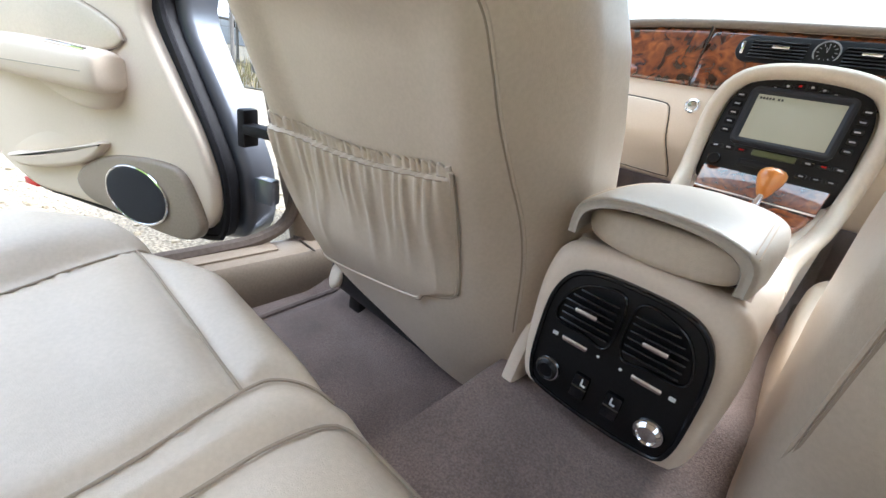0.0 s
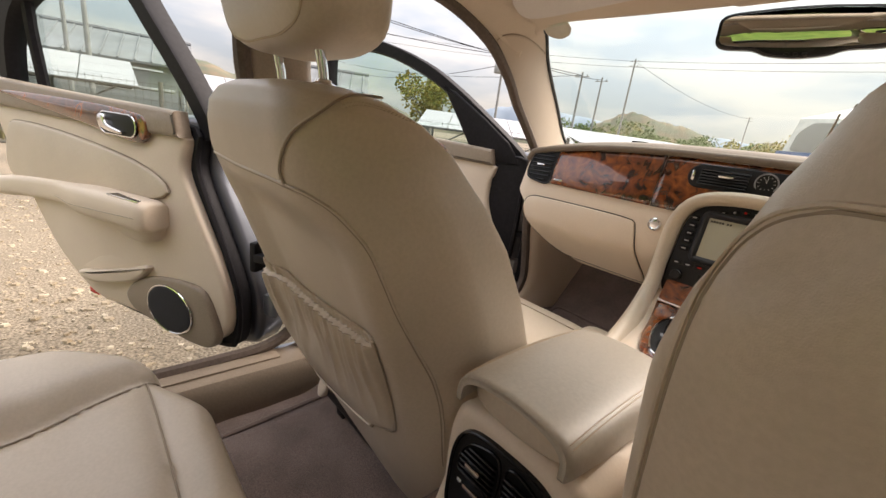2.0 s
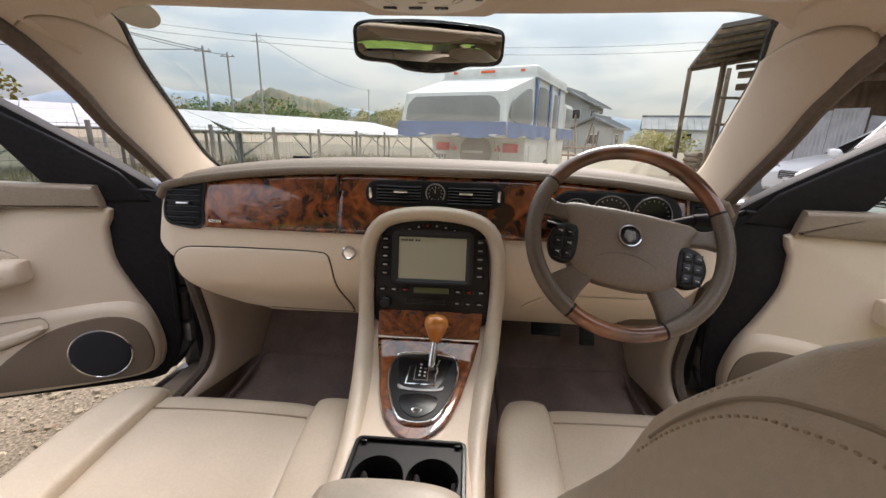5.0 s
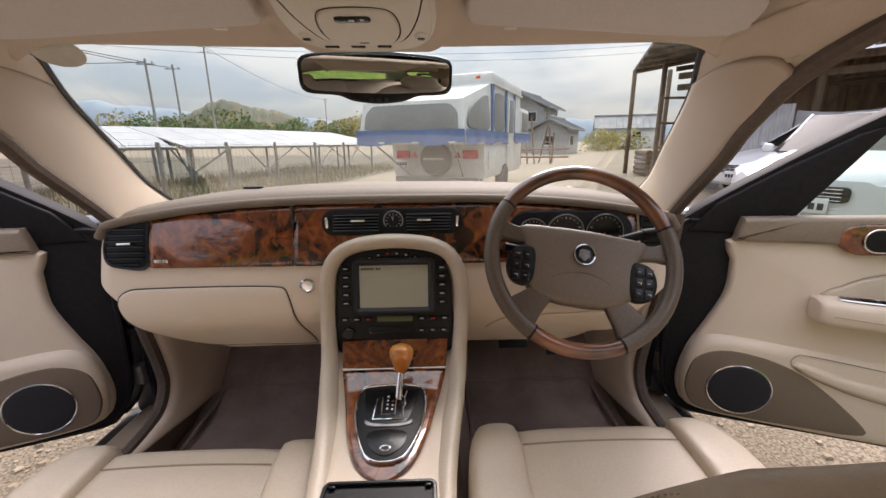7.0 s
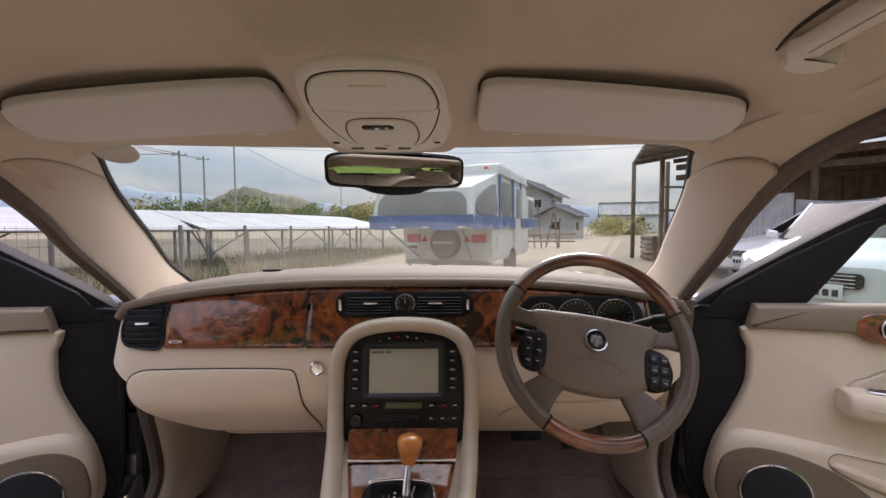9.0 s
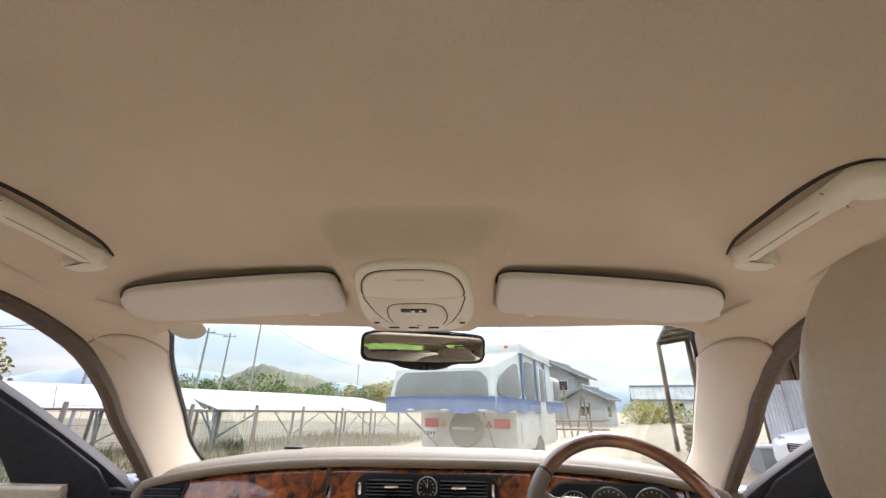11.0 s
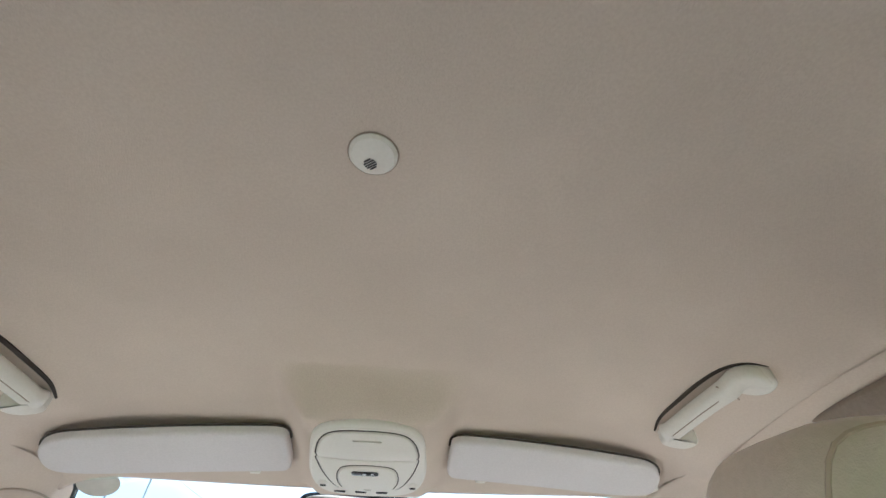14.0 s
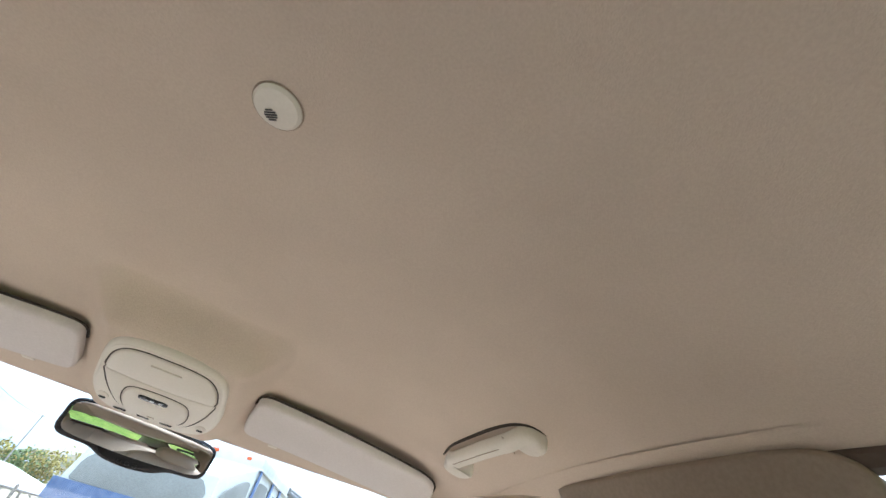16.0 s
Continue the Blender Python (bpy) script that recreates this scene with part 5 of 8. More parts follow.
sk = smooth_loop([(-0.127, -0.116), (-0.130, 0.0), (-0.124, 0.060), (-0.100, 0.102), (-0.060, 0.116), (0, 0.119), (0.060, 0.116), (0.100, 0.102), (0.124, 0.060), (0.130, 0.0), (0.127, -0.116), (0.06, -0.121), (-0.06, -0.121)], 90)
stack = part("radio_panel", plate(sk, 0.012, stack_put, 0.004), BLACK, console, "black audio and climate panel")
part("screen_frame", band(rrect(0.186, 0.128, 0.016, 5, 0.0, 0.029), 0.0165, 0.023, stack_put, round_=0.006), FRAME_GREY, stack, "raised dark grey screen frame")
part("screen", plate(rrect(0.154, 0.096, 0.004, 3, 0.0, 0.029), 0.0165, stack_put, 0.0004), SCREEN, stack, "pale grey lit-off display")
for k in range(7):
    part("screen_text", box((0.004, 0.0006, 0.0045), RM @ pose(-0.070 + 0.0058 * k + (0.004 if k > 4 else 0), -0.0170, 0.069), 0), PRINT_DARK, stack)
for k in range(6):
    part("top_button", plate(rrect(0.017, 0.010, 0.002, 3, -0.054 + 0.0205 * k, 0.103 - 0.0016 * abs(k - 2.5) ** 2), 0.0145, stack_put, 0.001), SATIN, stack)
    part("button_mark", box((0.005, 0.0006, 0.004), RM @ pose(-0.054 + 0.0205 * k, -0.0150, 0.103 - 0.0016 * abs(k - 2.5) ** 2), 0), RED if k == 2 else DIM_PRINT, stack)
for q in (-1, 1):
    for k in range(5):
        part("side_button", plate(rrect(0.020, 0.0125, 0.003, 3, q * 0.108, 0.070 - 0.0195 * k), 0.0150, stack_put, 0.0015), SATIN, stack)
        part("button_mark", box((0.010, 0.0006, 0.0026), RM @ pose(q * 0.108, -0.0155, 0.070 - 0.0195 * k), 0), DIM_PRINT, stack)
for k in range(6):
    x = -0.112 + 0.026 * k + (0.095 if k > 2 else 0)
    part("climate_button", plate(rrect(0.022, 0.010, 0.002, 3, x, -0.045), 0.0150, stack_put, 0.0015), SATIN, stack)
    part("button_mark", box((0.009, 0.0006, 0.003), RM @ pose(x, -0.0155, -0.045), 0), RED if k in (2, 4) else DIM_PRINT, stack)
part("climate_display", plate(rrect(0.080, 0.013, 0.002, 3, 0.0, -0.045), 0.0145, stack_put, 0.001), material("olive_display", (0.10, 0.11, 0.05), 0.3, big=0), stack, "olive climate display")
part("cassette_slot", plate(rrect(0.090, 0.016, 0.002, 3, -0.012, -0.070), 0.0150, stack_put, 0.001), SATIN, stack)
part("slot_gap", box((0.080, 0.001, 0.006), RM @ pose(-0.012, -0.0152, -0.070), 0), SEAL, stack)
vm = RM @ pose(-0.103, -0.012, -0.076, 90)
part("volume_knob", lathe([(0.0135, 0.0), (0.013, 0.010), (0.011, 0.012), (0.001, 0.012)], vm, 28), SATIN, stack, "black volume knob")
for k in range(7):
    part("preset_button", plate(rrect(0.020, 0.009, 0.002, 3, -0.075 + 0.0265 * k, -0.101), 0.0150, stack_put, 0.0015), SATIN, stack)
    part("button_mark", box((0.008, 0.0006, 0.0026), RM @ pose(-0.075 + 0.0265 * k, -0.0155, -0.101), 0), DIM_PRINT, stack)
for k in range(3):
    part("right_button", plate(rrect(0.020, 0.010, 0.002, 3, 0.060 + 0.025 * k, -0.072), 0.0150, stack_put, 0.0015), SATIN, stack)
    part("button_mark", box((0.008, 0.0006, 0.0022), RM @ pose(0.060 + 0.025 * k, -0.0155, -0.072), 0), DIM_PRINT, stack)
# leather hoop round the stack, running down along the console
hoop = [(-0.092, 0.66, 0.570), (-0.098, 0.78, 0.574), (-0.114, 0.90, 0.592), (-0.132, 1.00, 0.616), (-0.143, 1.07, 0.660), (-0.150, 1.112, 0.740), (-0.149, 1.128, 0.815), (-0.130, 1.138, 0.866), (-0.085, 1.143, 0.893), (0, 1.146, 0.902)]
hoop = hoop + [(-x, y, z) for x, y, z in hoop[:-1][::-1]]
hp = smooth_loop(hoop, 90, closed=False)
bm = bmesh.new()
rings = []
for i, p in enumerate(hp):
    a, b = Vector(hp[max(0, i - 1)]), Vector(hp[min(len(hp) - 1, i + 1)])
    d = (b - a).normalized()
    c = Vector((0, 1.09, 0.74))
    out = (Vector(p) - c)
    out = (out - d * out.dot(d)).normalized()
    n = d.cross(out).normalized()
    k = i / (len(hp) - 1)
    w = 0.0175
    rings.append([Vector(p) + out * w * math.cos(t) * 0.95 + n * 0.024 * math.sin(t) for t in np.linspace(0, 2 * math.pi, 17)[:-1]])
part("hoop", loft(rings, True, bm), LEATHER, console, "cream leather hoop round the audio panel")

# ---- steering wheel ----
COLUMN = Matrix.Translation((0.390, 1.03, 0.889)) @ Euler((radians(90 - 29), 0, 0)).to_matrix().to_4x4()
SW = COLUMN @ pose(0, 0, 0, 0, 0, -10.5)
wheel = thing("steering_wheel", "four-spoke steering wheel in walnut and taupe leather", "steering wheel", m=Matrix.Translation((0.390, 1.03, 0.889)))
R = 0.184


def arc(a0, a1, r, n=40, z=0.0):
    return [SW @ Vector((r * math.cos(radians(lerp(a0, a1, i / n))), r * math.sin(radians(lerp(a0, a1, i / n))), z)) for i in range(n + 1)]


part("rim_wood", tube(arc(28, 152, R, 50), 0.0150, sides=16), WHEEL_WOOD, wheel, "upper rim in glossy walnut")
part("rim_wood", tube(arc(242, 298, R, 30), 0.0150, sides=16), WHEEL_WOOD, wheel, "lower rim in glossy walnut")
part("rim_leather", tube(arc(152, 242, R, 36), 0.0158, sides=16), WHEEL_SKIN, wheel, "dark taupe leather rim")
part("rim_leather", tube(arc(-62, 28, R, 36), 0.0158, sides=16), WHEEL_SKIN, wheel, "dark taupe leather rim")
for a in (28, 152, 242, 298):
    part("rim_ring", tube(arc(a - 0.7, a + 0.7, R, 2), 0.0161, sides=16), SEAL, wheel)


def wheel_put(u, v, w):
    return SW @ Vector((0.95 * u, 0.95 * v, w))


hub_l = smooth_loop([(-0.125, 0.055), (-0.06, 0.064), (0, 0.066), (0.06, 0.064), (0.125, 0.055), (0.112, 0.01), (0.112, -0.045), (0.085, -0.085), (0.04, -0.098), (0, -0.100), (-0.04, -0.098), (-0.085, -0.085), (-0.112, -0.045), (-0.112, 0.01)], 80)
hub_l = [(1.10 * u, v - 0.004) for u, v in hub_l]
hub = part("hub", pillow(hub_l, 0.024, 0.025, lambda u, v, w: wheel_put(u, v, w - 0.02), 0.35, 9), HUB_SKIN, wheel, "taupe airbag cover")
part("hub_crease", tube([wheel_put(u, -0.080 + 0.046 * (1 - (u / 0.098) ** 2), 0.0036 - 0.005 * (u / 0.098) ** 4) for u in np.linspace(-0.096, 0.096, 36)], 0.0012, sides=5), WHEEL_SKIN, hub)
badge = part("badge", lathe([(0.022, 0.0), (0.022, 0.004), (0.018, 0.005), (0.017, 0.003), (0.001, 0.0035)], SW @ pose(0, 0.004, 0.0035), 32), SATIN, wheel, "round silver badge")
part("badge_ring", tube([SW @ Vector((0.0205 * math.cos(a), 0.004 + 0.0205 * math.sin(a), 0.0088)) for a in np.linspace(0, 2 * math.pi, 33)[:-1]], 0.0020, closed=True, sides=6), CHROME, badge)
for bu, bv, br, bh in ((0.0, -0.004, 0.0075, 0.009), (-0.006, 0.006, 0.005, 0.005), (0.006, 0.006, 0.005, 0.005), (0.0, 0.004, 0.004, 0.008), (-0.009, -0.002, 0.003, 0.006), (0.009, -0.002, 0.003, 0.006)):
    part("badge_relief", pillow(ellipse(br, bh, 20, bu, bv), 0.003, 0.001, lambda u, v, w: wheel_put(u, v + 0.004, w + 0.0068), 0.6, 4), STEELY, badge)
for q in (-1, 1):
    sp = smooth_loop([(q * 0.105, 0.048), (q * 0.15, 0.050), (q * 0.188, 0.062), (q * 0.195, 0.020), (q * 0.16, 0.018), (q * 0.105, 0.015)], 40)
    part("spoke", pillow(sp, 0.010, 0.012, lambda u, v, w: wheel_put(u, v, w - 0.012), 0.4, 6), WHEEL_SKIN, wheel)
    sp = smooth_loop([(q * 0.080, -0.070), (q * 0.125, -0.095), (q * 0.150, -0.120), (q * 0.130, -0.150), (q * 0.098, -0.172), (q * 0.075, -0.130), (q * 0.055, -0.090)], 44)
    part("spoke", pillow(sp, 0.010, 0.012, lambda u, v, w: wheel_put(u, v, w - 0.012), 0.4, 6), WHEEL_SKIN, wheel)
    bt = smooth_loop([(q * 0.118, 0.026), (q * 0.148, 0.020), (q * 0.160, -0.015), (q * 0.150, -0.050), (q * 0.125, -0.058), (q * 0.112, -0.040), (q * 0.110, 0.0)], 44)
    bt = [(q * 0.128 + 1.22 * (u - q * 0.135), v - 0.020) for u, v in bt]
    pad_b = part("switch_pad", pillow(bt, 0.012, 0.012, lambda u, v, w: wheel_put(u, v, w - 0.008), 0.30, 6), BLACK, wheel, "black thumb switch pad")
    for k in range(3):
        for j in range(2):
            bu, bv = q * (0.112 + 0.020 * j), -0.014 - 0.0215 * k
            part("button", box((0.0182, 0.0195, 0.004), SW @ pose(bu, bv, 0.003), 0.0018), SATIN, pad_b)
            part("button_mark", box((0.0055, 0.0014, 0.0005), SW @ pose(bu, bv + 0.001, 0.0053), 0), DIM_PRINT, pad_b)
            if (k + j) % 2:
                part("button_mark", box((0.0014, 0.005, 0.0005), SW @ pose(bu + 0.004, bv, 0.0053), 0), DIM_PRINT, pad_b)
part("column", lathe([(0.055, -0.02), (0.055, -0.07), (0.048, -0.12), (0.048, -0.18)], COLUMN, 28), TRIM, wheel, "cream column shroud")
part("stalk", tube([COLUMN @ Vector(p) for p in ((0.05, 0.030, -0.05), (0.11, 0.050, -0.045), (0.150, 0.056, -0.042))], lambda t: 0.007 + 0.004 * ease((t - 0.5) * 3), sides=12), SEAL, wheel, "black stalk")
part("stalk_tip", tube([COLUMN @ Vector(p) for p in ((0.150, 0.056, -0.042), (0.186, 0.060, -0.042))], 0.0125, sides=14), SEAL, wheel)
part("stalk", tube([COLUMN @ Vector(p) for p in ((-0.05, 0.015, -0.05), (-0.11, 0.030, -0.045), (-0.150, 0.036, -0.042))], lambda t: 0.007 + 0.003 * ease((t - 0.5) * 3), sides=12), BLACK, wheel, "black stalk")
# pedals
for nm, x, w, z in (("brake_pedal", 0.36, 0.10, 0.46), ("accelerator_pedal", 0.50, 0.05, 0.43)):
    pd = thing(nm, "black ribbed rubber pedal under the dashboard", "pedal", (x, 1.56, z - 0.03))
    part("pad", box((w, 0.012, 0.065), pose(x, 1.52, z, -30), 0.004), BLACK, pd)
    for k in range(5):
        part("rib", box((w * 0.9, 0.004, 0.004), pose(x, 1.512 + 0.006 * (k - 2), z + 0.011 * (k - 2), -30), 0.001), SEAL, pd)
    part("arm", tube([(x, 1.53, z), (x, 1.62, z + 0.03), (x, 1.74, z + 0.22)], 0.008, sides=8), BLACK, pd)

# ---- overhead ----
mirror = thing("rear_view_mirror", "black framed rear-view mirror hanging from the windscreen", "mirror", (0, 1.07, 1.237))
MM = look((-0.008, 1.070, 1.237), (0.165, 0.07, 1.150))


def mir_put(u, v, w):
    return MM @ Vector((u, v, -w))


ml = smooth_loop([(-0.132, 0.030), (-0.06, 0.038), (0, 0.040), (0.06, 0.038), (0.132, 0.030), (0.141, 0.0), (0.132, -0.030), (0.075, -0.036), (0.045, -0.046), (0, -0.050), (-0.045, -0.046), (-0.075, -0.036), (-0.132, -0.030), (-0.141, 0.0)], 80)
case = part("casing", pillow(ml, 0.010, 0.032, mir_put, 0.4, 8), SATIN, mirror, "black mirror casing")
mg = smooth_loop([(-0.126, 0.024), (-0.06, 0.0325), (0, 0.034), (0.06, 0.0325), (0.126, 0.024), (0.133, 0.0), (0.125, -0.024), (0.07, -0.030), (0, -0.032), (-0.07, -0.030), (-0.125, -0.024), (-0.133, 0.0)], 80)
part("mirror_glass", plate(mg, 0.0008, lambda u, v, w: mir_put(u, v, 0.0102 + w), 0.0002), MIRROR, case)
for k in (-1, 0, 1):
    part("mirror_button", box((0.008, 0.005, 0.003), MM @ pose(0.014 * k, -0.043, -0.0095), 0.001), BLACK, case)
part("stem", tube([(0, 1.085, 1.245), (0, 1.12, 1.262), (0, 1.14, 1.252)], 0.011, sides=10), BLACK, mirror)

oc = thing("overhead_console", "beige overhead lamp console above the mirror", "overhead console", (0, 0.78, 1.30))


def oc_put(u, v, w):
    """u across, v along the roof to the front, w down."""
    return (u - 0.003, v + 0.026, 1.303 - 0.17 * (v - 0.66) - w)


def mirrored(half):
    """A loop from its right half, run from the back to the front."""
    return [(u + 0.003, v) for u, v in half] + [(0.003 - u, v) for u, v in half[::-1] if u > 0]


ol = smooth_loop(mirrored([(0.0, 0.632), (0.045, 0.636), (0.070, 0.650), (0.084, 0.680), (0.093, 0.745), (0.097, 0.800), (0.090, 0.848), (0.070, 0.874), (0.035, 0.886), (0.0, 0.890)]), 96)
ocb = part("housing", plate(ol, 0.020, oc_put, 0.008, steps=4), CONSOLE_GREY, oc, "beige plastic housing")
part("housing_rim", tube([oc_put(u, v, 0.0185) for u, v in inset(ol, 0.006)], 0.0016, closed=True, sides=6), CONSOLE_GREY, ocb, "raised rim of the housing")
l1 = smooth_loop(mirrored([(0.0, 0.645), (0.035, 0.647), (0.056, 0.656), (0.069, 0.676), (0.0755, 0.700), (0.077, 0.7225), (0.060, 0.7275), (0.030, 0.7315), (0.0, 0.733)]), 84)
part("glasses_lid", plate(l1, 0.0235, oc_put, 0.003), CONSOLE_GREY, ocb, "beige storage lid")
part("lid_gap", tube([oc_put(u, v, 0.0200) for u, v in inset(l1, -0.0015)], 0.0012, closed=True, sides=5), SHADOW_GAP, ocb)
part("lid_pull", box((0.042, 0.004, 0.003), oc_put(0.003, 0.668, 0.0240), 0.001), CONSOLE_GREY, ocb)
l2 = smooth_loop(mirrored([(0.0, 0.737), (0.030, 0.7355), (0.060, 0.7315), (0.078, 0.7275), (0.077, 0.752), (0.072, 0.785), (0.062, 0.822), (0.050, 0.845), (0.030, 0.855), (0.0, 0.857)]), 84)
part("lower_panel", plate(l2, 0.0225, oc_put, 0.003), CONSOLE_GREY, ocb)
part("lid_gap", tube([oc_put(u, v, 0.0200) for u, v in inset(l2, -0.0015)], 0.0010, closed=True, sides=5), SHADOW_GAP, ocb)
l3 = smooth_loop(mirrored([(0.0, 0.752), (0.030, 0.755), (0.043, 0.765), (0.049, 0.790), (0.048, 0.820), (0.038, 0.843), (0.015, 0.849), (0.0, 0.850)]), 64)
part("lamp_panel", plate(l3, 0.026, oc_put, 0.004), CONSOLE_GREY, ocb, "beige lamp switch panel")
part("panel_gap", tube([oc_put(u, v, 0.0225) for u, v in inset(l3, -0.0015)], 0.0010, closed=True, sides=5), SHADOW_GAP, ocb)
part("switch_strip", plate(rrect(0.044, 0.015, 0.006, 4, -0.001, 0.772), 0.0272, oc_put, 0.001), SATIN, ocb, "small black indicator strip")
part("indicator", box((0.006, 0.005, 0.001), oc_put(-0.002, 0.772, 0.0276), 0), PRINT, ocb)
part("indicator", box((0.005, 0.004, 0.001), oc_put(0.011, 0.771, 0.0276), 0), PRINT, ocb)
part("lamp_mark", box((0.012, 0.003, 0.0008), oc_put(0.003, 0.838, 0.0263), 0), SEAM, ocb)
for q in (-1, 1):
    lamp = part("map_lamp", pillow(ellipse(0.009, 0.013, 24, 0.003 + q * 0.077, 0.832), 0.003, 0.004, lambda u, v, w: oc_put(u, v, 0.019 + w), 0.6, 4), CONSOLE_GREY, ocb, "small map lamp lens")
    part("lamp_slot", box((0.010, 0.008, 0.003), oc_put(0.003 + q * 0.077, 0.837, 0.0215), 0.001), SATIN, lamp)
for k in (-1, 0, 1):
    part("lamp_button", box((0.021, 0.010, 0.006), oc_put(-0.010 + 0.037 * k, 0.867, 0.018), 0.002), SATIN, ocb)

for s in (-1, 1):
    vis = thing("sun_visor", "folded beige cloth sun visor above the windscreen", "sun visor", (s * 0.32, 0.84, 1.29), group="sun visors")

    def vis_put(u, v, w, s=s):
        x = s * u
        v = 0.884 - 0.83 * (0.884 - v)
        return (x, v, 1.327 - 0.24 * (v - 0.74) - 0.024 * (u / 0.5) ** 2 - w)
    wide = 1.045 if s < 0 else 1.02
    vl = smooth_loop([(0.137 + (u - 0.137) * wide, v) for u, v in ((0.137, 0.790), (0.138, 0.762), (0.150, 0.750), (0.18, 0.748), (0.30, 0.751), (0.43, 0.757), (0.472, 0.763), (0.496, 0.782), (0.508, 0.81), (0.512, 0.848), (0.500, 0.874), (0.455, 0.889), (0.375, 0.895), (0.25, 0.897), (0.165, 0.895), (0.146, 0.889), (0.139, 0.868), (0.137, 0.828))], 96)
    vb = part("panel", plate(vl, 0.014, vis_put, 0.006, crown=0.002), VISOR, vis, "soft beige cloth panel")
    # dark cord paints the shadow line between visor and headliner
    part("shadow_gap", tube([vis_put(u, v, 0.000) for u, v in inset(vl, -0.0018)[:48]], 0.0019, sides=5), SHADOW_GAP, vb)
    part("clip", box((0.018, 0.012, 0.008), vis_put(0.205, 0.899, 0.010), 0.002), CONSOLE_GREY, vis, "plastic visor clip")
    part("hinge", tube([vis_put(0.485, 0.880, 0.004), vis_put(0.515, 0.884, 0.0), vis_put(0.54, 0.88, -0.01)], 0.008, sides=10), CONSOLE_GREY, vis)

for s in (-1, 1):
    gh = thing("grab_handle", "beige folding grab handle on the headliner", "grab handle", (s * 0.45, 0.57, 1.32), group="grab handles")

    def gh_at(x, y, w, s=s):
        return (s * x + 0.002, y, roof_z(x, y) - w)
    spine = smooth_loop([(0.493, 0.493), (0.474, 0.499), (0.462, 0.522), (0.457, 0.562), (0.453, 0.610), (0.450, 0.650), (0.456, 0.674)], 40, closed=False)
    rings = []
    for k, (x, y) in enumerate(spine):
        t = k / 39
        a_, b_ = spine[max(0, k - 1)], spine[min(39, k + 1)]
        tx, ty = b_[0] - a_[0], b_[1] - a_[1]
        q = math.hypot(tx, ty)
        nx, ny = -ty / q, tx / q
        hw = lerp(0.0135, 0.0112, ease(t / 0.45)) * (0.55 + 0.45 * math.sqrt(min(1, min(t, 1 - t) / 0.07)))
        lift = 0.009 * ease((t - 0.12) / 0.15) * ease((0.97 - t) / 0.12)
        rings.append([gh_at(x + nx * hw * math.copysign(abs(math.cos(g)) ** 0.7, math.cos(g)), y + ny * hw * math.copysign(abs(math.cos(g)) ** 0.7, math.cos(g)), lift + 0.010 + 0.010 * math.copysign(abs(math.sin(g)) ** 0.7, math.sin(g))) for g in np.linspace(0, 2 * math.pi, 21)[:-1]])
    gp = part("grip", loft(rings), CONSOLE_GREY, gh, "curved beige plastic grip")
    hook = smooth_loop([(0.452, 0.688), (0.470, 0.690), (0.486, 0.680), (0.493, 0.662), (0.488, 0.652), (0.478, 0.660), (0.468, 0.664), (0.455, 0.660)], 48)
    part("foot", plate(hook, 0.019, gh_at, 0.006, steps=4), CONSOLE_GREY, gh, "front foot of the handle")
    pad_l = smooth_loop([(0.474, 0.487), (0.490, 0.482), (0.502, 0.490), (0.504, 0.508), (0.497, 0.521), (0.484, 0.528), (0.468, 0.526), (0.463, 0.503)], 48)
    part("foot", plate(pad_l, 0.017, gh_at, 0.006, steps=4), CONSOLE_GREY, gh, "rear foot of the handle")
    crease = [(x - 0.004, y) for x, y in spine[9:38]]
    part("grip_joint", tube([gh_at(x, y, 0.0200 + 0.0088 * ease((k / 28 - 0.0) / 0.15) * ease((1.0 - k / 28) / 0.15)) for k, (x, y) in enumerate(crease)], 0.0008, sides=4), SEAM, gp)
    part("grip_joint", tube([gh_at(0.446 + 0.034 * k / 8, 0.524 + 0.010 * (k / 8) ** 2, 0.0208) for k in range(9)], 0.0008, sides=4), SEAM, gp)
    inner = smooth_loop([(0.447, 0.686), (0.440, 0.650), (0.443, 0.596), (0.447, 0.548), (0.455, 0.510), (0.470, 0.488), (0.492, 0.480)], 44, closed=False)
    # near-black cord on the roof stands in for the grip's contact shadow
    part("recess", tube([gh_at(x, y, 0.0005) for x, y in inner], lambda t: 0.0006 + 0.0026 * math.sin(math.pi * min(1, 0.06 + 0.94 * t)) ** 0.6, sides=6), SHADOW_GAP, gh, "dark cord painting the shade along the recess behind the grip")

mic = thing("roof_sensor", "small round cream sensor cap with a slotted grille on the headliner", "sensor cap", (0.003, 0.266, 1.385))
ROOF_T = Matrix.Translation((0.003, 0.264, roof_z(0, 0.264))) @ Euler((radians(180), 0, 0)).to_matrix().to_4x4()
part("cap", lathe([(0.0205, -0.004), (0.0205, 0.002), (0.018, 0.0045), (0.001, 0.006)], ROOF_T, 40), CONSOLE_GREY, mic, "smooth cream cap")
part("cap_edge", tube([ROOF_T @ Vector((0.0212 * math.cos(a), 0.0212 * math.sin(a), 0.0008)) for a in np.linspace(0, 2 * math.pi, 41)[:-1]], 0.0007, closed=True, sides=5), SEAM, mic)
gr = part("sensor_grille", lathe([(0.0056, 0.0), (0.0056, 0.0010)], ROOF_T @ pose(-0.002, -0.006, 0.0054), 24), CONSOLE_GREY, mic, "round slotted grille")
for k in range(5):
    h = math.sqrt(max(0, 0.0054 ** 2 - (0.0022 * (k - 2)) ** 2))
    part("slot", box((2 * h, 0.0013, 0.0006), ROOF_T @ pose(-0.002, -0.006, 0.0067, 0, 0, 35) @ pose(0, 0.0022 * (k - 2), 0), 0), PRINT_DARK, gr)

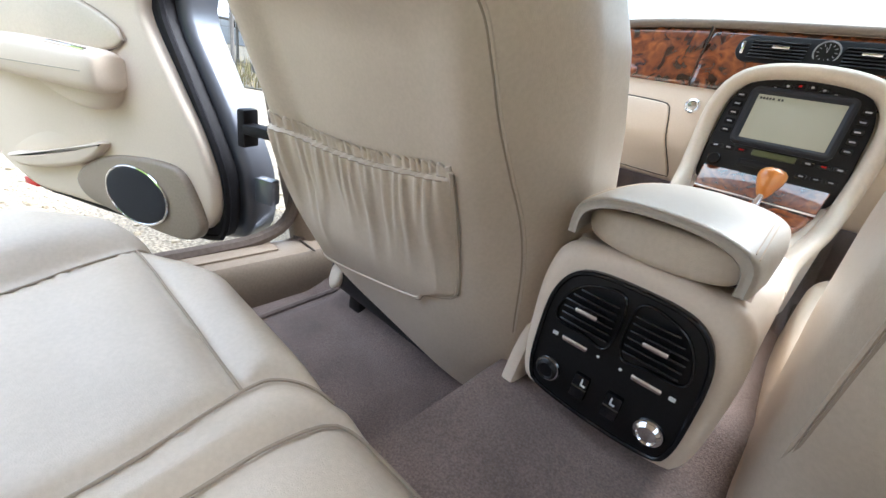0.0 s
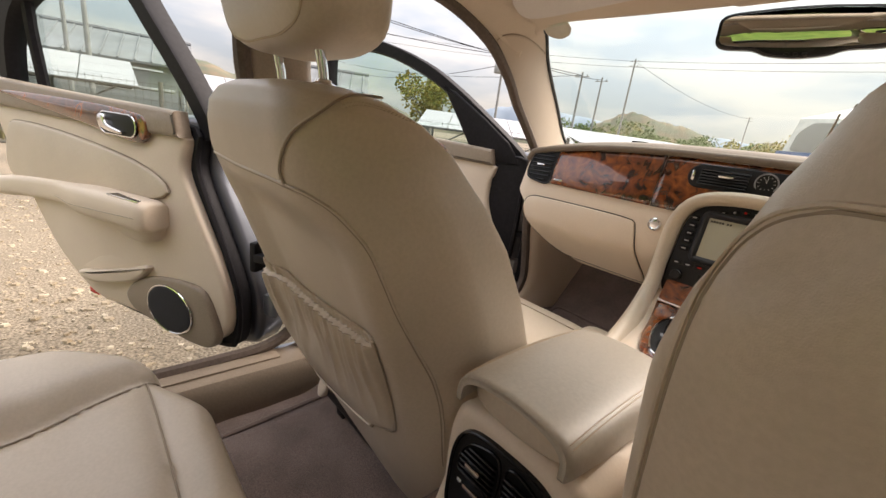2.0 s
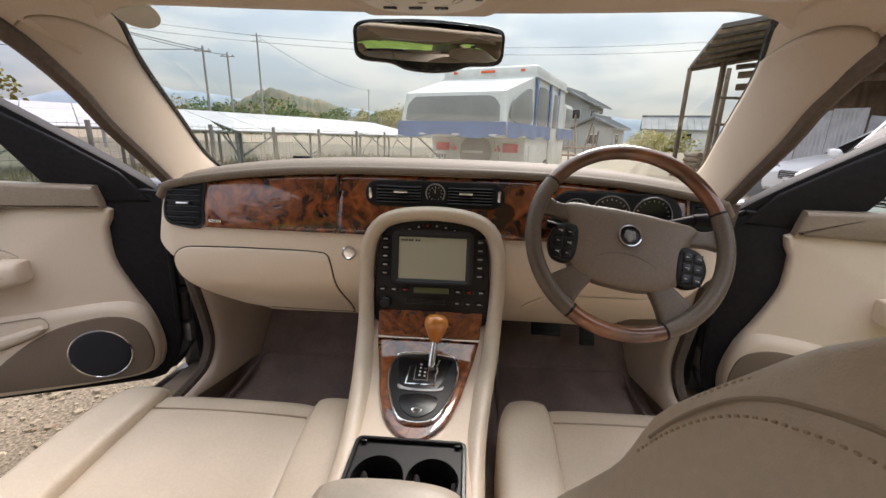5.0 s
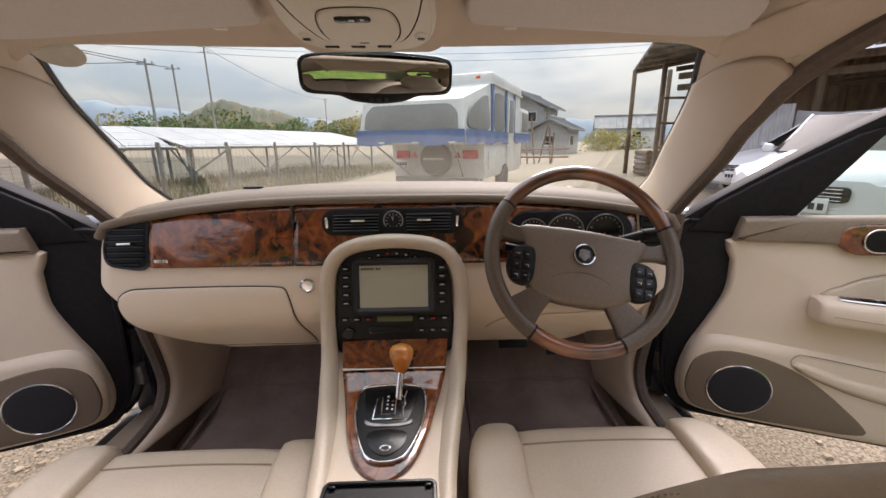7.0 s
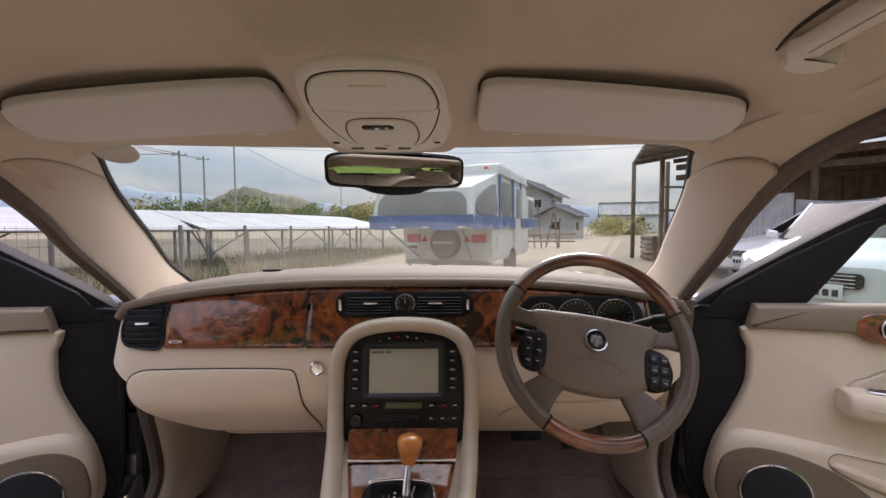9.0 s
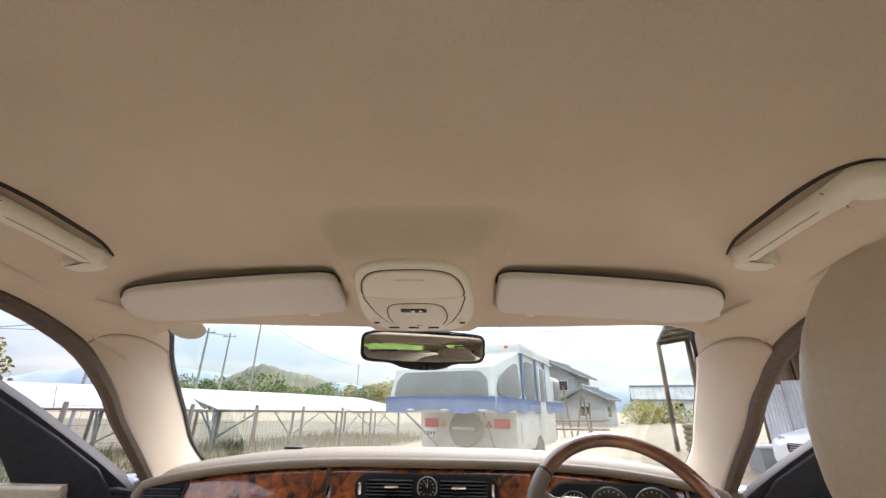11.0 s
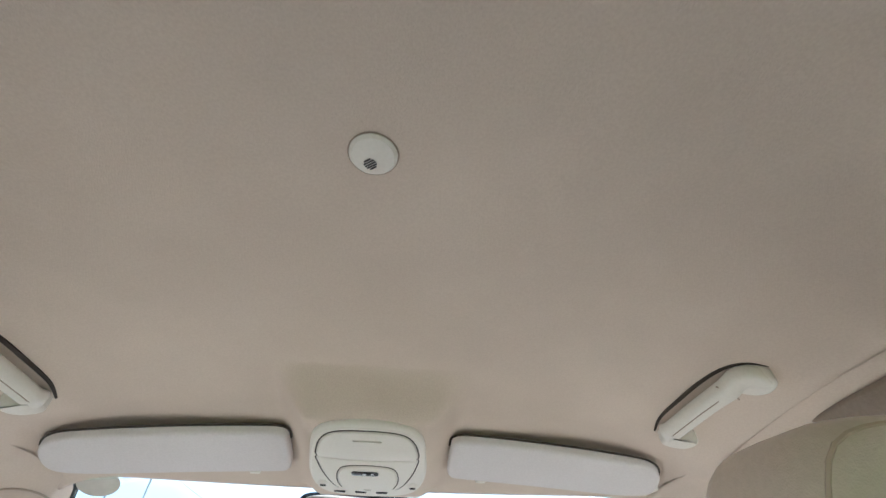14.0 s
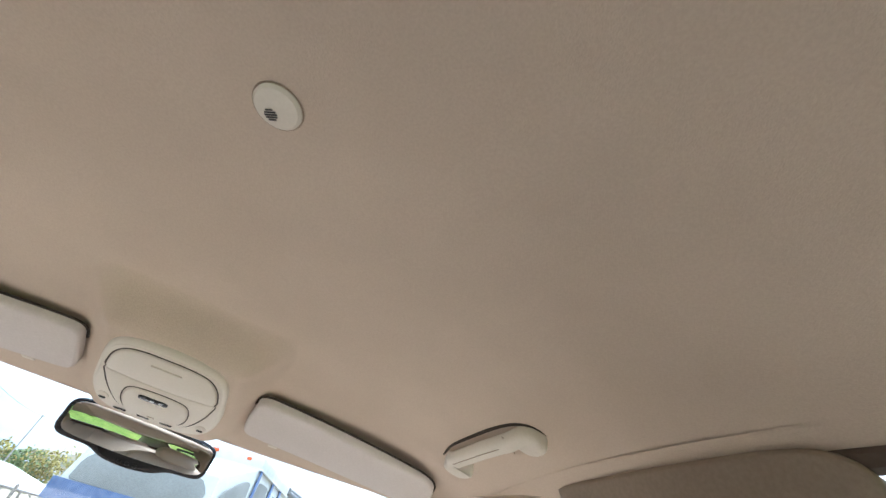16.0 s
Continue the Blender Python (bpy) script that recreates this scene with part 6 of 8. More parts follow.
# ---- doors ----
def car_door(m, s, panel, speaker, srx, srz, belt, arm, ven, handle, pock, frame_pts, hull, length, label, name="car_door", wedge=False):
    """A door that stands open. Local: u from the hinge, z up, w into the cabin; s mirrors it."""
    d = thing(name, label, "door", m=m, kind="structure")

    def put(u, z, w):
        return (-s * u, w, z)

    def skin_w(u, z):
        return 0.012 * math.sin(math.pi * min(1, max(0, (z - 0.33) / 0.55)))
    outer = smooth_loop(hull, 90)
    # steel door with its dark edge
    part("door_shell", plate(inset(outer, -0.012), 0.085, lambda u, z, w: put(u, z, w - 0.135 - 0.05 * max(0, 0.75 - z)), 0.02), PAINT, d, "silver painted door shell", local=True)
    part("edge_seal", plate(inset(outer, 0.010), 0.040, lambda u, z, w: put(u, z, w - 0.055), 0.012), SEAL, d, "black rubber door edge", local=True)
    part("seal_lip", tube([put(u, z, -0.018) for u, z in inset(outer, 0.012)], 0.008, closed=True, sides=6), SEAL, d, local=True)
    body = part("inner_panel", plate(panel, 0.030, lambda u, z, w: put(u, z, w - 0.018), 0.014, crown=0.012, steps=4), TRIM, d, "cream moulded inner panel", local=True)
    # taupe upper trim along the window
    (u0, z0), (u1, z1) = belt
    top = [(u0, z0 - 0.006), (u0 + 0.012, z0 + 0.055), (lerp(u0, u1, 0.5), lerp(z0, z1, 0.5) + 0.072), (u1, z1 + 0.095), (u1, z1 + 0.01), (lerp(u0, u1, 0.5), lerp(z0, z1, 0.5) - 0.004)]
    tl = [p for a, b in zip(top, top[1:] + top[:1]) for p in [(lerp(a[0], b[0], k / 8), lerp(a[1], b[1], k / 8)) for k in range(8)]]
    part("window_trim", plate(tl, 0.038, lambda u, z, w: put(u, z, w - 0.010), 0.010), LEATHER_UP, d, "taupe trim under the window", local=True)
    # veneer strip
    (a0, b0), (a1, b1) = ven
    vl = smooth_loop([(a0, b0), (a0 + 0.012, b0 + 0.030), (a0 + 0.07, b0 + 0.040), (lerp(a0, a1, 0.4), lerp(b0, b1, 0.4) + 0.036), (a1, b1 + 0.012), (lerp(a0, a1, 0.4), lerp(b0, b1, 0.4) - 0.022), (a0 + 0.07, b0 - 0.036), (a0 + 0.014, b0 - 0.028)], 80)
    strip = part("veneer_strip", plate(vl, 0.012, lambda u, z, w: put(u, z, w + 0.020), 0.006, crown=0.003), BURL, d, "lacquered walnut strip", local=True)
    hu, hz = handle
    hl = rrect(0.152, 0.054, 0.026, 6, hu, hz)
    hp = part("handle_recess", plate(hl, 0.006, lambda u, z, w: put(u, z, w + 0.0315), 0.002), BLACK, d, "black handle recess", local=True)
    part("handle_rim", tube([put(u, z, 0.037) for u, z in hl], 0.0021, closed=True, sides=6), CHROME, d, "chrome rim", local=True)
    lev = smooth_loop([(hu + 0.060, hz + 0.019), (hu + 0.066, hz + 0.002), (hu + 0.044, hz - 0.016), (hu - 0.014, hz - 0.023), (hu - 0.028, hz - 0.015), (hu + 0.028, hz - 0.002), (hu + 0.040, hz + 0.019)], 40)
    part("door_lever", plate(lev, 0.012, lambda u, z, w: put(u, z, w + 0.036), 0.004), CHROME, d, "chrome lever", local=True)
    # armrest
    (c0, e0), (c1, e1) = arm
    L = c1 - c0
    rings = []
    for a in [0, 0.004, 0.012, 0.025, 0.04] + list(np.linspace(0.06, 0.94, 30)) + [0.96, 0.98, 0.992, 1.0]:
        u = lerp(c0, c1, a)
        zc = lerp(e0, e1, a) - 0.030 + 0.012 * math.sin(math.pi * a)
        deep = 0.075 * (1 - 0.55 * ease((a - 0.35) / 0.3)) * (0.85 + 0.15 * math.sqrt(min(1, a / 0.03))) + 0.030 * ease((a - 0.8) / 0.2)
        hgt = (0.034 if wedge else 0.042) * (1 - 0.25 * ease((a - 0.3) / 0.3)) * (0.75 + 0.25 * math.sqrt(min(1, min(a, 1 - a) / 0.03)))
        rings.append([put(u, zc + hgt * math.copysign(abs(math.sin(t)) ** 0.6, math.sin(t)), 0.012 + deep * (0.5 + 0.5 * math.copysign(abs(math.cos(t)) ** 0.6, math.cos(t)))) for t in np.linspace(0, 2 * math.pi, 25)[:-1]])
    ar = part("armrest", loft(rings), TRIM, d, "padded cream armrest", local=True)
    part("armrest_crease", tube([put(lerp(c0, c1, a), lerp(e0, e1, a) - 0.030, 0.0145 + 0.075 * (1 - 0.55 * ease((a - 0.35) / 0.3))) for a in np.linspace(0.03, 0.6, 20)], 0.0008, sides=5), SEAM, d, local=True)
    if wedge:
        def arm_top(u, lift):
            a = (u - c0) / L
            return lerp(e0, e1, a) - 0.030 + 0.012 * math.sin(math.pi * a) + 0.034 * (1 - 0.25 * ease((a - 0.3) / 0.3)) + lift
        sp = smooth_loop([(c0 + 0.040, 0.054), (c0 + 0.052, 0.070), (c0 + 0.20, 0.071), (c0 + 0.30, 0.058), (c0 + 0.38, 0.044), (c0 + 0.38, 0.032), (c0 + 0.20, 0.040), (c0 + 0.055, 0.044)], 60)
        part("switch_plate", plate(sp, 0.004, lambda u, v, w: put(u, arm_top(u, w - 0.001), v), 0.001), SATIN, d, "black window switch plate", local=True)
        part("switch_plate_rim", tube([put(u, arm_top(u, 0.002), v) for u, v in sp], 0.0024, closed=True, sides=6), CHROME, d, "chrome rim", local=True)
        for k in range(4):
            part("window_switch", box((0.026, 0.014, 0.006), pose(*put(c0 + 0.095 + 0.034 * k, arm_top(c0 + 0.095 + 0.034 * k, 0.004), 0.058)), 0.002), BLACK, d, local=True)
    else:
        part("switch_plate", box((0.12, 0.032, 0.006), pose(-s * (c0 + 0.085), 0.058, e0 + 0.008), 0.003), SATIN, d, "dark window switch plate", local=True)
        part("switch_plate_rim", box((0.126, 0.004, 0.006), pose(-s * (c0 + 0.085), 0.076, e0 + 0.0085), 0.002), CHROME, d, local=True)
        # pull bowl below the armrest
        bw = smooth_loop([(c0 + 0.02, e0 - 0.055), (c0 + 0.03, e0 - 0.10), (c0 + 0.10, e0 - 0.115), (c0 + 0.20, e0 - 0.09), (c0 + 0.28, e0 - 0.05), (c0 + 0.15, e0 - 0.045)], 40)
        part("pull_bowl", pillow(bw, 0.040, 0.01, lambda u, z, w: put(u, z, w + 0.016), 0.5, 6), TRIM, d, local=True)
    # raised arm panel above the armrest with its piping line
    ap = smooth_loop([(c0 + 0.01, e0 + 0.02), (c0 + 0.07, e0 + 0.085), (lerp(c0, c1, 0.45), e0 + 0.125), (lerp(c0, c1, 0.85), e0 + 0.14), (c1 - 0.02, e0 + 0.11), (c1 - 0.01, e1 + 0.0), (lerp(c0, c1, 0.5), lerp(e0, e1, 0.5) - 0.02)], 70)
    if wedge:
        ap = smooth_loop([(c0 + 0.040, e0 - 0.008), (c0 + 0.062, e0 + 0.026), (c0 + 0.13, e0 + 0.058), (lerp(c0, c1, 0.45), e0 + 0.095), (lerp(c0, c1, 0.85), e0 + 0.13), (c1 - 0.02, e0 + 0.10), (c1 - 0.01, e1 + 0.0), (lerp(c0, c1, 0.5), lerp(e0, e1, 0.5) - 0.02)], 70)
    part("arm_panel", plate(ap, 0.008, lambda u, z, w: put(u, z, w + 0.018), 0.006, crown=0.006), LEATHER, d, "leather insert", local=True)
    part("arm_panel_gap", tube([put(u, z, 0.0195) for u, z in inset(ap, -0.002)], 0.0014, closed=True, sides=5), SEAM, d, local=True)
    # map pocket
    (p0, q0), (p1, q1) = pock
    front = 0.0
    if wedge:
        # the lower part of the panel swells out and carries pocket and speaker
        front = 0.008
        ml = smooth_loop([(0.026, 0.47), (0.038, 0.540), (0.070, 0.588), (0.14, 0.598), (0.28, 0.588), (0.50, 0.573), (0.80, 0.555), (1.0, 0.54), (1.04, 0.42), (0.97, 0.352), (0.80, 0.338), (0.45, 0.342), (0.20, 0.350), (0.08, 0.362), (0.038, 0.39)], 110)
        part("lower_moulding", plate(ml, 0.034, lambda u, z, w: put(u, z, w + 0.004), 0.028, steps=6), TRIM, d, "cream moulding swelling out of the panel", local=True)
        lip = smooth_loop([(p0 + 0.004, q0 - 0.012), (p0 + 0.016, q0 - 0.040), (lerp(p0, p1, 0.3), lerp(q0, q1, 0.3) - 0.068), (lerp(p0, p1, 0.7), lerp(q0, q1, 0.7) - 0.078), (p1, q1 - 0.075), (p1 + 0.02, q1 - 0.034), (lerp(p0, p1, 0.6), lerp(q0, q1, 0.6) - 0.038), (lerp(p0, p1, 0.25), lerp(q0, q1, 0.25) - 0.030)], 70)
        part("pocket_lip", plate(lip, 0.016, lambda u, z, w: put(u, z, w + 0.034), 0.011, steps=4), TRIM, d, "raised lip of the door pocket", local=True)
        rim = smooth_loop([(p0 - 0.004, q0 + 0.002), (p0 + 0.004, q0 - 0.034), (lerp(p0, p1, 0.3), lerp(q0, q1, 0.3) - 0.073), (lerp(p0, p1, 0.7), lerp(q0, q1, 0.7) - 0.083), (p1 + 0.02, q1 - 0.080), (p1 + 0.03, q1 - 0.02), (p1, q1 + 0.006), (lerp(p0, p1, 0.5), lerp(q0, q1, 0.5) + 0.008), (p0 + 0.03, q0 + 0.008)], 80)
        part("pocket_joint", tube([put(u, z, 0.0378) for u, z in rim], 0.0014, closed=True, sides=5), SEAM, d, local=True)
    else:
        pl = smooth_loop([(p0, q0), (p0 + 0.005, q0 - 0.022), (lerp(p0, p1, 0.25), lerp(q0, q1, 0.25) - 0.046), (lerp(p0, p1, 0.7), lerp(q0, q1, 0.7) - 0.044), (p1 - 0.02, q1 - 0.022), (p1, q1), (lerp(p0, p1, 0.7), lerp(q0, q1, 0.7) - 0.004), (lerp(p0, p1, 0.3), lerp(q0, q1, 0.3) - 0.004)], 64)
        part("map_pocket", plate(pl, 0.030, lambda u, z, w: put(u, z, w + 0.010), 0.010), TRIM, d, "moulded door pocket", local=True)
        sl = smooth_loop([(p0 + 0.01, q0 + 0.002), (lerp(p0, p1, 0.4), lerp(q0, q1, 0.4) + 0.036), (lerp(p0, p1, 0.75), lerp(q0, q1, 0.75) + 0.034), (p1, q1 + 0.004), (lerp(p0, p1, 0.5), lerp(q0, q1, 0.5) - 0.004)], 40)
        part("pocket_mouth", plate(sl, 0.004, lambda u, z, w: put(u, z, w + 0.017), 0.001), TRIM, d, local=True)
    # speaker pod
    su, sz = speaker
    po = smooth_loop([(su + srx * a, sz + srz * b) for a, b in ((2.25, -0.10), (1.75, 0.62), (0.75, 1.18), (-0.58, 1.42), (-1.40, 1.30), (-1.82, 0.54), (-2.05, -0.50), (-1.65, -1.10), (-0.70, -1.22), (0.80, -1.00), (1.90, -0.75))], 72)
    if wedge:
        po = smooth_loop([(su + srx * a, sz + srz * b) for a, b in ((-1.70, 0.35), (-1.42, 1.20), (-0.58, 1.58), (0.73, 1.42), (1.85, 0.92), (3.0, 0.02), (3.95, -0.98), (3.6, -1.22), (2.6, -1.25), (0.18, -1.22), (-1.2, -1.05), (-1.65, -0.5))], 80)
    pod = part("speaker_pod", plate(po, 0.020 + front, lambda u, z, w: put(u, z, w + 0.012 if wedge else w + 0.010), 0.004 if wedge else 0.010), POD_SKIN if wedge else LEATHER_UP, d, "taupe speaker surround", local=True)
    part("speaker_grille", pillow(ellipse(srx, srz, 48, su, sz), 0.008, 0.008, lambda u, z, w: put(u, z, w + 0.030 + front), 0.4, 6), GRILLE, d, "round black speaker grille", local=True)
    part("speaker_ring", tube([put(u, z, 0.033 + front) for u, z in ellipse(srx * 1.02, srz * 1.02, 48, su, sz)], 0.003, closed=True, sides=8), CHROME, d, "thin chrome ring", local=True)
    # window frame and glass
    fp = smooth_loop(frame_pts, 60, closed=False)
    lean = lambda z: -0.055 + 0.15 * max(0, z - 0.90)
    rings = []
    for i, (u, z) in enumerate(fp):
        a, b = fp[max(0, i - 1)], fp[min(len(fp) - 1, i + 1)]
        tx, tz = b[0] - a[0], b[1] - a[1]
        q = math.hypot(tx, tz)
        nx, nz = -tz / q, tx / q
        ring = []
        for cu, cw in ((-0.004, 0.022), (0.0, 0.030), (0.040, 0.030), (0.047, 0.018), (0.047, -0.02), (-0.004, -0.02)):
            uu, zz = u - nx * cu, z - nz * cu
            ring.append(put(uu, zz, lean(zz) + cw))
        rings.append(ring)
    part("window_frame", loft(rings), SEAL, d, "black window frame", local=True, angle=50)
    bottom = [(fp[-1][0], belt[1][1] + 0.06), (fp[0][0] + 0.05, belt[0][1] + 0.04)]
    gl_loop = [(u, z) for u, z in fp] + bottom
    pane = part("window_glass", plate(gl_loop, 0.004, lambda u, z, w: put(u, z, lean(z) + w - 0.004), 0.0005), SIDE_GLASS, d, "clear side window glass", local=True)
    pane.visible_shadow = False
    # hinge and check strap
    part("check_strap", box((0.09, 0.035, 0.022), pose(-s * -0.035, -0.045, 0.60), 0.004), SEAL, d, "black door check strap", local=True)
    part("strap_housing", box((0.020, 0.045, 0.080), pose(-s * 0.012, -0.050, 0.60), 0.006), SEAL, d, local=True)
    for hz_ in (0.46, 0.74):
        part("hinge", box((0.05, 0.03, 0.06), pose(-s * -0.015, -0.075, hz_), 0.006), PAINT, d, "steel hinge", local=True)
    part("reflector", box((0.05, 0.030, 0.020), pose(-s * (length - 0.31), -0.020, 0.326), 0.004), RED, d, "small red reflector", local=True)
    return d, put


front_panel = smooth_loop([(0.116, 0.868), (0.110, 0.80), (0.108, 0.715), (0.075, 0.625), (0.040, 0.545), (0.022, 0.45), (0.035, 0.385), (0.075, 0.358), (0.20, 0.345), (0.45, 0.335), (0.80, 0.33), (0.98, 0.345), (1.05, 0.42), (1.08, 0.60), (1.085, 0.78), (1.08, 0.90), (0.80, 0.885), (0.45, 0.872)], 110)
front_frame = [(-0.03, 0.89), (0.06, 0.965), (0.17, 1.045), (0.30, 1.135), (0.45, 1.220), (0.65, 1.290), (0.85, 1.320), (0.99, 1.312), (1.03, 1.24), (1.05, 1.07), (1.06, 0.93)]
fkw = dict(speaker=(0.165, 0.452), srx=0.074, srz=0.070, belt=((0.103, 0.868), (1.085, 0.885)), arm=((0.285, 0.738), (0.98, 0.682)), ven=((0.312, 0.882), (1.045, 0.915)),
           handle=(0.430, 0.883), pock=((0.278, 0.566), (0.76, 0.518)), frame_pts=front_frame, hull=[(-0.030, 0.905), (-0.034, 0.75), (-0.030, 0.55), (-0.018, 0.42), (0.03, 0.335), (0.10, 0.318), (0.45, 0.312), (0.80, 0.308), (1.0, 0.318), (1.085, 0.40), (1.11, 0.60), (1.115, 0.78), (1.11, 0.915), (0.80, 0.905), (0.45, 0.90), (0.15, 0.905)], length=1.08, wedge=True)


def mirror_sail(d, put):
    tri = [(0.00, 0.875), (0.115, 0.875), (0.235, 0.930), (0.37, 1.145), (0.31, 1.125), (0.17, 1.035), (0.06, 0.955)]
    part("mirror_sail", plate([p for a, b in zip(tri, tri[1:] + tri[:1]) for p in [(lerp(a[0], b[0], k / 5), lerp(a[1], b[1], k / 5)) for k in range(5)]], 0.03, lambda u, z, w: put(u, z, w - 0.040 + 0.12 * max(0, z - 0.9)), 0.006), SEAL, d, "black triangular mirror cover", local=True)


def hinge_pose(hx, hy, ux, uy, s):
    """Local x runs against s times the door's way, local y to its inner side."""
    q = math.hypot(ux, uy)
    ux, uy = ux / q, uy / q
    wx, wy = (-uy, ux) if s > 0 else (uy, -ux)
    if wy > 0:
        wx, wy = -wx, -wy
    return Matrix(((-s * ux, wx, 0, hx), (-s * uy, wy, 0, hy), (0, 0, 1, 0), (0, 0, 0, 1)))


dl, pl_ = car_door(hinge_pose(-0.80, 1.30, -0.94, -0.342, -1), -1, front_panel, label="open front passenger door with cream trim and walnut strip", name="door_1", **fkw)
mirror_sail(dl, pl_)
dr, pr_ = car_door(hinge_pose(0.778, 1.30, 0.94, -0.342, 1), 1, front_panel, label="open driver's door with cream trim and walnut strip", name="door_2", **fkw)
mirror_sail(dr, pr_)
rear_panel = smooth_loop([(0.205, 0.885), (0.205, 0.79), (0.150, 0.68), (0.085, 0.56), (0.055, 0.47), (0.062, 0.39), (0.11, 0.350), (0.25, 0.335), (0.50, 0.330), (0.65, 0.335), (0.80, 0.42), (0.90, 0.525), (1.02, 0.70), (1.09, 0.82), (1.08, 0.87), (0.80, 0.885), (0.45, 0.885)], 110)
rear_frame = [(0.13, 0.89), (0.19, 1.0), (0.28, 1.13), (0.36, 1.225), (0.50, 1.26), (0.70, 1.255), (0.90, 1.20), (1.03, 1.09), (1.10, 0.96)]
rkw = dict(speaker=(0.254, 0.405), srx=0.088, srz=0.066, belt=((0.190, 0.878), (1.10, 0.862)), arm=((0.255, 0.695), (1.02, 0.655)), ven=((0.298, 0.878), (1.00, 0.905)), handle=(0.405, 0.880), pock=((0.335, 0.512), (0.67, 0.415)), frame_pts=rear_frame, hull=[(0.180, 0.905), (0.174, 0.80), (0.120, 0.68), (0.064, 0.56), (0.035, 0.47), (0.042, 0.36), (0.09, 0.318), (0.30, 0.305), (0.55, 0.305), (0.68, 0.315), (0.82, 0.40), (0.93, 0.51), (1.05, 0.69), (1.12, 0.82), (1.11, 0.89), (0.80, 0.905), (0.45, 0.905)], length=1.0)
rd, rp_ = car_door(hinge_pose(-0.80, 0.30, -0.906, -0.423, -1), -1, rear_panel, label="open rear passenger door with cream trim and walnut strip", name="door_3", **rkw)
car_door(hinge_pose(0.815, 0.30, 0.03, -1.0, 1), 1, rear_panel, label="closed rear door with cream trim and walnut strip", name="door_4", **rkw)
part("window_divider", tube([rp_(0.85, 1.215, -0.005), rp_(0.885, 1.10, -0.022), rp_(0.915, 0.93, -0.048)], 0.016, sides=8), SEAL, rd, "black window divider", local=True)

# ---- the outside of the car: bonnet, wings, boot and wheels ----
shell = thing("bodywork", "silver painted outer body of the saloon on its wheels", "bodywork", (0, 0.6, 0.0), kind="structure")


def bonnet_z(x, y):
    return 0.925 - 0.105 * ((y - 1.80) / 1.1) ** 1.3 - 0.05 * (x / 0.78) ** 4 + 0.010 * math.cos(x * 9)


thick(part("bonnet", grid(lambda u, v: (lerp(-0.78, 0.78, u), lerp(1.80, 2.93, v) - 0.10 * (2 * u - 1) ** 2 * v, bonnet_z(lerp(-0.78, 0.78, u), lerp(1.80, 2.93, v))), 30, 24), PAINT, shell, "silver painted bonnet"), 0.012)
nose = [(-0.80 + 1.60 * k / 24) for k in range(25)]
part("front_bumper", loft([[(x, 2.96 - 0.14 * (x / 0.80) ** 2 - dy, z) for dy, z in ((0.16, 0.20), (0.02, 0.26), (-0.04, 0.40), (-0.02, 0.55), (0.03, 0.68), (0.06, 0.80), (0.20, 0.78), (0.24, 0.30))] for x in nose]), PAINT, shell, "silver front bumper", angle=50)
for q in (-1, 1):
    rings = []
    for k in range(26):
        y = lerp(1.50, 2.86, k / 25)
        low = 0.24 + 0.46 * math.sqrt(max(0.0, 1 - ((y - 2.20) / 0.38) ** 2))
        rings.append([(q * 0.79, y, bonnet_z(0.78, max(1.8, y)) - 0.004), (q * 0.86, y, bonnet_z(0.78, max(1.8, y)) - 0.07), (q * 0.895, y, lerp(low, 0.80, 0.5)), (q * 0.89, y, low), (q * 0.80, y, low)])
    part("wing", loft(rings), PAINT, shell, "silver front wing", angle=45)
    rings = []
    for k in range(26):
        y = lerp(-0.95, -2.05, k / 25)
        low = 0.26 + 0.44 * math.sqrt(max(0.0, 1 - ((y + 1.05) / 0.38) ** 2))
        rings.append([(q * 0.70, y, 0.93), (q * 0.84, y, 0.86), (q * 0.89, y, lerp(low, 0.82, 0.5)), (q * 0.885, y, low), (q * 0.74, y, low)])
    part("rear_wing", loft(rings), PAINT, shell, "silver rear wing", angle=45)
    for y in (2.20, -1.05):
        wm3 = pose(q * 0.80, y, 0.32, 0, 90, 0)
        ty = part("wheel", lathe([(0.22, -0.10), (0.31, -0.10), (0.325, -0.06), (0.325, 0.06), (0.31, 0.10), (0.22, 0.10)], wm3, 32), SEAL, shell, "black tyre")
        part("rim", lathe([(0.22, -0.09), (0.22, 0.09), (0.06, 0.075), (0.01, 0.075)], wm3 if q > 0 else wm3 @ pose(0, 0, 0, 180), 24), STEELY, ty, "alloy rim")
thick(part("boot_lid", grid(lambda u, v: (lerp(-0.72, 0.72, u), lerp(-1.72, -2.10, v), 0.945 - 0.03 * v - 0.02 * (2 * u - 1) ** 4), 16, 8), PAINT, shell, "silver boot lid"), 0.012)
part("rear_bumper", loft([[(x, -2.10 + 0.12 * (x / 0.84) ** 2 + dy, z) for dy, z in ((0.16, 0.22), (0.02, 0.28), (-0.06, 0.42), (-0.04, 0.60), (0.0, 0.90), (0.12, 0.92), (0.22, 0.30))] for x in [(-0.84 + 1.68 * k / 20) for k in range(21)]]), PAINT, shell, "silver rear bumper", angle=50)

# ---- outside ----
GRAVEL = material("gravel_ground", (0.105, 0.084, 0.058), 0.95, second=(0.300, 0.245, 0.175), scale=95, mix=(0.36, 0.62), detail=8, bump=1.0, bump_scale=130, big=0.20, big_scale=1.1, grain="NOISE")


def land(u, v):
    a = u * 2 * math.pi
    r = 0.3 + 900 * v ** 4
    x, y = r * math.cos(a), r * math.sin(a)
    z = 0.012 * noise.noise(Vector((x * 1.3, y * 1.3, 0))) if r < 40 else 0
    return (x, y, z)


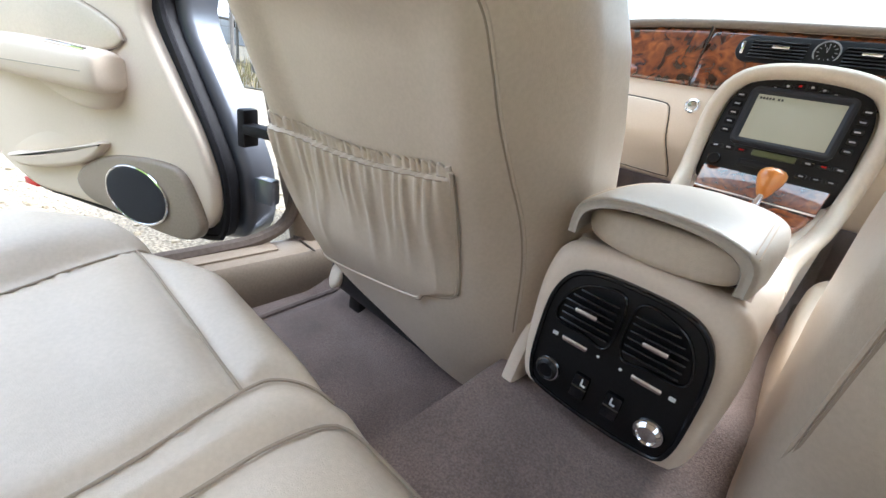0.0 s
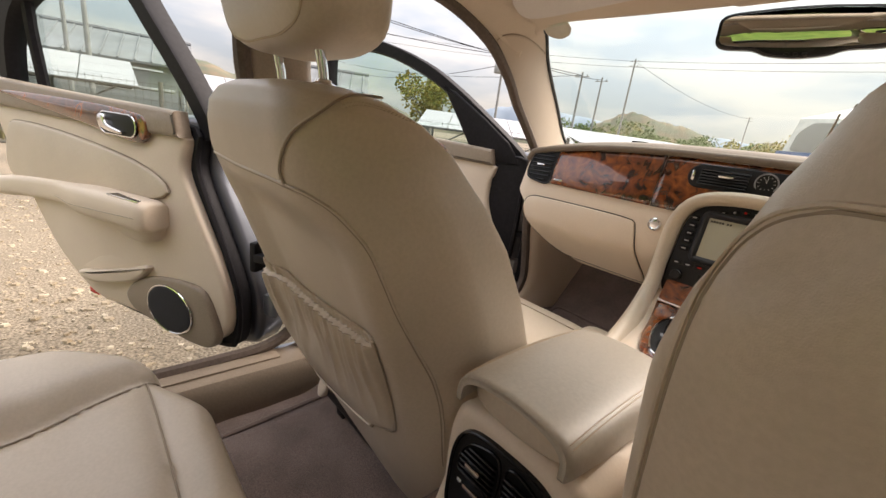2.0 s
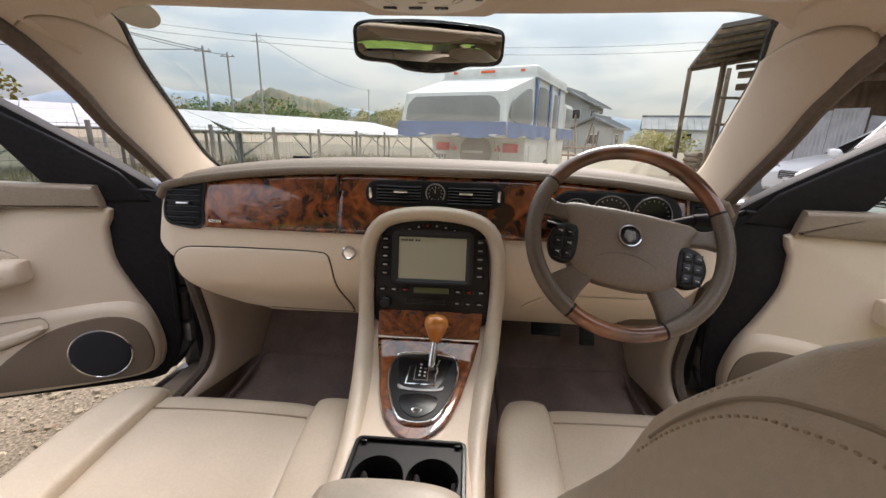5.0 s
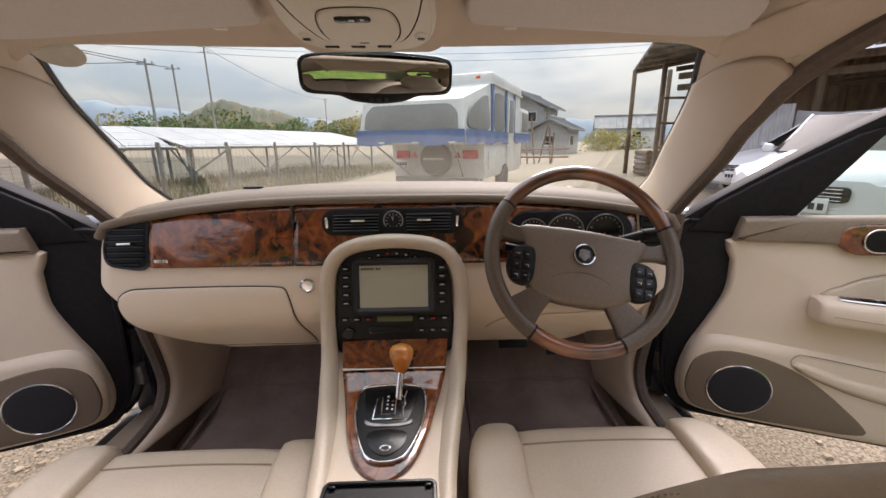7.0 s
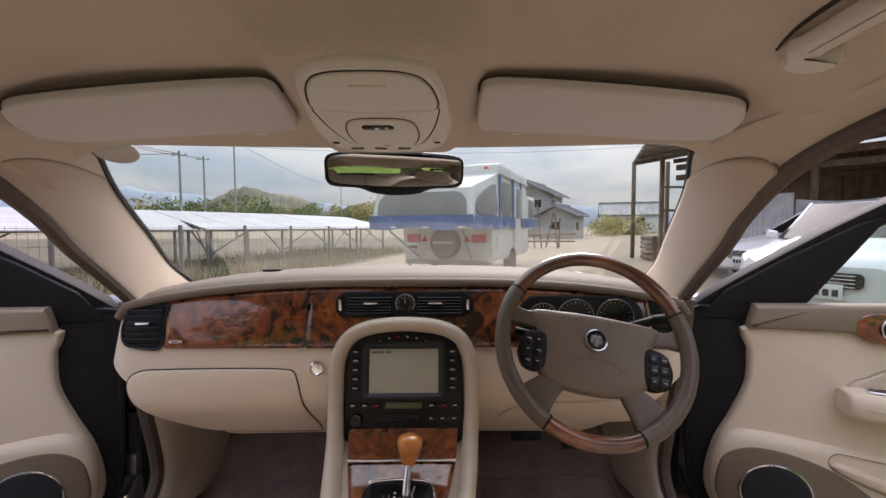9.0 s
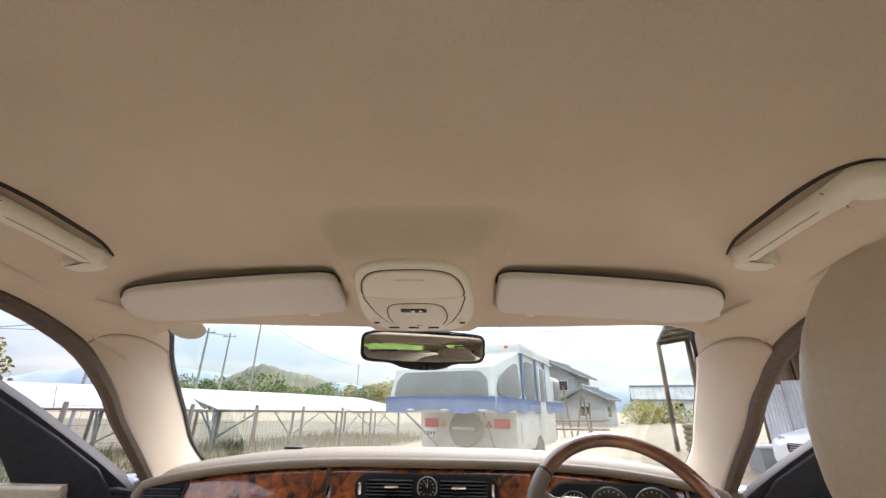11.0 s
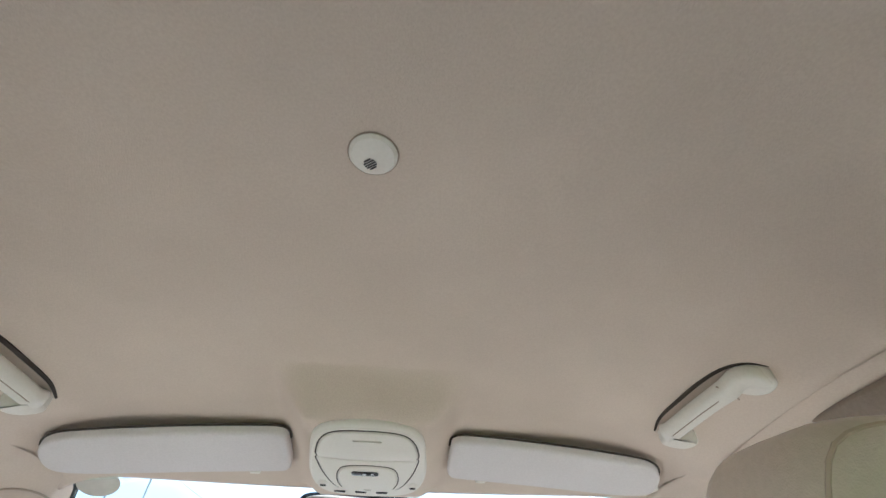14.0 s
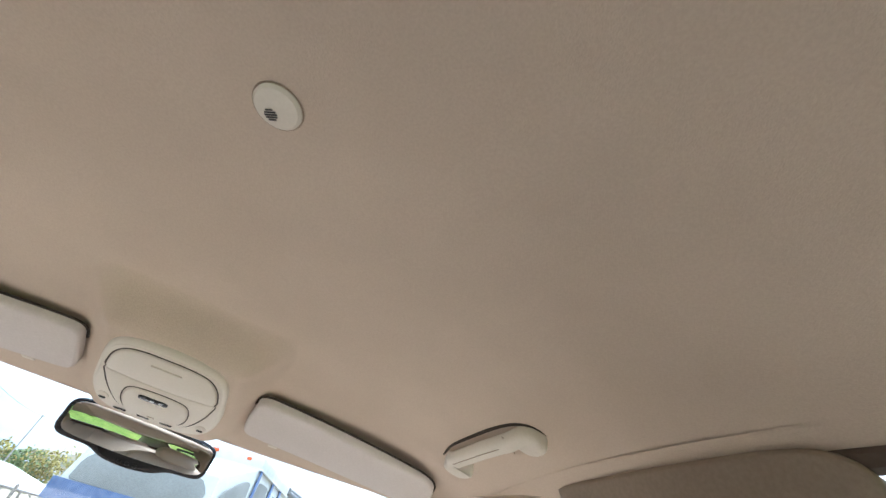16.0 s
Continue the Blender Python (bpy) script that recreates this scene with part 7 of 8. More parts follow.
ground = lone("ground", grid(land, 96, 60, loop_u=True), GRAVEL, "pale gravel yard with scattered stones", "ground", "structure")

# ---- the yard and what stands round it ----
WHITE = material("white_paint", (0.72, 0.74, 0.76), 0.3, coat=0.6, big=0.04)
CREAM_WALL = material("offwhite_grp", (0.66, 0.66, 0.65), 0.45, second=(0.57, 0.57, 0.56), scale=6, big=0.10, big_scale=1.2)
CANVAS = material("white_canvas", (0.66, 0.67, 0.66), 0.85, second=(0.58, 0.59, 0.58), scale=14, big=0.08)
MESH_GREY = material("grey_window_mesh", (0.20, 0.205, 0.20), 0.8, second=(0.25, 0.255, 0.25), scale=60, big=0.10, big_scale=1.5)
BLUE = material("blue_canvas", (0.075, 0.135, 0.30), 0.85, second=(0.11, 0.18, 0.36), scale=10, big=0.15, big_scale=2)
STEEL = material("galvanised_steel", (0.42, 0.42, 0.41), 0.5, metal=0.6, second=(0.33, 0.33, 0.32), scale=14, big=0.15)
RUST = material("dark_fence_steel", (0.14, 0.13, 0.12), 0.7, second=(0.19, 0.17, 0.15), scale=20, big=0.2)
PANEL = material("solar_glass", (0.42, 0.42, 0.44), 0.6, second=(0.34, 0.34, 0.36), scale=3, spec=0.25, spread=0.06, big=0.06)
TYRE = material("tyre_rubber", (0.02, 0.02, 0.02), 0.8, big=0.1)
ROOF_TILE = material("grey_roof_tile", (0.16, 0.17, 0.18), 0.7, second=(0.21, 0.22, 0.23), scale=8, big=0.2, big_scale=0.6)
PLASTER = material("grey_plaster", (0.34, 0.35, 0.35), 0.9, second=(0.29, 0.30, 0.30), scale=4, big=0.12, big_scale=0.5)
PALE_WALL = material("pale_wall", (0.62, 0.64, 0.63), 0.9, second=(0.56, 0.58, 0.57), scale=3, big=0.1, big_scale=0.3)
WOOD = material("weathered_timber", (0.22, 0.155, 0.105), 0.85, second=(0.13, 0.09, 0.06), scale=9, stretch=(1, 1, 0.15), spread=0.2, big=0.2)
SHEET = material("corrugated_sheet", (0.74, 0.75, 0.77), 0.55, second=(0.62, 0.63, 0.66), scale=4, metal=0.2, spread=0.12, big=0.15, big_scale=1.5)
TARP = material("silver_tarpaulin", (0.47, 0.48, 0.51), 0.42, second=(0.39, 0.40, 0.43), scale=5, big=0.15, big_scale=1.2)
RUSTY = material("rusty_sheet", (0.16, 0.08, 0.05), 0.85, second=(0.25, 0.15, 0.10), scale=6, big=0.3, big_scale=1)
LEAF = material("autumn_leaves", (0.15, 0.16, 0.04), 0.8, second=(0.34, 0.26, 0.05), scale=2.0, big=0.35, big_scale=1.2)
LEAF_GREEN = material("green_leaves", (0.07, 0.12, 0.03), 0.8, second=(0.11, 0.16, 0.04), scale=3.0, big=0.35, big_scale=1.5)
HILL = material("wooded_hill", (0.105, 0.120, 0.085), 1.0, second=(0.175, 0.135, 0.090), scale=0.05, detail=8, mix=(0.40, 0.66), big=0.25, big_scale=0.012)
# the haze of distance is put into this blue base colour
FAR_HILL = material("far_hill_haze_tint", (0.20, 0.25, 0.31), 1.0, second=(0.24, 0.29, 0.34), scale=0.02, big=0.08, big_scale=0.005)
STRAW = material("dry_grass", (0.21, 0.165, 0.085), 0.95, second=(0.15, 0.14, 0.06), scale=3, big=0.3, big_scale=0.8)
STONE = material("loose_stone", (0.27, 0.21, 0.135), 0.9, second=(0.42, 0.36, 0.27), scale=9, big=0.3, big_scale=17)
SOIL = material("dark_soil", (0.125, 0.100, 0.068), 0.95, second=(0.060, 0.058, 0.036), scale=2.5, bump=0.8, bump_scale=30, big=0.3, big_scale=0.7)
POLE = material("grey_concrete", (0.30, 0.30, 0.29), 0.9, second=(0.25, 0.25, 0.24), scale=5, big=0.1)
DARK_SHEET = material("dark_sheet", (0.085, 0.08, 0.08), 0.8, second=(0.12, 0.11, 0.105), scale=5, big=0.25, big_scale=1)
rnd = random.Random(7)

# hills, seen far behind the rest
def ridge(name, cx, cy, half, height, deep, mat, label, seed, rough=0.12):
    def fn(u, v):
        a = 2 * u - 1
        x = a * half
        h = height * max(0.0, 1 - abs(a) ** 2.2) * (0.75 + rough * 3 * (0.5 + noise.noise(Vector((a * 2.2 + seed, seed, 0)))) * 0.6)
        h += height * rough * 0.5 * noise.noise(Vector((a * 14 + seed, 3.0, 0))) * max(0, 1 - abs(a) ** 4)
        h += height * 0.03 * noise.noise(Vector((a * 60, v * 20, seed)))
        q = Vector((cx, cy, 0)).normalized()
        t = Vector((q.y, -q.x, 0))
        p = Vector((cx, cy, 0)) + t * x + q * (v * deep)
        return (p.x, p.y, max(-1.0, h * math.sin(math.pi * min(1, v * 1.0) * 0.5) ** 0.8) - 0.5)
    return lone(name, grid(fn, 160, 14), mat, label, "hill", "structure")


ridge("backdrop_1", -262, 600, 130, 78, 90, HILL, "wooded hill in autumn colours beyond the yard", 1.0, 0.08)
ridge("backdrop_2", -60, 640, 170, 56, 90, HILL, "low wooded hills in autumn colours", 4.0)
# far mountains, their haze painted by the blue of FAR_HILL
ridge("backdrop_3", -560, 900, 620, 92, 120, FAR_HILL, "far mountains on the skyline with blue haze put into their colour", 7.0, 0.2)
ridge("backdrop_4", 330, 1100, 500, 76, 120, FAR_HILL, "far mountains on the skyline with blue haze put into their colour", 2.0, 0.2)
ridge("backdrop_5", -620, 120, 420, 62, 120, HILL, "wooded hills at the side of the valley", 9.0, 0.2)
ridge("backdrop_6", -300, 330, 150, 15, 40, HILL, "dark belt of trees across the fields", 5.0, 0.3)


def clump(name, place, radius, height, mat, label, count, trunk=True, seed=1, cat="tree"):
    """A tree or bush: trunk, limbs and a ragged crown of many leaf cards."""
    r = random.Random(seed)
    t = thing(name, label, cat, place)
    px, py, pz = place
    if trunk:
        bm = tube([(px, py, pz), (px + 0.05 * height * 0.3, py, pz + height * 0.35), (px, py + 0.03, pz + height * 0.7)], lambda k: 0.035 * height * (1 - 0.7 * k), sides=8)
        for k in range(6):
            a = r.uniform(0, 6.28)
            tube([(px, py, pz + height * (0.3 + 0.06 * k)), (px + math.cos(a) * radius * 0.5, py + math.sin(a) * radius * 0.5, pz + height * (0.5 + 0.06 * k))], lambda q: 0.014 * height * (1 - 0.6 * q), sides=6, bm=bm)
        part("trunk", bm, WOOD, t)
    lobes = [(r.uniform(-0.6, 0.6) * radius, r.uniform(-0.6, 0.6) * radius, height * r.uniform(0.3 if trunk else 0.15, 0.85), radius * r.uniform(0.35, 0.6)) for _ in range(9)]
    bm = bmesh.new()
    for _ in range(count):
        lx, ly, lz, lr = lobes[r.randrange(9)]
        d = Vector((r.gauss(0, 1), r.gauss(0, 1), r.gauss(0, 1))).normalized() * lr * r.uniform(0.55, 1.0)
        c = Vector((px + lx, py + ly, pz + lz)) + d
        if c.z < pz + 0.03:
            continue
        s = radius * r.uniform(0.035, 0.075)
        u = Vector((r.gauss(0, 1), r.gauss(0, 1), r.gauss(0, 1))).normalized()
        w = u.orthogonal().normalized()
        q = [bm.verts.new(c + u * s), bm.verts.new(c + w * s * 0.6), bm.verts.new(c - u * s), bm.verts.new(c - w * s * 0.6)]
        bm.faces.new(q)
    part("crown", bm, mat, t, "ragged crown of small leaves")
    return t


clump("tree", (-35.2, 27.6, 0), 3.2, 6.2, LEAF, "yellow-green autumn tree behind the solar panels", 2600, seed=3)
clump("bush", (19.0, 46.0, 0), 2.2, 1.6, LEAF, "yellowing bush beside the lane", 1500, False, seed=5, cat="bush")
clump("bush", (24.0, 52.0, 0), 3.8, 1.3, LEAF, "low reddish bush beside the lane", 1500, False, seed=6, cat="bush")
BANK = material("bank_grass", (0.11, 0.19, 0.035), 0.95, second=(0.20, 0.27, 0.06), scale=5, bump=0.8, bump_scale=30, big=0.3, big_scale=0.9)
lone("bank", grid(lambda u, v: (lerp(-4.5, 16, u), lerp(-5.2, -13.0, v), 4.2 * ease(v * 1.3) + 0.12 * noise.noise(Vector((u * 26, v * 9, 1.0)))), 60, 24), BANK, "steep grassy green bank behind the car", "bank", "structure")
for i, (x, y, r_, h) in enumerate(((6.5, -9.5, 3.2, 5.6), (1.5, -10.5, 3.4, 5.4), (-3.5, -10.0, 3.2, 5.0), (9.0, -5.0, 3.2, 6.0), (7.5, -1.0, 2.6, 4.6))):
    clump("shrub", (x, y, 0), r_, h, LEAF_GREEN, "dense green shrub on the bank behind the car", 3200, False, seed=20 + i, cat="bush")
for i in range(16):
    a = lerp(-0.62, -0.18, i / 15)
    d = 150 + 30 * rnd.random()
    clump("far_tree", (d * math.sin(a), d * math.cos(a), 0), 6 + 4 * rnd.random(), 8 + 4 * rnd.random(), LEAF_GREEN if i % 3 else LEAF, "distant tree at the edge of the fields", 1100, False, seed=40 + i)

# utility poles with wires
def utility_pole(x, y, h, arms, label, r=0.16):
    p = thing("utility_pole", label, "utility pole", (x, y, 0), group="utility poles")
    part("shaft", tube([(x, y, 0), (x, y, h)], lambda k: r * (1 - 0.35 * k), sides=10), POLE, p, "grey concrete shaft")
    for k in range(arms):
        part("crossarm", box((0.9 + 0.04 * h, 0.07, 0.07), (x, y, h - 0.3 - 0.6 * k), 0.01), STEEL, p)
        for q in (-0.4, 0, 0.4):
            part("insulator", lathe([(0.04, 0), (0.045, 0.08), (0.02, 0.14)], (x + q, y, h - 0.27 - 0.6 * k), 8), POLE, p)
    return p


poles = [(-17.0, 27.3, 6.2, 1), (-18.8, 33.2, 6.9, 1), (-26.7, 54.0, 12.8, 2), (-27.9, 117.0, 13.0, 2), (-20.0, 22.2, 6.6, 2), (-24.8, 0.1, 6.6, 1), (-21.8, 0.7, 7.5, 2)]
for x, y, h, a in poles:
    utility_pole(x, y, h, a, "grey concrete utility pole with crossarms in the field", 0.10 if h < 8 else 0.15)
tr = thing("transformer", "grey pole transformer can beside the fields", "transformer", (-20.0, 21.9, 5.2))
part("can", lathe([(0.28, 0), (0.30, 0.05), (0.30, 0.75), (0.22, 0.85)], (-20.0, 21.85, 5.2), 16), STEEL, tr)
spans = [((-17, 27.3, 6.0), (-21.8, 0.7, 7.2)), ((-18.8, 33.2, 6.7), (-20, 22.2, 6.4)), ((-20, 22.2, 6.4), (-24.8, 0.1, 6.3)), ((-26.7, 54, 12.5), (-27.9, 117, 12.7)), ((-26.7, 54, 12.5), (40, 62, 15)), ((-26.7, 54, 11.8), (40, 62, 14)),
         ((-26.7, 54, 12.5), (-60, 20, 13)), ((-26.7, 54, 11.8), (-60, 20, 12)), ((-24.8, 0.1, 6.3), (-30, -30, 6)), ((-21.8, 0.7, 7.2), (-20, 22.2, 6.4)), ((-60, 30, 9), (-17, 27.3, 6.0)), ((-60, 33, 8), (-20, 22.2, 5.8))]
for a, b in spans:
    A, B = Vector(a), Vector(b)
    pts = []
    for k in range(17):
        t = k / 16
        p = A.lerp(B, t)
        p.z -= (A - B).length * 0.02 * 4 * t * (1 - t)
        pts.append(p)
    lone("power_line", tube(pts, 0.022, sides=4), SEAL, "sagging black overhead power line between poles", "power line", group="power lines")

# solar tables along the field
edge = [(-12.4, -16.0), (-11.8, -6.0), (-11.4, 2.0), (-10.4, 8.0), (-6.6, 11.9), (-4.0, 16.5), (-2.2, 23.0)]
for k in range(len(edge) - 1):
    A, B = Vector((*edge[k], 0)), Vector((*edge[k + 1], 0))
    d = (B - A).normalized()
    n = Vector((-d.y, d.x, 0))
    L = (B - A).length - 0.15
    tb = thing("solar_table", "ground-mounted table of pale reflecting solar panels on steel legs", "solar panels", ((A + B) / 2)[:], group="solar tables")
    cnt = int(L / 1.02)
    mesh = None
    for i in range(cnt):
        for j in range(3):
            c = A + d * (0.55 + 1.02 * i) + n * (0.5 + 0.98 * j)
            z = 1.06 + 0.21 * (0.5 + 0.98 * j)
            m = Matrix(((d.x, n.x, 0, c.x), (d.y, n.y, 0, c.y), (0, 0, 1, z), (0, 0, 0, 1))) @ Euler((math.atan(0.21), 0, 0)).to_matrix().to_4x4()
            if mesh is None:
                ob = part("panel", box((1.0, 0.98, 0.035), Matrix.Identity(4), 0.004, 1), PANEL, tb, local=True)
                mesh = ob.data
            else:
                ob = new("panel", mesh)
                ob.parent = tb
            ob.matrix_parent_inverse = tb.matrix_basis.inverted()
            ob.matrix_basis = m
    for off in (0.25, 2.6):
        p0, p1 = A + n * off, A + d * L + n * off
        z = 1.0 + 0.21 * off
        part("purlin", tube([(p0.x, p0.y, z), (p1.x, p1.y, z)], 0.035, sides=6), STEEL, tb)
    for i in range(int(L / 2.6) + 1):
        q = A + d * (0.4 + 2.6 * i)
        f, r_ = q + n * 0.45, q + n * 2.4
        part("leg", box((0.07, 0.07, 1.06), (f.x, f.y, 0.52), 0.005), STEEL, tb)
        part("leg", box((0.07, 0.07, 1.50), (r_.x, r_.y, 0.74), 0.005), STEEL, tb)
        part("brace", tube([(f.x, f.y, 0.25), (lerp(f.x, r_.x, 0.75), lerp(f.y, r_.y, 0.75), 1.36)], 0.025, sides=6), STEEL, tb)
        part("brace", tube([(f.x, f.y, 0.30), (f.x + d.x * 1.2, f.y + d.y * 1.2, 1.02)], 0.022, sides=6), STEEL, tb)

# wire mesh fence
fl = [(-12.6, -10.0), (-10.2, -3.5), (-8.7, 1.2), (-6.6, 4.8), (-4.6, 7.6), (-3.7, 10.6), (-2.8, 14.4), (-1.6, 19.0)]
for k in range(len(fl) - 1):
    A, B = Vector((*fl[k], 0)), Vector((*fl[k + 1], 0))
    L = (B - A).length
    d = (B - A).normalized()
    fe = thing("fence", "low welded wire mesh fence with dark posts", "fence", ((A + B) / 2)[:], group="fence panels")
    for q in (A, (A + B) / 2):
        part("post", tube([(q.x, q.y, 0), (q.x, q.y, 1.17)], 0.035, sides=8), RUST, fe)
    bm = bmesh.new()
    for i in range(int(L / 0.11)):
        p = A + d * (0.055 + 0.11 * i)
        tube([(p.x, p.y, 0.05), (p.x, p.y, 1.16)], 0.0028, sides=3, bm=bm)
    for z in (0.1, 0.35, 0.6, 0.85, 1.04, 1.12):
        tube([(A.x, A.y, z), (B.x, B.y, z)], 0.0035, sides=3, bm=bm)
    part("wire_mesh", bm, RUST, fe, "grey welded wire mesh")

# dry weeds along the fence and under the panels: blades that nobody could count
bm = bmesh.new()
for _ in range(9000):
    k = rnd.randrange(len(fl) - 1)
    t = rnd.random()
    off = rnd.uniform(-0.6, 5.0) if rnd.random() < 0.7 else rnd.uniform(-0.5, 0.6)
    ax, ay = fl[k]
    bx, by = fl[k + 1]
    x, y = lerp(ax, bx, t) - off * 0.9, lerp(ay, by, t) + off * 0.35
    h = rnd.uniform(0.10, 0.42)
    a = rnd.uniform(0, 6.28)
    w = 0.012
    lx, ly = rnd.uniform(-0.12, 0.12), rnd.uniform(-0.12, 0.12)
    v = [bm.verts.new((x - w * math.cos(a), y - w * math.sin(a), 0)), bm.verts.new((x + w * math.cos(a), y + w * math.sin(a), 0)), bm.verts.new((x + lx, y + ly, h))]
    bm.faces.new(v)
lone("grass", bm, STRAW, "dry straw-coloured weeds under the fence and panels", "grass", "stuff")
# weedy soil from the fence line out under the panels
FX, FY = [p[1] for p in fl], [p[0] for p in fl]


def verge_fn(u, v):
    y = lerp(-16, 42, u)
    x0 = curve(y, FX + [42], FY + [2.5]) + 0.7 + 0.25 * noise.noise(Vector((y * 0.8, 4.0, 0)))
    return (lerp(x0, -60, v ** 2), y, 0.016 + 0.02 * noise.noise(Vector((u * 60, v * 20, 0))))


soil = lone("verge", grid(verge_fn, 90, 30), SOIL, "weedy brown soil under the solar panels", "ground", "structure")

# loose stones on the gravel: a joined litter
bm = bmesh.new()
for _ in range(15000):
    s_ = -1 if rnd.random() < 0.8 else 1
    x, y = s_ * rnd.uniform(0.95, 4.5), rnd.uniform(-1.6, 3.4)
    r_ = rnd.choice((0.004, 0.005, 0.005, 0.006, 0.007, 0.008, 0.010, 0.013, 0.018))
    sx, sy, b0, hh = rnd.uniform(0.7, 1.3), rnd.uniform(0.7, 1.2), rnd.uniform(0, 6.28), rnd.uniform(0.5, 0.8)
    rows = []
    for el in (0.0, 0.8):
        row = []
        for k in range(5):
            a_ = b0 + k * 1.2566
            q = r_ * math.cos(el) * rnd.uniform(0.75, 1.25)
            row.append(bm.verts.new((x + q * sx * math.cos(a_), y + q * sy * math.sin(a_), r_ * hh * math.sin(el))))
        rows.append(row)
    for lo_, hi_ in zip(rows, rows[1:]):
        for k in range(5):
            bm.faces.new((lo_[k], lo_[(k + 1) % 5], hi_[(k + 1) % 5], hi_[k]))
    bm.faces.new(rows[-1])
stones = lone("gravel", bm, STONE, "loose pale stones scattered over the yard", "gravel", "stuff", angle=25)

# ---- folding camping trailer ----
TM = pose(0.22, 8.95, 0.02, 0, 0, -24)
trailer = thing("camping_trailer", "white folding camper with raised canvas sides and a blue skirt", "camper trailer", m=TM)
bw = 1.04


def tbox(name, size, c, mat, label="", bevel=0.02):
    return part(name, box(size, c, bevel), mat, trailer, label, local=True)


tail = [(-bw, 0.45), (-bw + 0.04, 0.36), (bw - 0.04, 0.36), (bw, 0.45), (bw, 1.06), (-bw, 1.06)]
part("body", loft([[(x, 0.0 if z > 0.5 else 0.08, z) for x, z in tail], [(x, 3.6, z) for x, z in tail]]), CREAM_WALL, trailer, "white moulded lower body", local=True, angle=30)
tbox("roof", (2.10, 2.9, 0.22), (0.0, 1.95, 2.36), CREAM_WALL, "white hard roof", 0.04)
tbox("roof_rim", (2.16, 2.96, 0.04), (0.0, 1.95, 2.25), CREAM_WALL)
for q in (-0.75, 0.75):
    tbox("marker_lamp", (0.09, 0.03, 0.05), (q, 0.48, 2.38), AMBER, "small amber marker lamp", 0.01)
tbox("marker_lamp", (0.30, 0.03, 0.05), (0.0, 0.48, 2.38), AMBER, "small amber marker lamp", 0.01)


def canvas_sheet(name, a, b, c, d, mat, label="", n=10, sagging=0.02):
    A, B, C, D = (Vector(p) for p in (a, b, c, d))
    nrm = (B - A).cross(D - A).normalized()
    return part(name, grid(lambda u, v: A.lerp(B, u).lerp(D.lerp(C, u), v) + nrm * sagging * math.sin(math.pi * u) * math.sin(math.pi * v), n, n), mat, trailer, label, local=True)


# rear bunk that overhangs towards the yard: bottom board, canvas sides, sloping top
y0, y1 = -1.25, 0.50
tbox("bunk_board", (2.12, 1.3, 0.06), (0, -0.62, 1.10), CREAM_WALL)
canvas_sheet("bunk_front", (-1.06, y0, 1.12), (1.06, y0, 1.12), (0.98, y0 + 0.12, 1.82), (-0.98, y0 + 0.12, 1.82), CANVAS, "white canvas bunk end")
canvas_sheet("bunk_side", (1.06, y0, 1.12), (1.05, y1, 1.12), (1.02, y1, 2.25), (0.98, y0 + 0.12, 1.82), CANVAS, "white canvas bunk side")
canvas_sheet("bunk_side", (-1.06, y0, 1.12), (-1.05, y1, 1.12), (-1.02, y1, 2.25), (-0.98, y0 + 0.12, 1.82), CANVAS, "white canvas bunk side")
canvas_sheet("bunk_top", (-0.98, y0 + 0.12, 1.82), (0.98, y0 + 0.12, 1.82), (1.02, y1, 2.25), (-1.02, y1, 2.25), CANVAS, "sloping white canvas top", sagging=-0.05)


def screen_window(pts, put, label="grey mesh window with rounded corners"):
    lp = smooth_loop(pts, 48)
    part("mesh_window", plate(lp, 0.012, put, 0.003), MESH_GREY, trailer, label, local=True)


screen_window([(-0.90, 1.33), (-0.93, 1.36), (-0.92, 1.48), (-0.91, 1.60), (-0.78, 1.735), (-0.70, 1.75), (-0.3, 1.755), (0.3, 1.755), (0.70, 1.75), (0.78, 1.735), (0.91, 1.60), (0.92, 1.48), (0.93, 1.36), (0.90, 1.33), (0.3, 1.32), (-0.3, 1.32)], lambda u, v, w: (u, y0 - w - 0.012 + 0.17 * (v - 1.12), v))
screen_window([(-0.98, 1.36), (-0.95, 1.62), (-0.75, 1.73), (-0.2, 1.92), (0.20, 1.98), (0.26, 1.85), (0.26, 1.36)], lambda u, v, w: (1.075 - 0.05 * (v - 1.12) + w, u, v))
canvas_sheet("side_canvas", (1.05, 0.5, 1.06), (1.05, 3.4, 1.06), (1.02, 3.4, 2.25), (1.02, 0.5, 2.25), CANVAS, "white canvas side", sagging=0.0)
canvas_sheet("side_canvas", (-1.05, 0.5, 1.06), (-1.05, 3.4, 1.06), (-1.02, 3.4, 2.25), (-1.02, 0.5, 2.25), CANVAS, "white canvas side", sagging=0.0)
screen_window([(0.78, 1.37), (0.78, 2.0), (0.95, 2.10), (1.48, 2.10), (1.56, 2.0), (1.56, 1.37)], lambda u, v, w: (1.052 - 0.025 * (v - 1.06) + w, u, v))
tbox("door", (0.05, 0.62, 1.55), (1.06, 2.15, 1.30), CREAM_WALL, "narrow white door")
tbox("door_window", (0.02, 0.40, 0.75), (1.09, 2.15, 1.68), MESH_GREY)
for yy in (0.55, 1.72, 2.58):
    tbox("blue_strip", (0.02, 0.13, 1.12), (1.058, yy, 1.68), BLUE, "vertical blue canvas strip", 0.005)


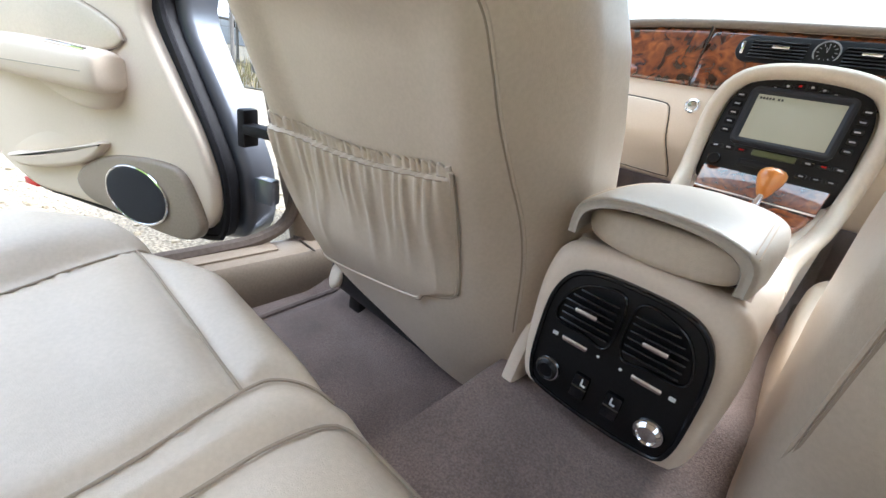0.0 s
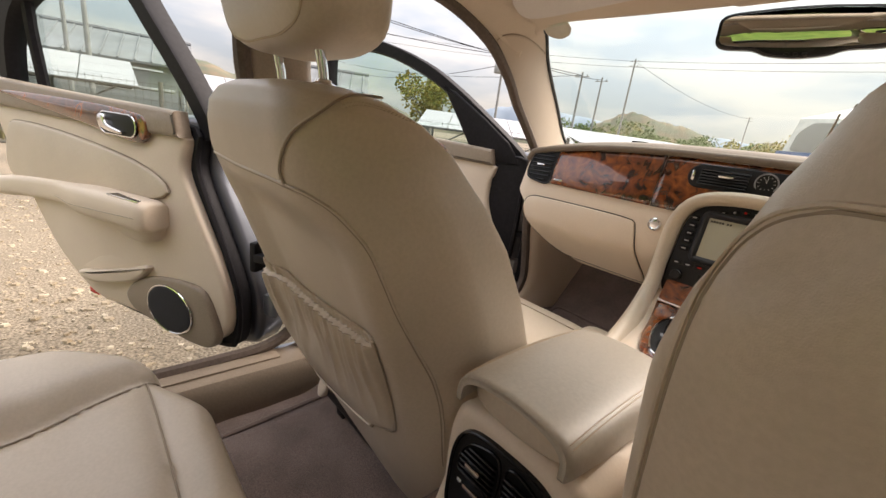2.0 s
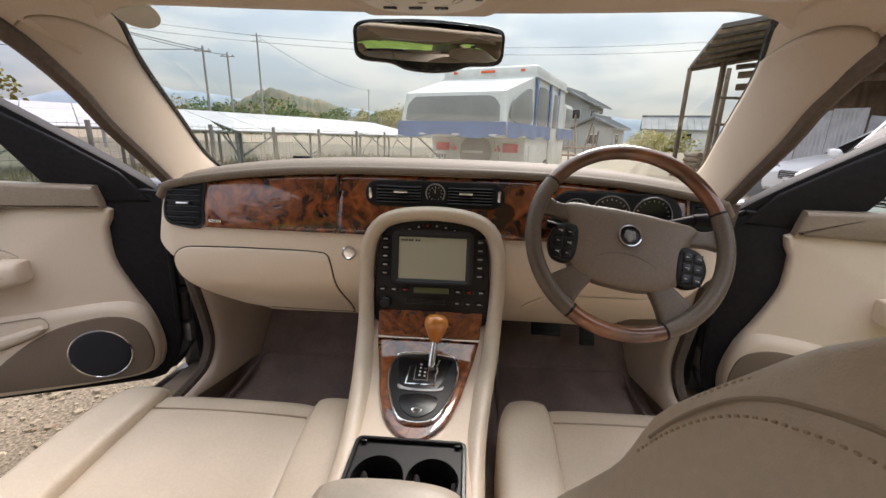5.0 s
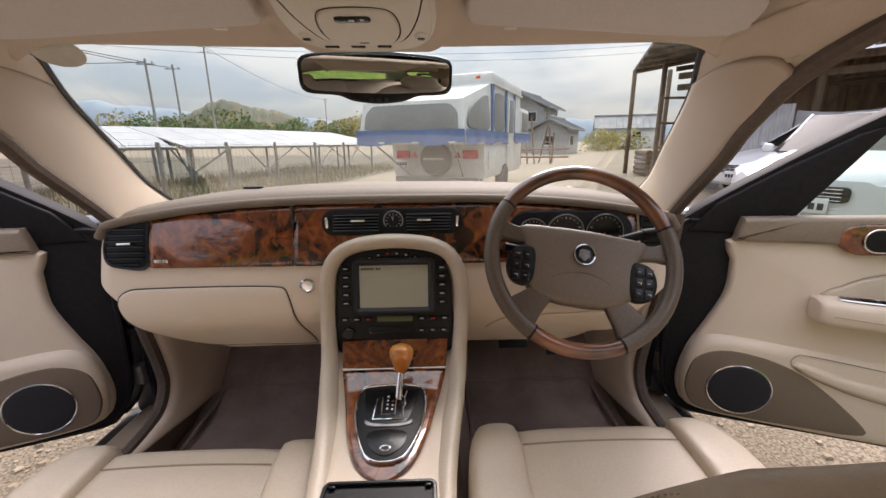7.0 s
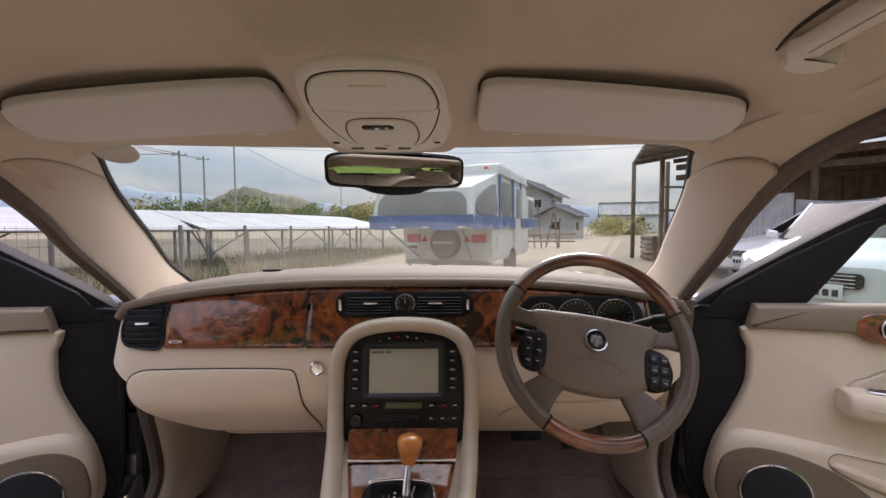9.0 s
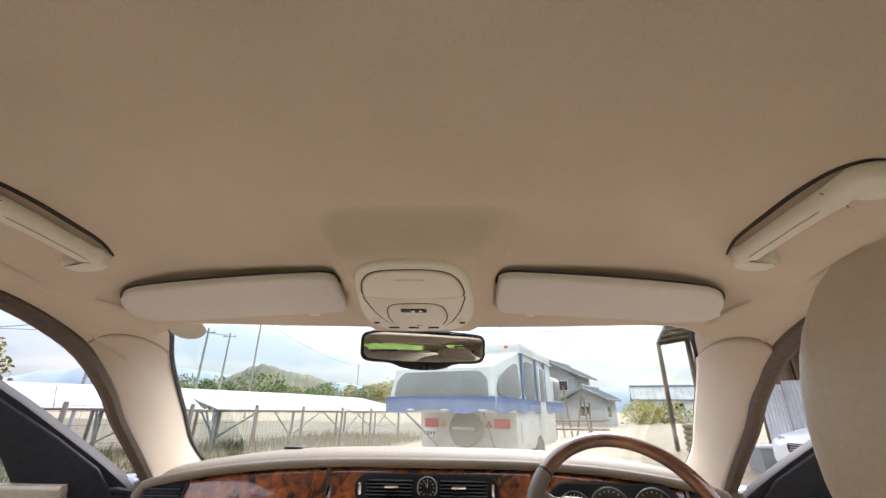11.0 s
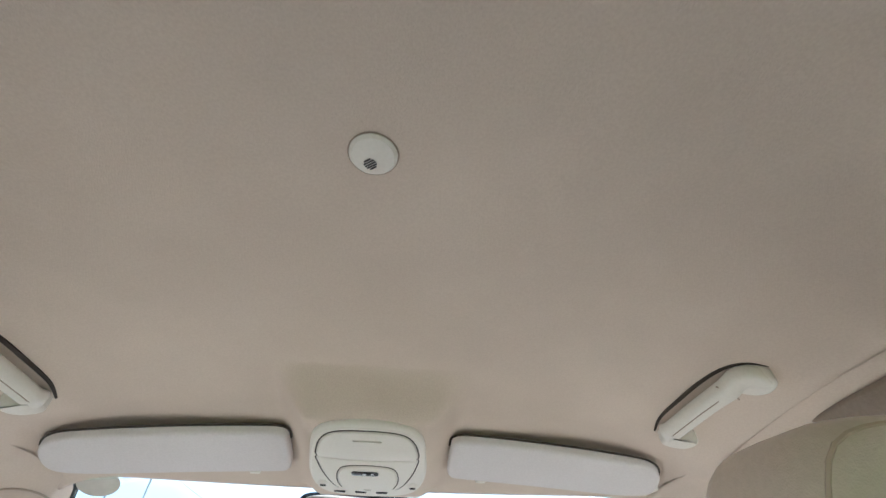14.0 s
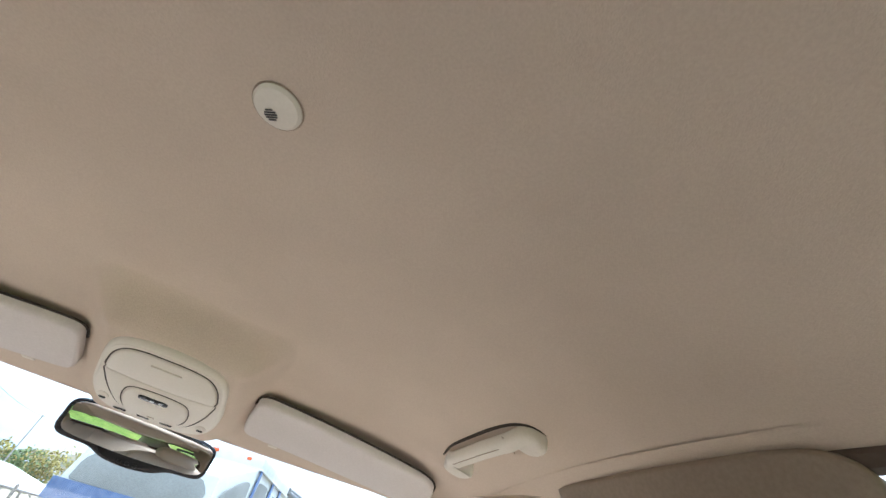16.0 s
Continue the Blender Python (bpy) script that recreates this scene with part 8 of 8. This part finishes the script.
def skirt(a, b, name="skirt"):
    A, B = Vector(a), Vector(b)
    L = (B - A).length
    d = (B - A).normalized()
    nrm = Vector((d.y, -d.x, 0))
    part(name, grid(lambda u, v: A.lerp(B, u) + nrm * (0.012 + 0.018 * math.sin(u * L * 9) * (1 - v)) + Vector((0, 0, lerp(-0.20 - 0.03 * math.sin(u * L * 5), 0.05, v))), int(L * 14), 6), BLUE, trailer, "hanging blue canvas skirt", local=True)


skirt((-1.08, y0 - 0.02, 1.27), (1.08, y0 - 0.02, 1.27))
skirt((1.085, y0, 1.27), (1.085, 1.80, 1.27))
skirt((1.085, 2.5, 1.27), (1.085, 4.6, 1.27))
tbox("front_bunk", (2.10, 1.2, 0.90), (0, 4.0, 1.55), CANVAS, "white canvas bunk end", 0.12)
tbox("front_bunk_window", (0.02, 0.8, 0.5), (1.06, 4.0, 1.62), MESH_GREY, "", 0.005)
for q in (-1, 1):
    tbox("bunk_strut", (0.03, 0.03, 0.05), (q * 0.62, -0.2, 0.6), STEEL, "", 0.004)
    part("strut", tube([(q * 0.60, 0.0, 0.42), (q * 0.80, -1.1, 1.08)], 0.016, sides=6), STEEL, trailer, "thin steel bunk strut", local=True)
    tbox("tail_lamp", (0.32, 0.03, 0.17), (q * 0.76, -0.015, 0.86), RED, "red tail lamp", 0.02)
    lp = [(q * 0.52, 0.79), (q * 0.60, 0.93), (q * 0.44 + q * 0.0, 0.79)]
    part("reflector", plate([(q * 0.42, 0.79), (q * 0.56, 0.79), (q * 0.49, 0.92)], 0.02, lambda u, v, w: (u, -w, v), 0.002), RED, trailer, "red triangular reflector", local=True)
    wm_ = pose(q * 0.98, 1.75, 0.30, 0, 90, 0)
    wh = part("wheel", lathe([(0.18, -0.08), (0.29, -0.09), (0.30, 0), (0.29, 0.09), (0.18, 0.08)], wm_, 28), TYRE, trailer, "small black tyre", local=True)
part("spare_cover", lathe([(0.34, 0.0), (0.34, 0.10), (0.31, 0.15), (0.001, 0.16)], pose(0.02, -0.005, 0.76, 90), 36), RUST, trailer, "dark vinyl spare wheel cover", local=True)
for k in range(9):
    tbox("cover_bar", (0.035, 0.01, 0.05), (-0.20 + 0.052 * k, -0.17, 0.77), PRINT, "", 0)
tbox("plate", (0.30, 0.015, 0.15), (-0.80, -0.012, 0.67), PRINT, "white plate with dark bars", 0.003)
for k in range(4):
    tbox("plate_bar", (0.045, 0.006, 0.07), (-0.90 + 0.066 * k, -0.022, 0.66), PRINT_DARK, "", 0)
tbox("side_hatch", (0.02, 0.5, 0.38), (bw + 0.005, 0.55, 0.72), CREAM_WALL, "", 0.008)
tbox("bumper_bar", (1.9, 0.08, 0.10), (0, -0.02, 0.34), RUST, "dark steel bumper", 0.01)
tbox("jack_leg", (0.06, 0.06, 0.36), (0.95, 0.15, 0.18), STEEL, "", 0.006)
tbox("jack_leg", (0.06, 0.06, 0.36), (-0.95, 0.15, 0.18), STEEL, "", 0.006)

# ---- houses ----
def house(name, m, w, d, h, roof, wall, label, windows, eave=0.5, lower=None):
    b = thing(name, label, "house", m=m)
    part("wall", box((w, d, h), (0, 0, h / 2), 0.02), wall, b, "plastered wall", local=True)
    rf = part("roof", loft([[(-w / 2 - eave, -d / 2 - eave, h), (-w / 2 - eave, 0, h + roof), (-w / 2 - eave, d / 2 + eave, h), (-w / 2 - eave, d / 2 + eave, h - 0.15), (-w / 2 - eave, 0, h + roof - 0.2), (-w / 2 - eave, -d / 2 - eave, h - 0.15)],
                            [(w / 2 + eave, -d / 2 - eave, h), (w / 2 + eave, 0, h + roof), (w / 2 + eave, d / 2 + eave, h), (w / 2 + eave, d / 2 + eave, h - 0.15), (w / 2 + eave, 0, h + roof - 0.2), (w / 2 + eave, -d / 2 - eave, h - 0.15)]]), ROOF_TILE, b, "grey tiled gable roof", local=True, angle=20)
    part("ridge", tube([(-w / 2 - eave, 0, h + roof + 0.05), (w / 2 + eave, 0, h + roof + 0.05)], 0.16, sides=8), ROOF_TILE, b, local=True)
    for k in range(int((w + 2 * eave) / 0.9)):
        x = -w / 2 - eave + 0.45 + 0.9 * k
        part("tile_roll", tube([(x, -d / 2 - eave, h + 0.03), (x, 0, h + roof + 0.03)], 0.06, sides=5), ROOF_TILE, b, local=True)
    gable = [(-d / 2, h - 0.1), (d / 2, h - 0.1), (0, h + roof - 0.15)]
    for sx in (-1, 1):
        part("gable", plate(gable, 0.05, lambda u, v, w_, sx=sx: (sx * (w / 2 - 0.03 + w_), u, v), 0.005), wall, b, local=True)
    for face_, u, z, ww, wh_ in windows:
        if face_ == "front":
            c, sz = (u, -d / 2 - 0.03, z), (ww, 0.08, wh_)
            pane_sz = (ww - 0.12, 0.02, wh_ - 0.12)
            pc = (u, -d / 2 - 0.075, z)
        else:
            c, sz = (-w / 2 - 0.03, u, z), (0.08, ww, wh_)
            pane_sz = (0.02, ww - 0.12, wh_ - 0.12)
            pc = (-w / 2 - 0.075, u, z)
        wob = part("window", box(sz, c, 0.01), PALE_WALL, b, local=True)
        part("pane", box(pane_sz, pc, 0.005), SATIN, wob, local=True)
    return b


house("house", pose(11.2, 46.5, 0, 0, 0, 58), 5.2, 4.6, 4.5, 1.5, PLASTER, "grey two-storey house with a tiled gable roof", [("side", -1.0, 3.6, 1.1, 1.0), ("side", 1.1, 3.6, 1.1, 1.0), ("front", -1.5, 3.6, 1.4, 1.0), ("front", 1.4, 3.6, 1.4, 1.0), ("front", 0.2, 1.3, 1.6, 1.4)], 0.7)
house("annex", pose(12.2, 40.0, 0, 0, 0, 58), 4.5, 3.2, 2.2, 1.0, PLASTER, "low grey annex with a tiled roof beside the house", [("side", 0.0, 1.2, 1.0, 0.9), ("front", -0.8, 1.2, 1.2, 1.0)], 0.5)
house("far_house", pose(30.0, 64.0, 0, 0, 0, -20), 8.0, 6.0, 2.9, 1.9, PALE_WALL, "pale house with a dark roof at the end of the lane", [("front", -2.0, 2.0, 1.2, 0.9), ("front", 1.5, 2.0, 1.2, 0.9)], 0.4)
for i in range(7):
    a = lerp(-0.30, -0.05, i / 6)
    house("village_house", pose(230 * math.sin(a), 230 * math.cos(a) + 10 * (i % 3), 0, 0, 0, 20 * (i % 3)), 13 + 3 * (i % 2), 9, 6 + (i % 3), 2.6, PALE_WALL, "small pale village house far across the fields", [("front", -2, 2.5, 2, 1.4), ("front", 2, 2.5, 2, 1.4)], 0.5)
house("side_hall", pose(-41.0, -1.0, 0, 0, 0, 80), 16, 9, 2.9, 2.0, PLASTER, "long grey-roofed hall beyond the solar panels", [("front", -4, 1.6, 2.2, 1.2), ("front", 0, 1.6, 2.2, 1.2), ("front", 4, 1.6, 2.2, 1.2)], 0.6)
house("side_shed", pose(-34.0, 15.0, 0, 0, 0, 60), 8, 6, 3.0, 1.6, PLASTER, "grey shed with a sloping roof beyond the solar panels", [("front", 0, 1.6, 2.0, 1.2)], 0.5)

# ---- open timber barn ----
barn = thing("barn", "open timber barn with corrugated sheets and a silver tarpaulin", "barn", (9.0, 9.0, 0))
for x in (8.0, 10.5):
    for y in (4.2, 6.0, 7.85, 9.4, 11.4):
        part("post", box((0.16, 0.16, 3.1), (x, y, 1.55), 0.015), WOOD, barn, "weathered timber post")
for z in (2.55, 2.85):
    part("beam", box((0.14, 9.0, 0.16), (8.0, 8.0, z), 0.015), WOOD, barn)
for k in range(10):
    part("rafter", box((4.6, 0.08, 0.12), pose(9.2, 4.0 + 0.9 * k, 3.25, 0, -9, 0), 0.01), WOOD, barn)
part("roof", grid(lambda u, v: (lerp(6.9, 11.8, u), lerp(3.0, 12.4, v), 3.02 + 0.16 * lerp(0, 4.9, u) + 0.018 * math.sin(v * 9.4 / 0.076 * 0.5)), 10, 200), RUSTY, barn, "rusty corrugated roof")
for k, (y, w, top) in enumerate(((11.15, 0.50, 1.80), (10.62, 0.52, 1.88), (10.05, 0.60, 1.92))):
    part("sheet", grid(lambda u, v, y=y, w=w, top=top: (7.88 + 0.012 * math.sin(u * w / 0.076 * 6.28), y + (u - 0.5) * w, lerp(0.02, top, v)), 60, 2), SHEET, barn, "upright corrugated sheet")
part("tarpaulin", grid(lambda u, v: (7.86 - 0.05 * math.sin(u * 11 + v * 3) * math.sin(math.pi * v) - 0.10 * abs(noise.noise(Vector((u * 9 + v * 2, v * 5, 2)))) - 0.05 * abs(noise.noise(Vector((u * 24, v * 11 + u * 6, 5)))), lerp(9.70, 4.6, u), lerp(0.1, 1.76 - 0.08 * math.sin(math.pi * ((u * 3) % 1)), v)), 70, 24), TARP, barn, "creased silver tarpaulin")
part("back_wall", box((0.06, 9.0, 3.2), (11.0, 8.0, 1.6), 0.01), WOOD, barn, "dark plank wall")
for k in range(14):
    part("stored_plank", box((0.12, 2.6, 0.03), pose(8.7 + 0.15 * (k % 5), 7.5 + 0.3 * (k % 3), 2.35 + 0.04 * (k // 3), 0, 0, 4 * (k % 4) - 6), 0.004), WOOD, barn)
barn.matrix_basis = pose(8.6, 10.1, 0, 0, 0, 36) @ Matrix.Translation((-7.9, -9.9, 0)) @ barn.matrix_basis
# taller lean-to of the barn with ladder-like posts
lean = thing("lean_to", "tall open lean-to with a dark sheet roof and log pile", "shelter", (7.6, 13.4, 0))
for x, y in ((6.85, 12.5), (7.9, 12.4), (7.0, 14.6), (8.2, 14.6)):
    part("post", box((0.11, 0.11, 3.4), (x, y, 1.7), 0.01), WOOD, lean)
for z in (0.9, 1.6, 2.3):
    part("rung", box((1.05, 0.05, 0.07), (7.38, 12.45, z), 0.005), WOOD, lean)
part("roof", loft([[(6.2, 13.0, 3.10), (4.75, 9.0, 3.18), (4.75, 9.0, 3.26), (6.2, 13.0, 3.18)], [(10.0, 12.2, 3.75), (8.6, 8.2, 3.85), (8.6, 8.2, 3.93), (10.0, 12.2, 3.83)]]), DARK_SHEET, lean, "dark sloping sheet roof", angle=20)
for k in range(6):
    t_ = k / 5
    part("rafter", tube([(lerp(6.2, 4.75, t_), lerp(12.9, 9.1, t_), 3.06 + 0.08 * t_), (lerp(9.9, 8.5, t_), lerp(12.2, 8.3, t_), 3.70 + 0.1 * t_)], 0.05, sides=6), WOOD, lean)
for k in range(30):
    part("log", tube([(7.05 + 0.17 * (k % 6), 13.2, 0.10 + 0.16 * (k // 6)), (7.05 + 0.17 * (k % 6), 14.0, 0.10 + 0.16 * (k // 6))], 0.08, sides=8), WOOD, lean)
# timber rack and bin in the yard
rack = thing("timber_rack", "stack of weathered poles leaning in the yard", "timber", (5.0, 22.0, 0))
for k in range(9):
    x = 3.8 + 0.35 * k + rnd.uniform(-0.1, 0.1)
    part("stake", tube([(x, 22.0 + rnd.uniform(-0.6, 0.6), 0), (x + rnd.uniform(-0.3, 0.3), 22.0, rnd.uniform(1.4, 2.3))], 0.045, sides=6), WOOD, rack)
part("rail", tube([(3.4, 21.5, 0.7), (7.2, 21.3, 0.75)], 0.05, sides=6), RUSTY, rack)
part("rail", tube([(3.4, 21.5, 0.35), (7.2, 21.3, 0.35)], 0.05, sides=6), RUSTY, rack)
bin_ = thing("storage_bin", "grey plastic storage bin by the barn", "bin", (6.6, 9.9, 0))
part("tub", loft([[(6.32, 9.65, 0), (6.88, 9.65, 0), (6.88, 10.15, 0), (6.32, 10.15, 0)], [(6.26, 9.6, 0.45), (6.94, 9.6, 0.45), (6.94, 10.2, 0.45), (6.26, 10.2, 0.45)]]), PLASTER, bin_)
part("lid", box((0.74, 0.66, 0.06), (6.6, 9.9, 0.48), 0.02), PALE_WALL, bin_)


# ---- parked cars ----
def parked_car(m, label, paint, L=4.5, W=1.76, H=1.45, upright=False):
    c = thing("parked_car", label, "car", m=m, group="parked white cars")

    def sec(y, half, low, belt, top, tum):
        return [(-half * 0.92, y, low), (-half, y, low + 0.10), (-half, y, (low + belt) / 2), (-half * 0.97, y, belt - 0.05), (-half * (0.90 if top <= belt + 0.02 else 0.90), y, belt), (-half * tum, y, max(top, belt + 0.005) - 0.04), (-half * tum * 0.85, y, max(top, belt + 0.005)),
                (half * tum * 0.85, y, max(top, belt + 0.005)), (half * tum, y, max(top, belt + 0.005) - 0.04), (half * 0.90, y, belt), (half * 0.97, y, belt - 0.05), (half, y, (low + belt) / 2), (half, y, low + 0.10), (half * 0.92, y, low)]
    h = W / 2
    nose = 0.62 if not upright else 0.70
    st = [(0.0, h * 0.72, 0.30, nose - 0.02, nose, 0.75), (0.06, h * 0.86, 0.24, nose + 0.05, nose + 0.06, 0.8), (0.25, h * 0.97, 0.22, nose + 0.12, nose + 0.14, 0.8), (0.7, h, 0.22, 0.84, 0.86, 0.8), (1.15, h, 0.22, 0.92, 0.95, 0.8), (1.35, h, 0.22, 0.93, 0.99, 0.78)]
    body = st + [(2.0, h, 0.22, 0.94, 0.97, 0.78), (3.2, h, 0.22, 0.95, 0.98, 0.78), (3.9, h, 0.22, 0.96, 0.99, 0.78), (L - 0.1, h * 0.95, 0.26, 0.93, 0.95, 0.75), (L, h * 0.88, 0.32, 0.85, 0.87, 0.75)]
    part("body", loft([sec(*q) for q in body]), paint, c, "white painted body", local=True, angle=28)
    cab = [(1.25, 0.74, 0.95, 0.96), (1.95, 0.66, 0.95, H - 0.03), (2.6, 0.64, 0.95, H), (3.3, 0.62, 0.95, H - 0.06), (4.0 if not upright else 4.25, 0.66, 0.95, 1.0)]
    part("cabin_glass", loft([[(-0.80 * h / 0.88, y, z0), (-wd, y, z1), (wd, y, z1), (0.80 * h / 0.88, y, z0)] for y, wd, z0, z1 in cab]), SATIN, c, "dark glazed cabin", local=True, angle=20)
    part("roof", grid(lambda u, v: (lerp(-0.64, 0.64, u), lerp(1.95, 3.35, v), H + 0.01 - 0.05 * (2 * u - 1) ** 4 - 0.05 * (2 * v - 1) ** 2), 10, 10), paint, c, "white painted roof", local=True)
    for q in (-1, 1):
        hl_ = smooth_loop([(0.36, 0.60), (0.46, 0.70), (0.70, 0.74), (0.76, 0.68), (0.60, 0.60)], 30)
        part("headlight", pillow(hl_, 0.02, 0.06, lambda u, v, w, q=q: (q * u, 0.10 + 0.35 * max(0, u - 0.45) - w, v), 0.5, 5), GLASS_LAMP, c, "clear headlight", local=True)
        part("pillar", tube([(q * 0.76, 1.3, 0.95), (q * 0.65, 1.97, H - 0.03)], 0.03, sides=6), paint, c, local=True)
        part("door_mirror", pillow(ellipse(0.09, 0.06, 20), 0.05, 0.05, lambda u, v, w, q=q: (q * (0.96 + u * 0.8), 1.55 + w, 1.0 + v), 0.5, 5), paint, c, "white door mirror", local=True)
        for y in (0.85, L - 0.85):
            wm2 = pose(q * (h - 0.10), y, 0.31, 0, 90, 0)
            ty = part("wheel", lathe([(0.20, -0.10), (0.30, -0.10), (0.31, -0.06), (0.31, 0.06), (0.30, 0.10), (0.20, 0.10)], wm2, 28), TYRE, c, "black tyre", local=True)
            part("rim", lathe([(0.20, -0.09), (0.20, 0.09), (0.05, 0.07), (0.01, 0.07)], wm2 if q > 0 else wm2 @ pose(0, 0, 0, 180), 20), STEEL, c, local=True)
    gr_ = rrect(0.62, 0.16, 0.05, 5, 0, 0.56)
    part("radiator_grille", plate(gr_, 0.03, lambda u, v, w: (u, -0.02 - w + 0.10 * u * u, v), 0.01), SATIN, c, "dark radiator grille", local=True)
    for k in range(4):
        part("grille_bar", box((0.50, 0.012, 0.012), (0, -0.050, 0.50 + 0.038 * k), 0.004), CHROME, c, local=True)
    part("bumper", pillow(rrect(1.55, 0.20, 0.09, 5, 0, 0.38), 0.08, 0.05, lambda u, v, w: (u, 0.05 - w + 0.28 * u * u, v), 0.4, 6), paint, c, "white bumper", local=True)
    part("air_intake", plate(rrect(1.0, 0.08, 0.03, 4, 0, 0.34), 0.02, lambda u, v, w: (u, -0.028 - w + 0.28 * u * u, v), 0.005), SATIN, c, local=True)
    part("plate", box((0.33, 0.012, 0.16), (0, -0.055, 0.44), 0.003), PRINT, c, "white plate with dark bars", local=True)
    for k in range(4):
        part("plate_bar", box((0.05, 0.006, 0.07), (-0.11 + 0.073 * k, -0.063, 0.43), 0), PRINT_DARK, c, local=True)
    return c


GLASS_LAMP = material("headlight_glass", (0.26, 0.28, 0.31), 0.08, second=(0.14, 0.15, 0.17), scale=30, coat=1.0, big=0.1)
parked_car(pose(6.0, 8.05, 0, 0, 0, -84), "older white saloon parked in front of the barn", WHITE, 4.7, 1.76, 1.42)
parked_car(pose(4.12, 4.42, 0, 0, 0, -58), "white hatchback parked beside the yard", WHITE, 4.3, 1.78, 1.46, True)
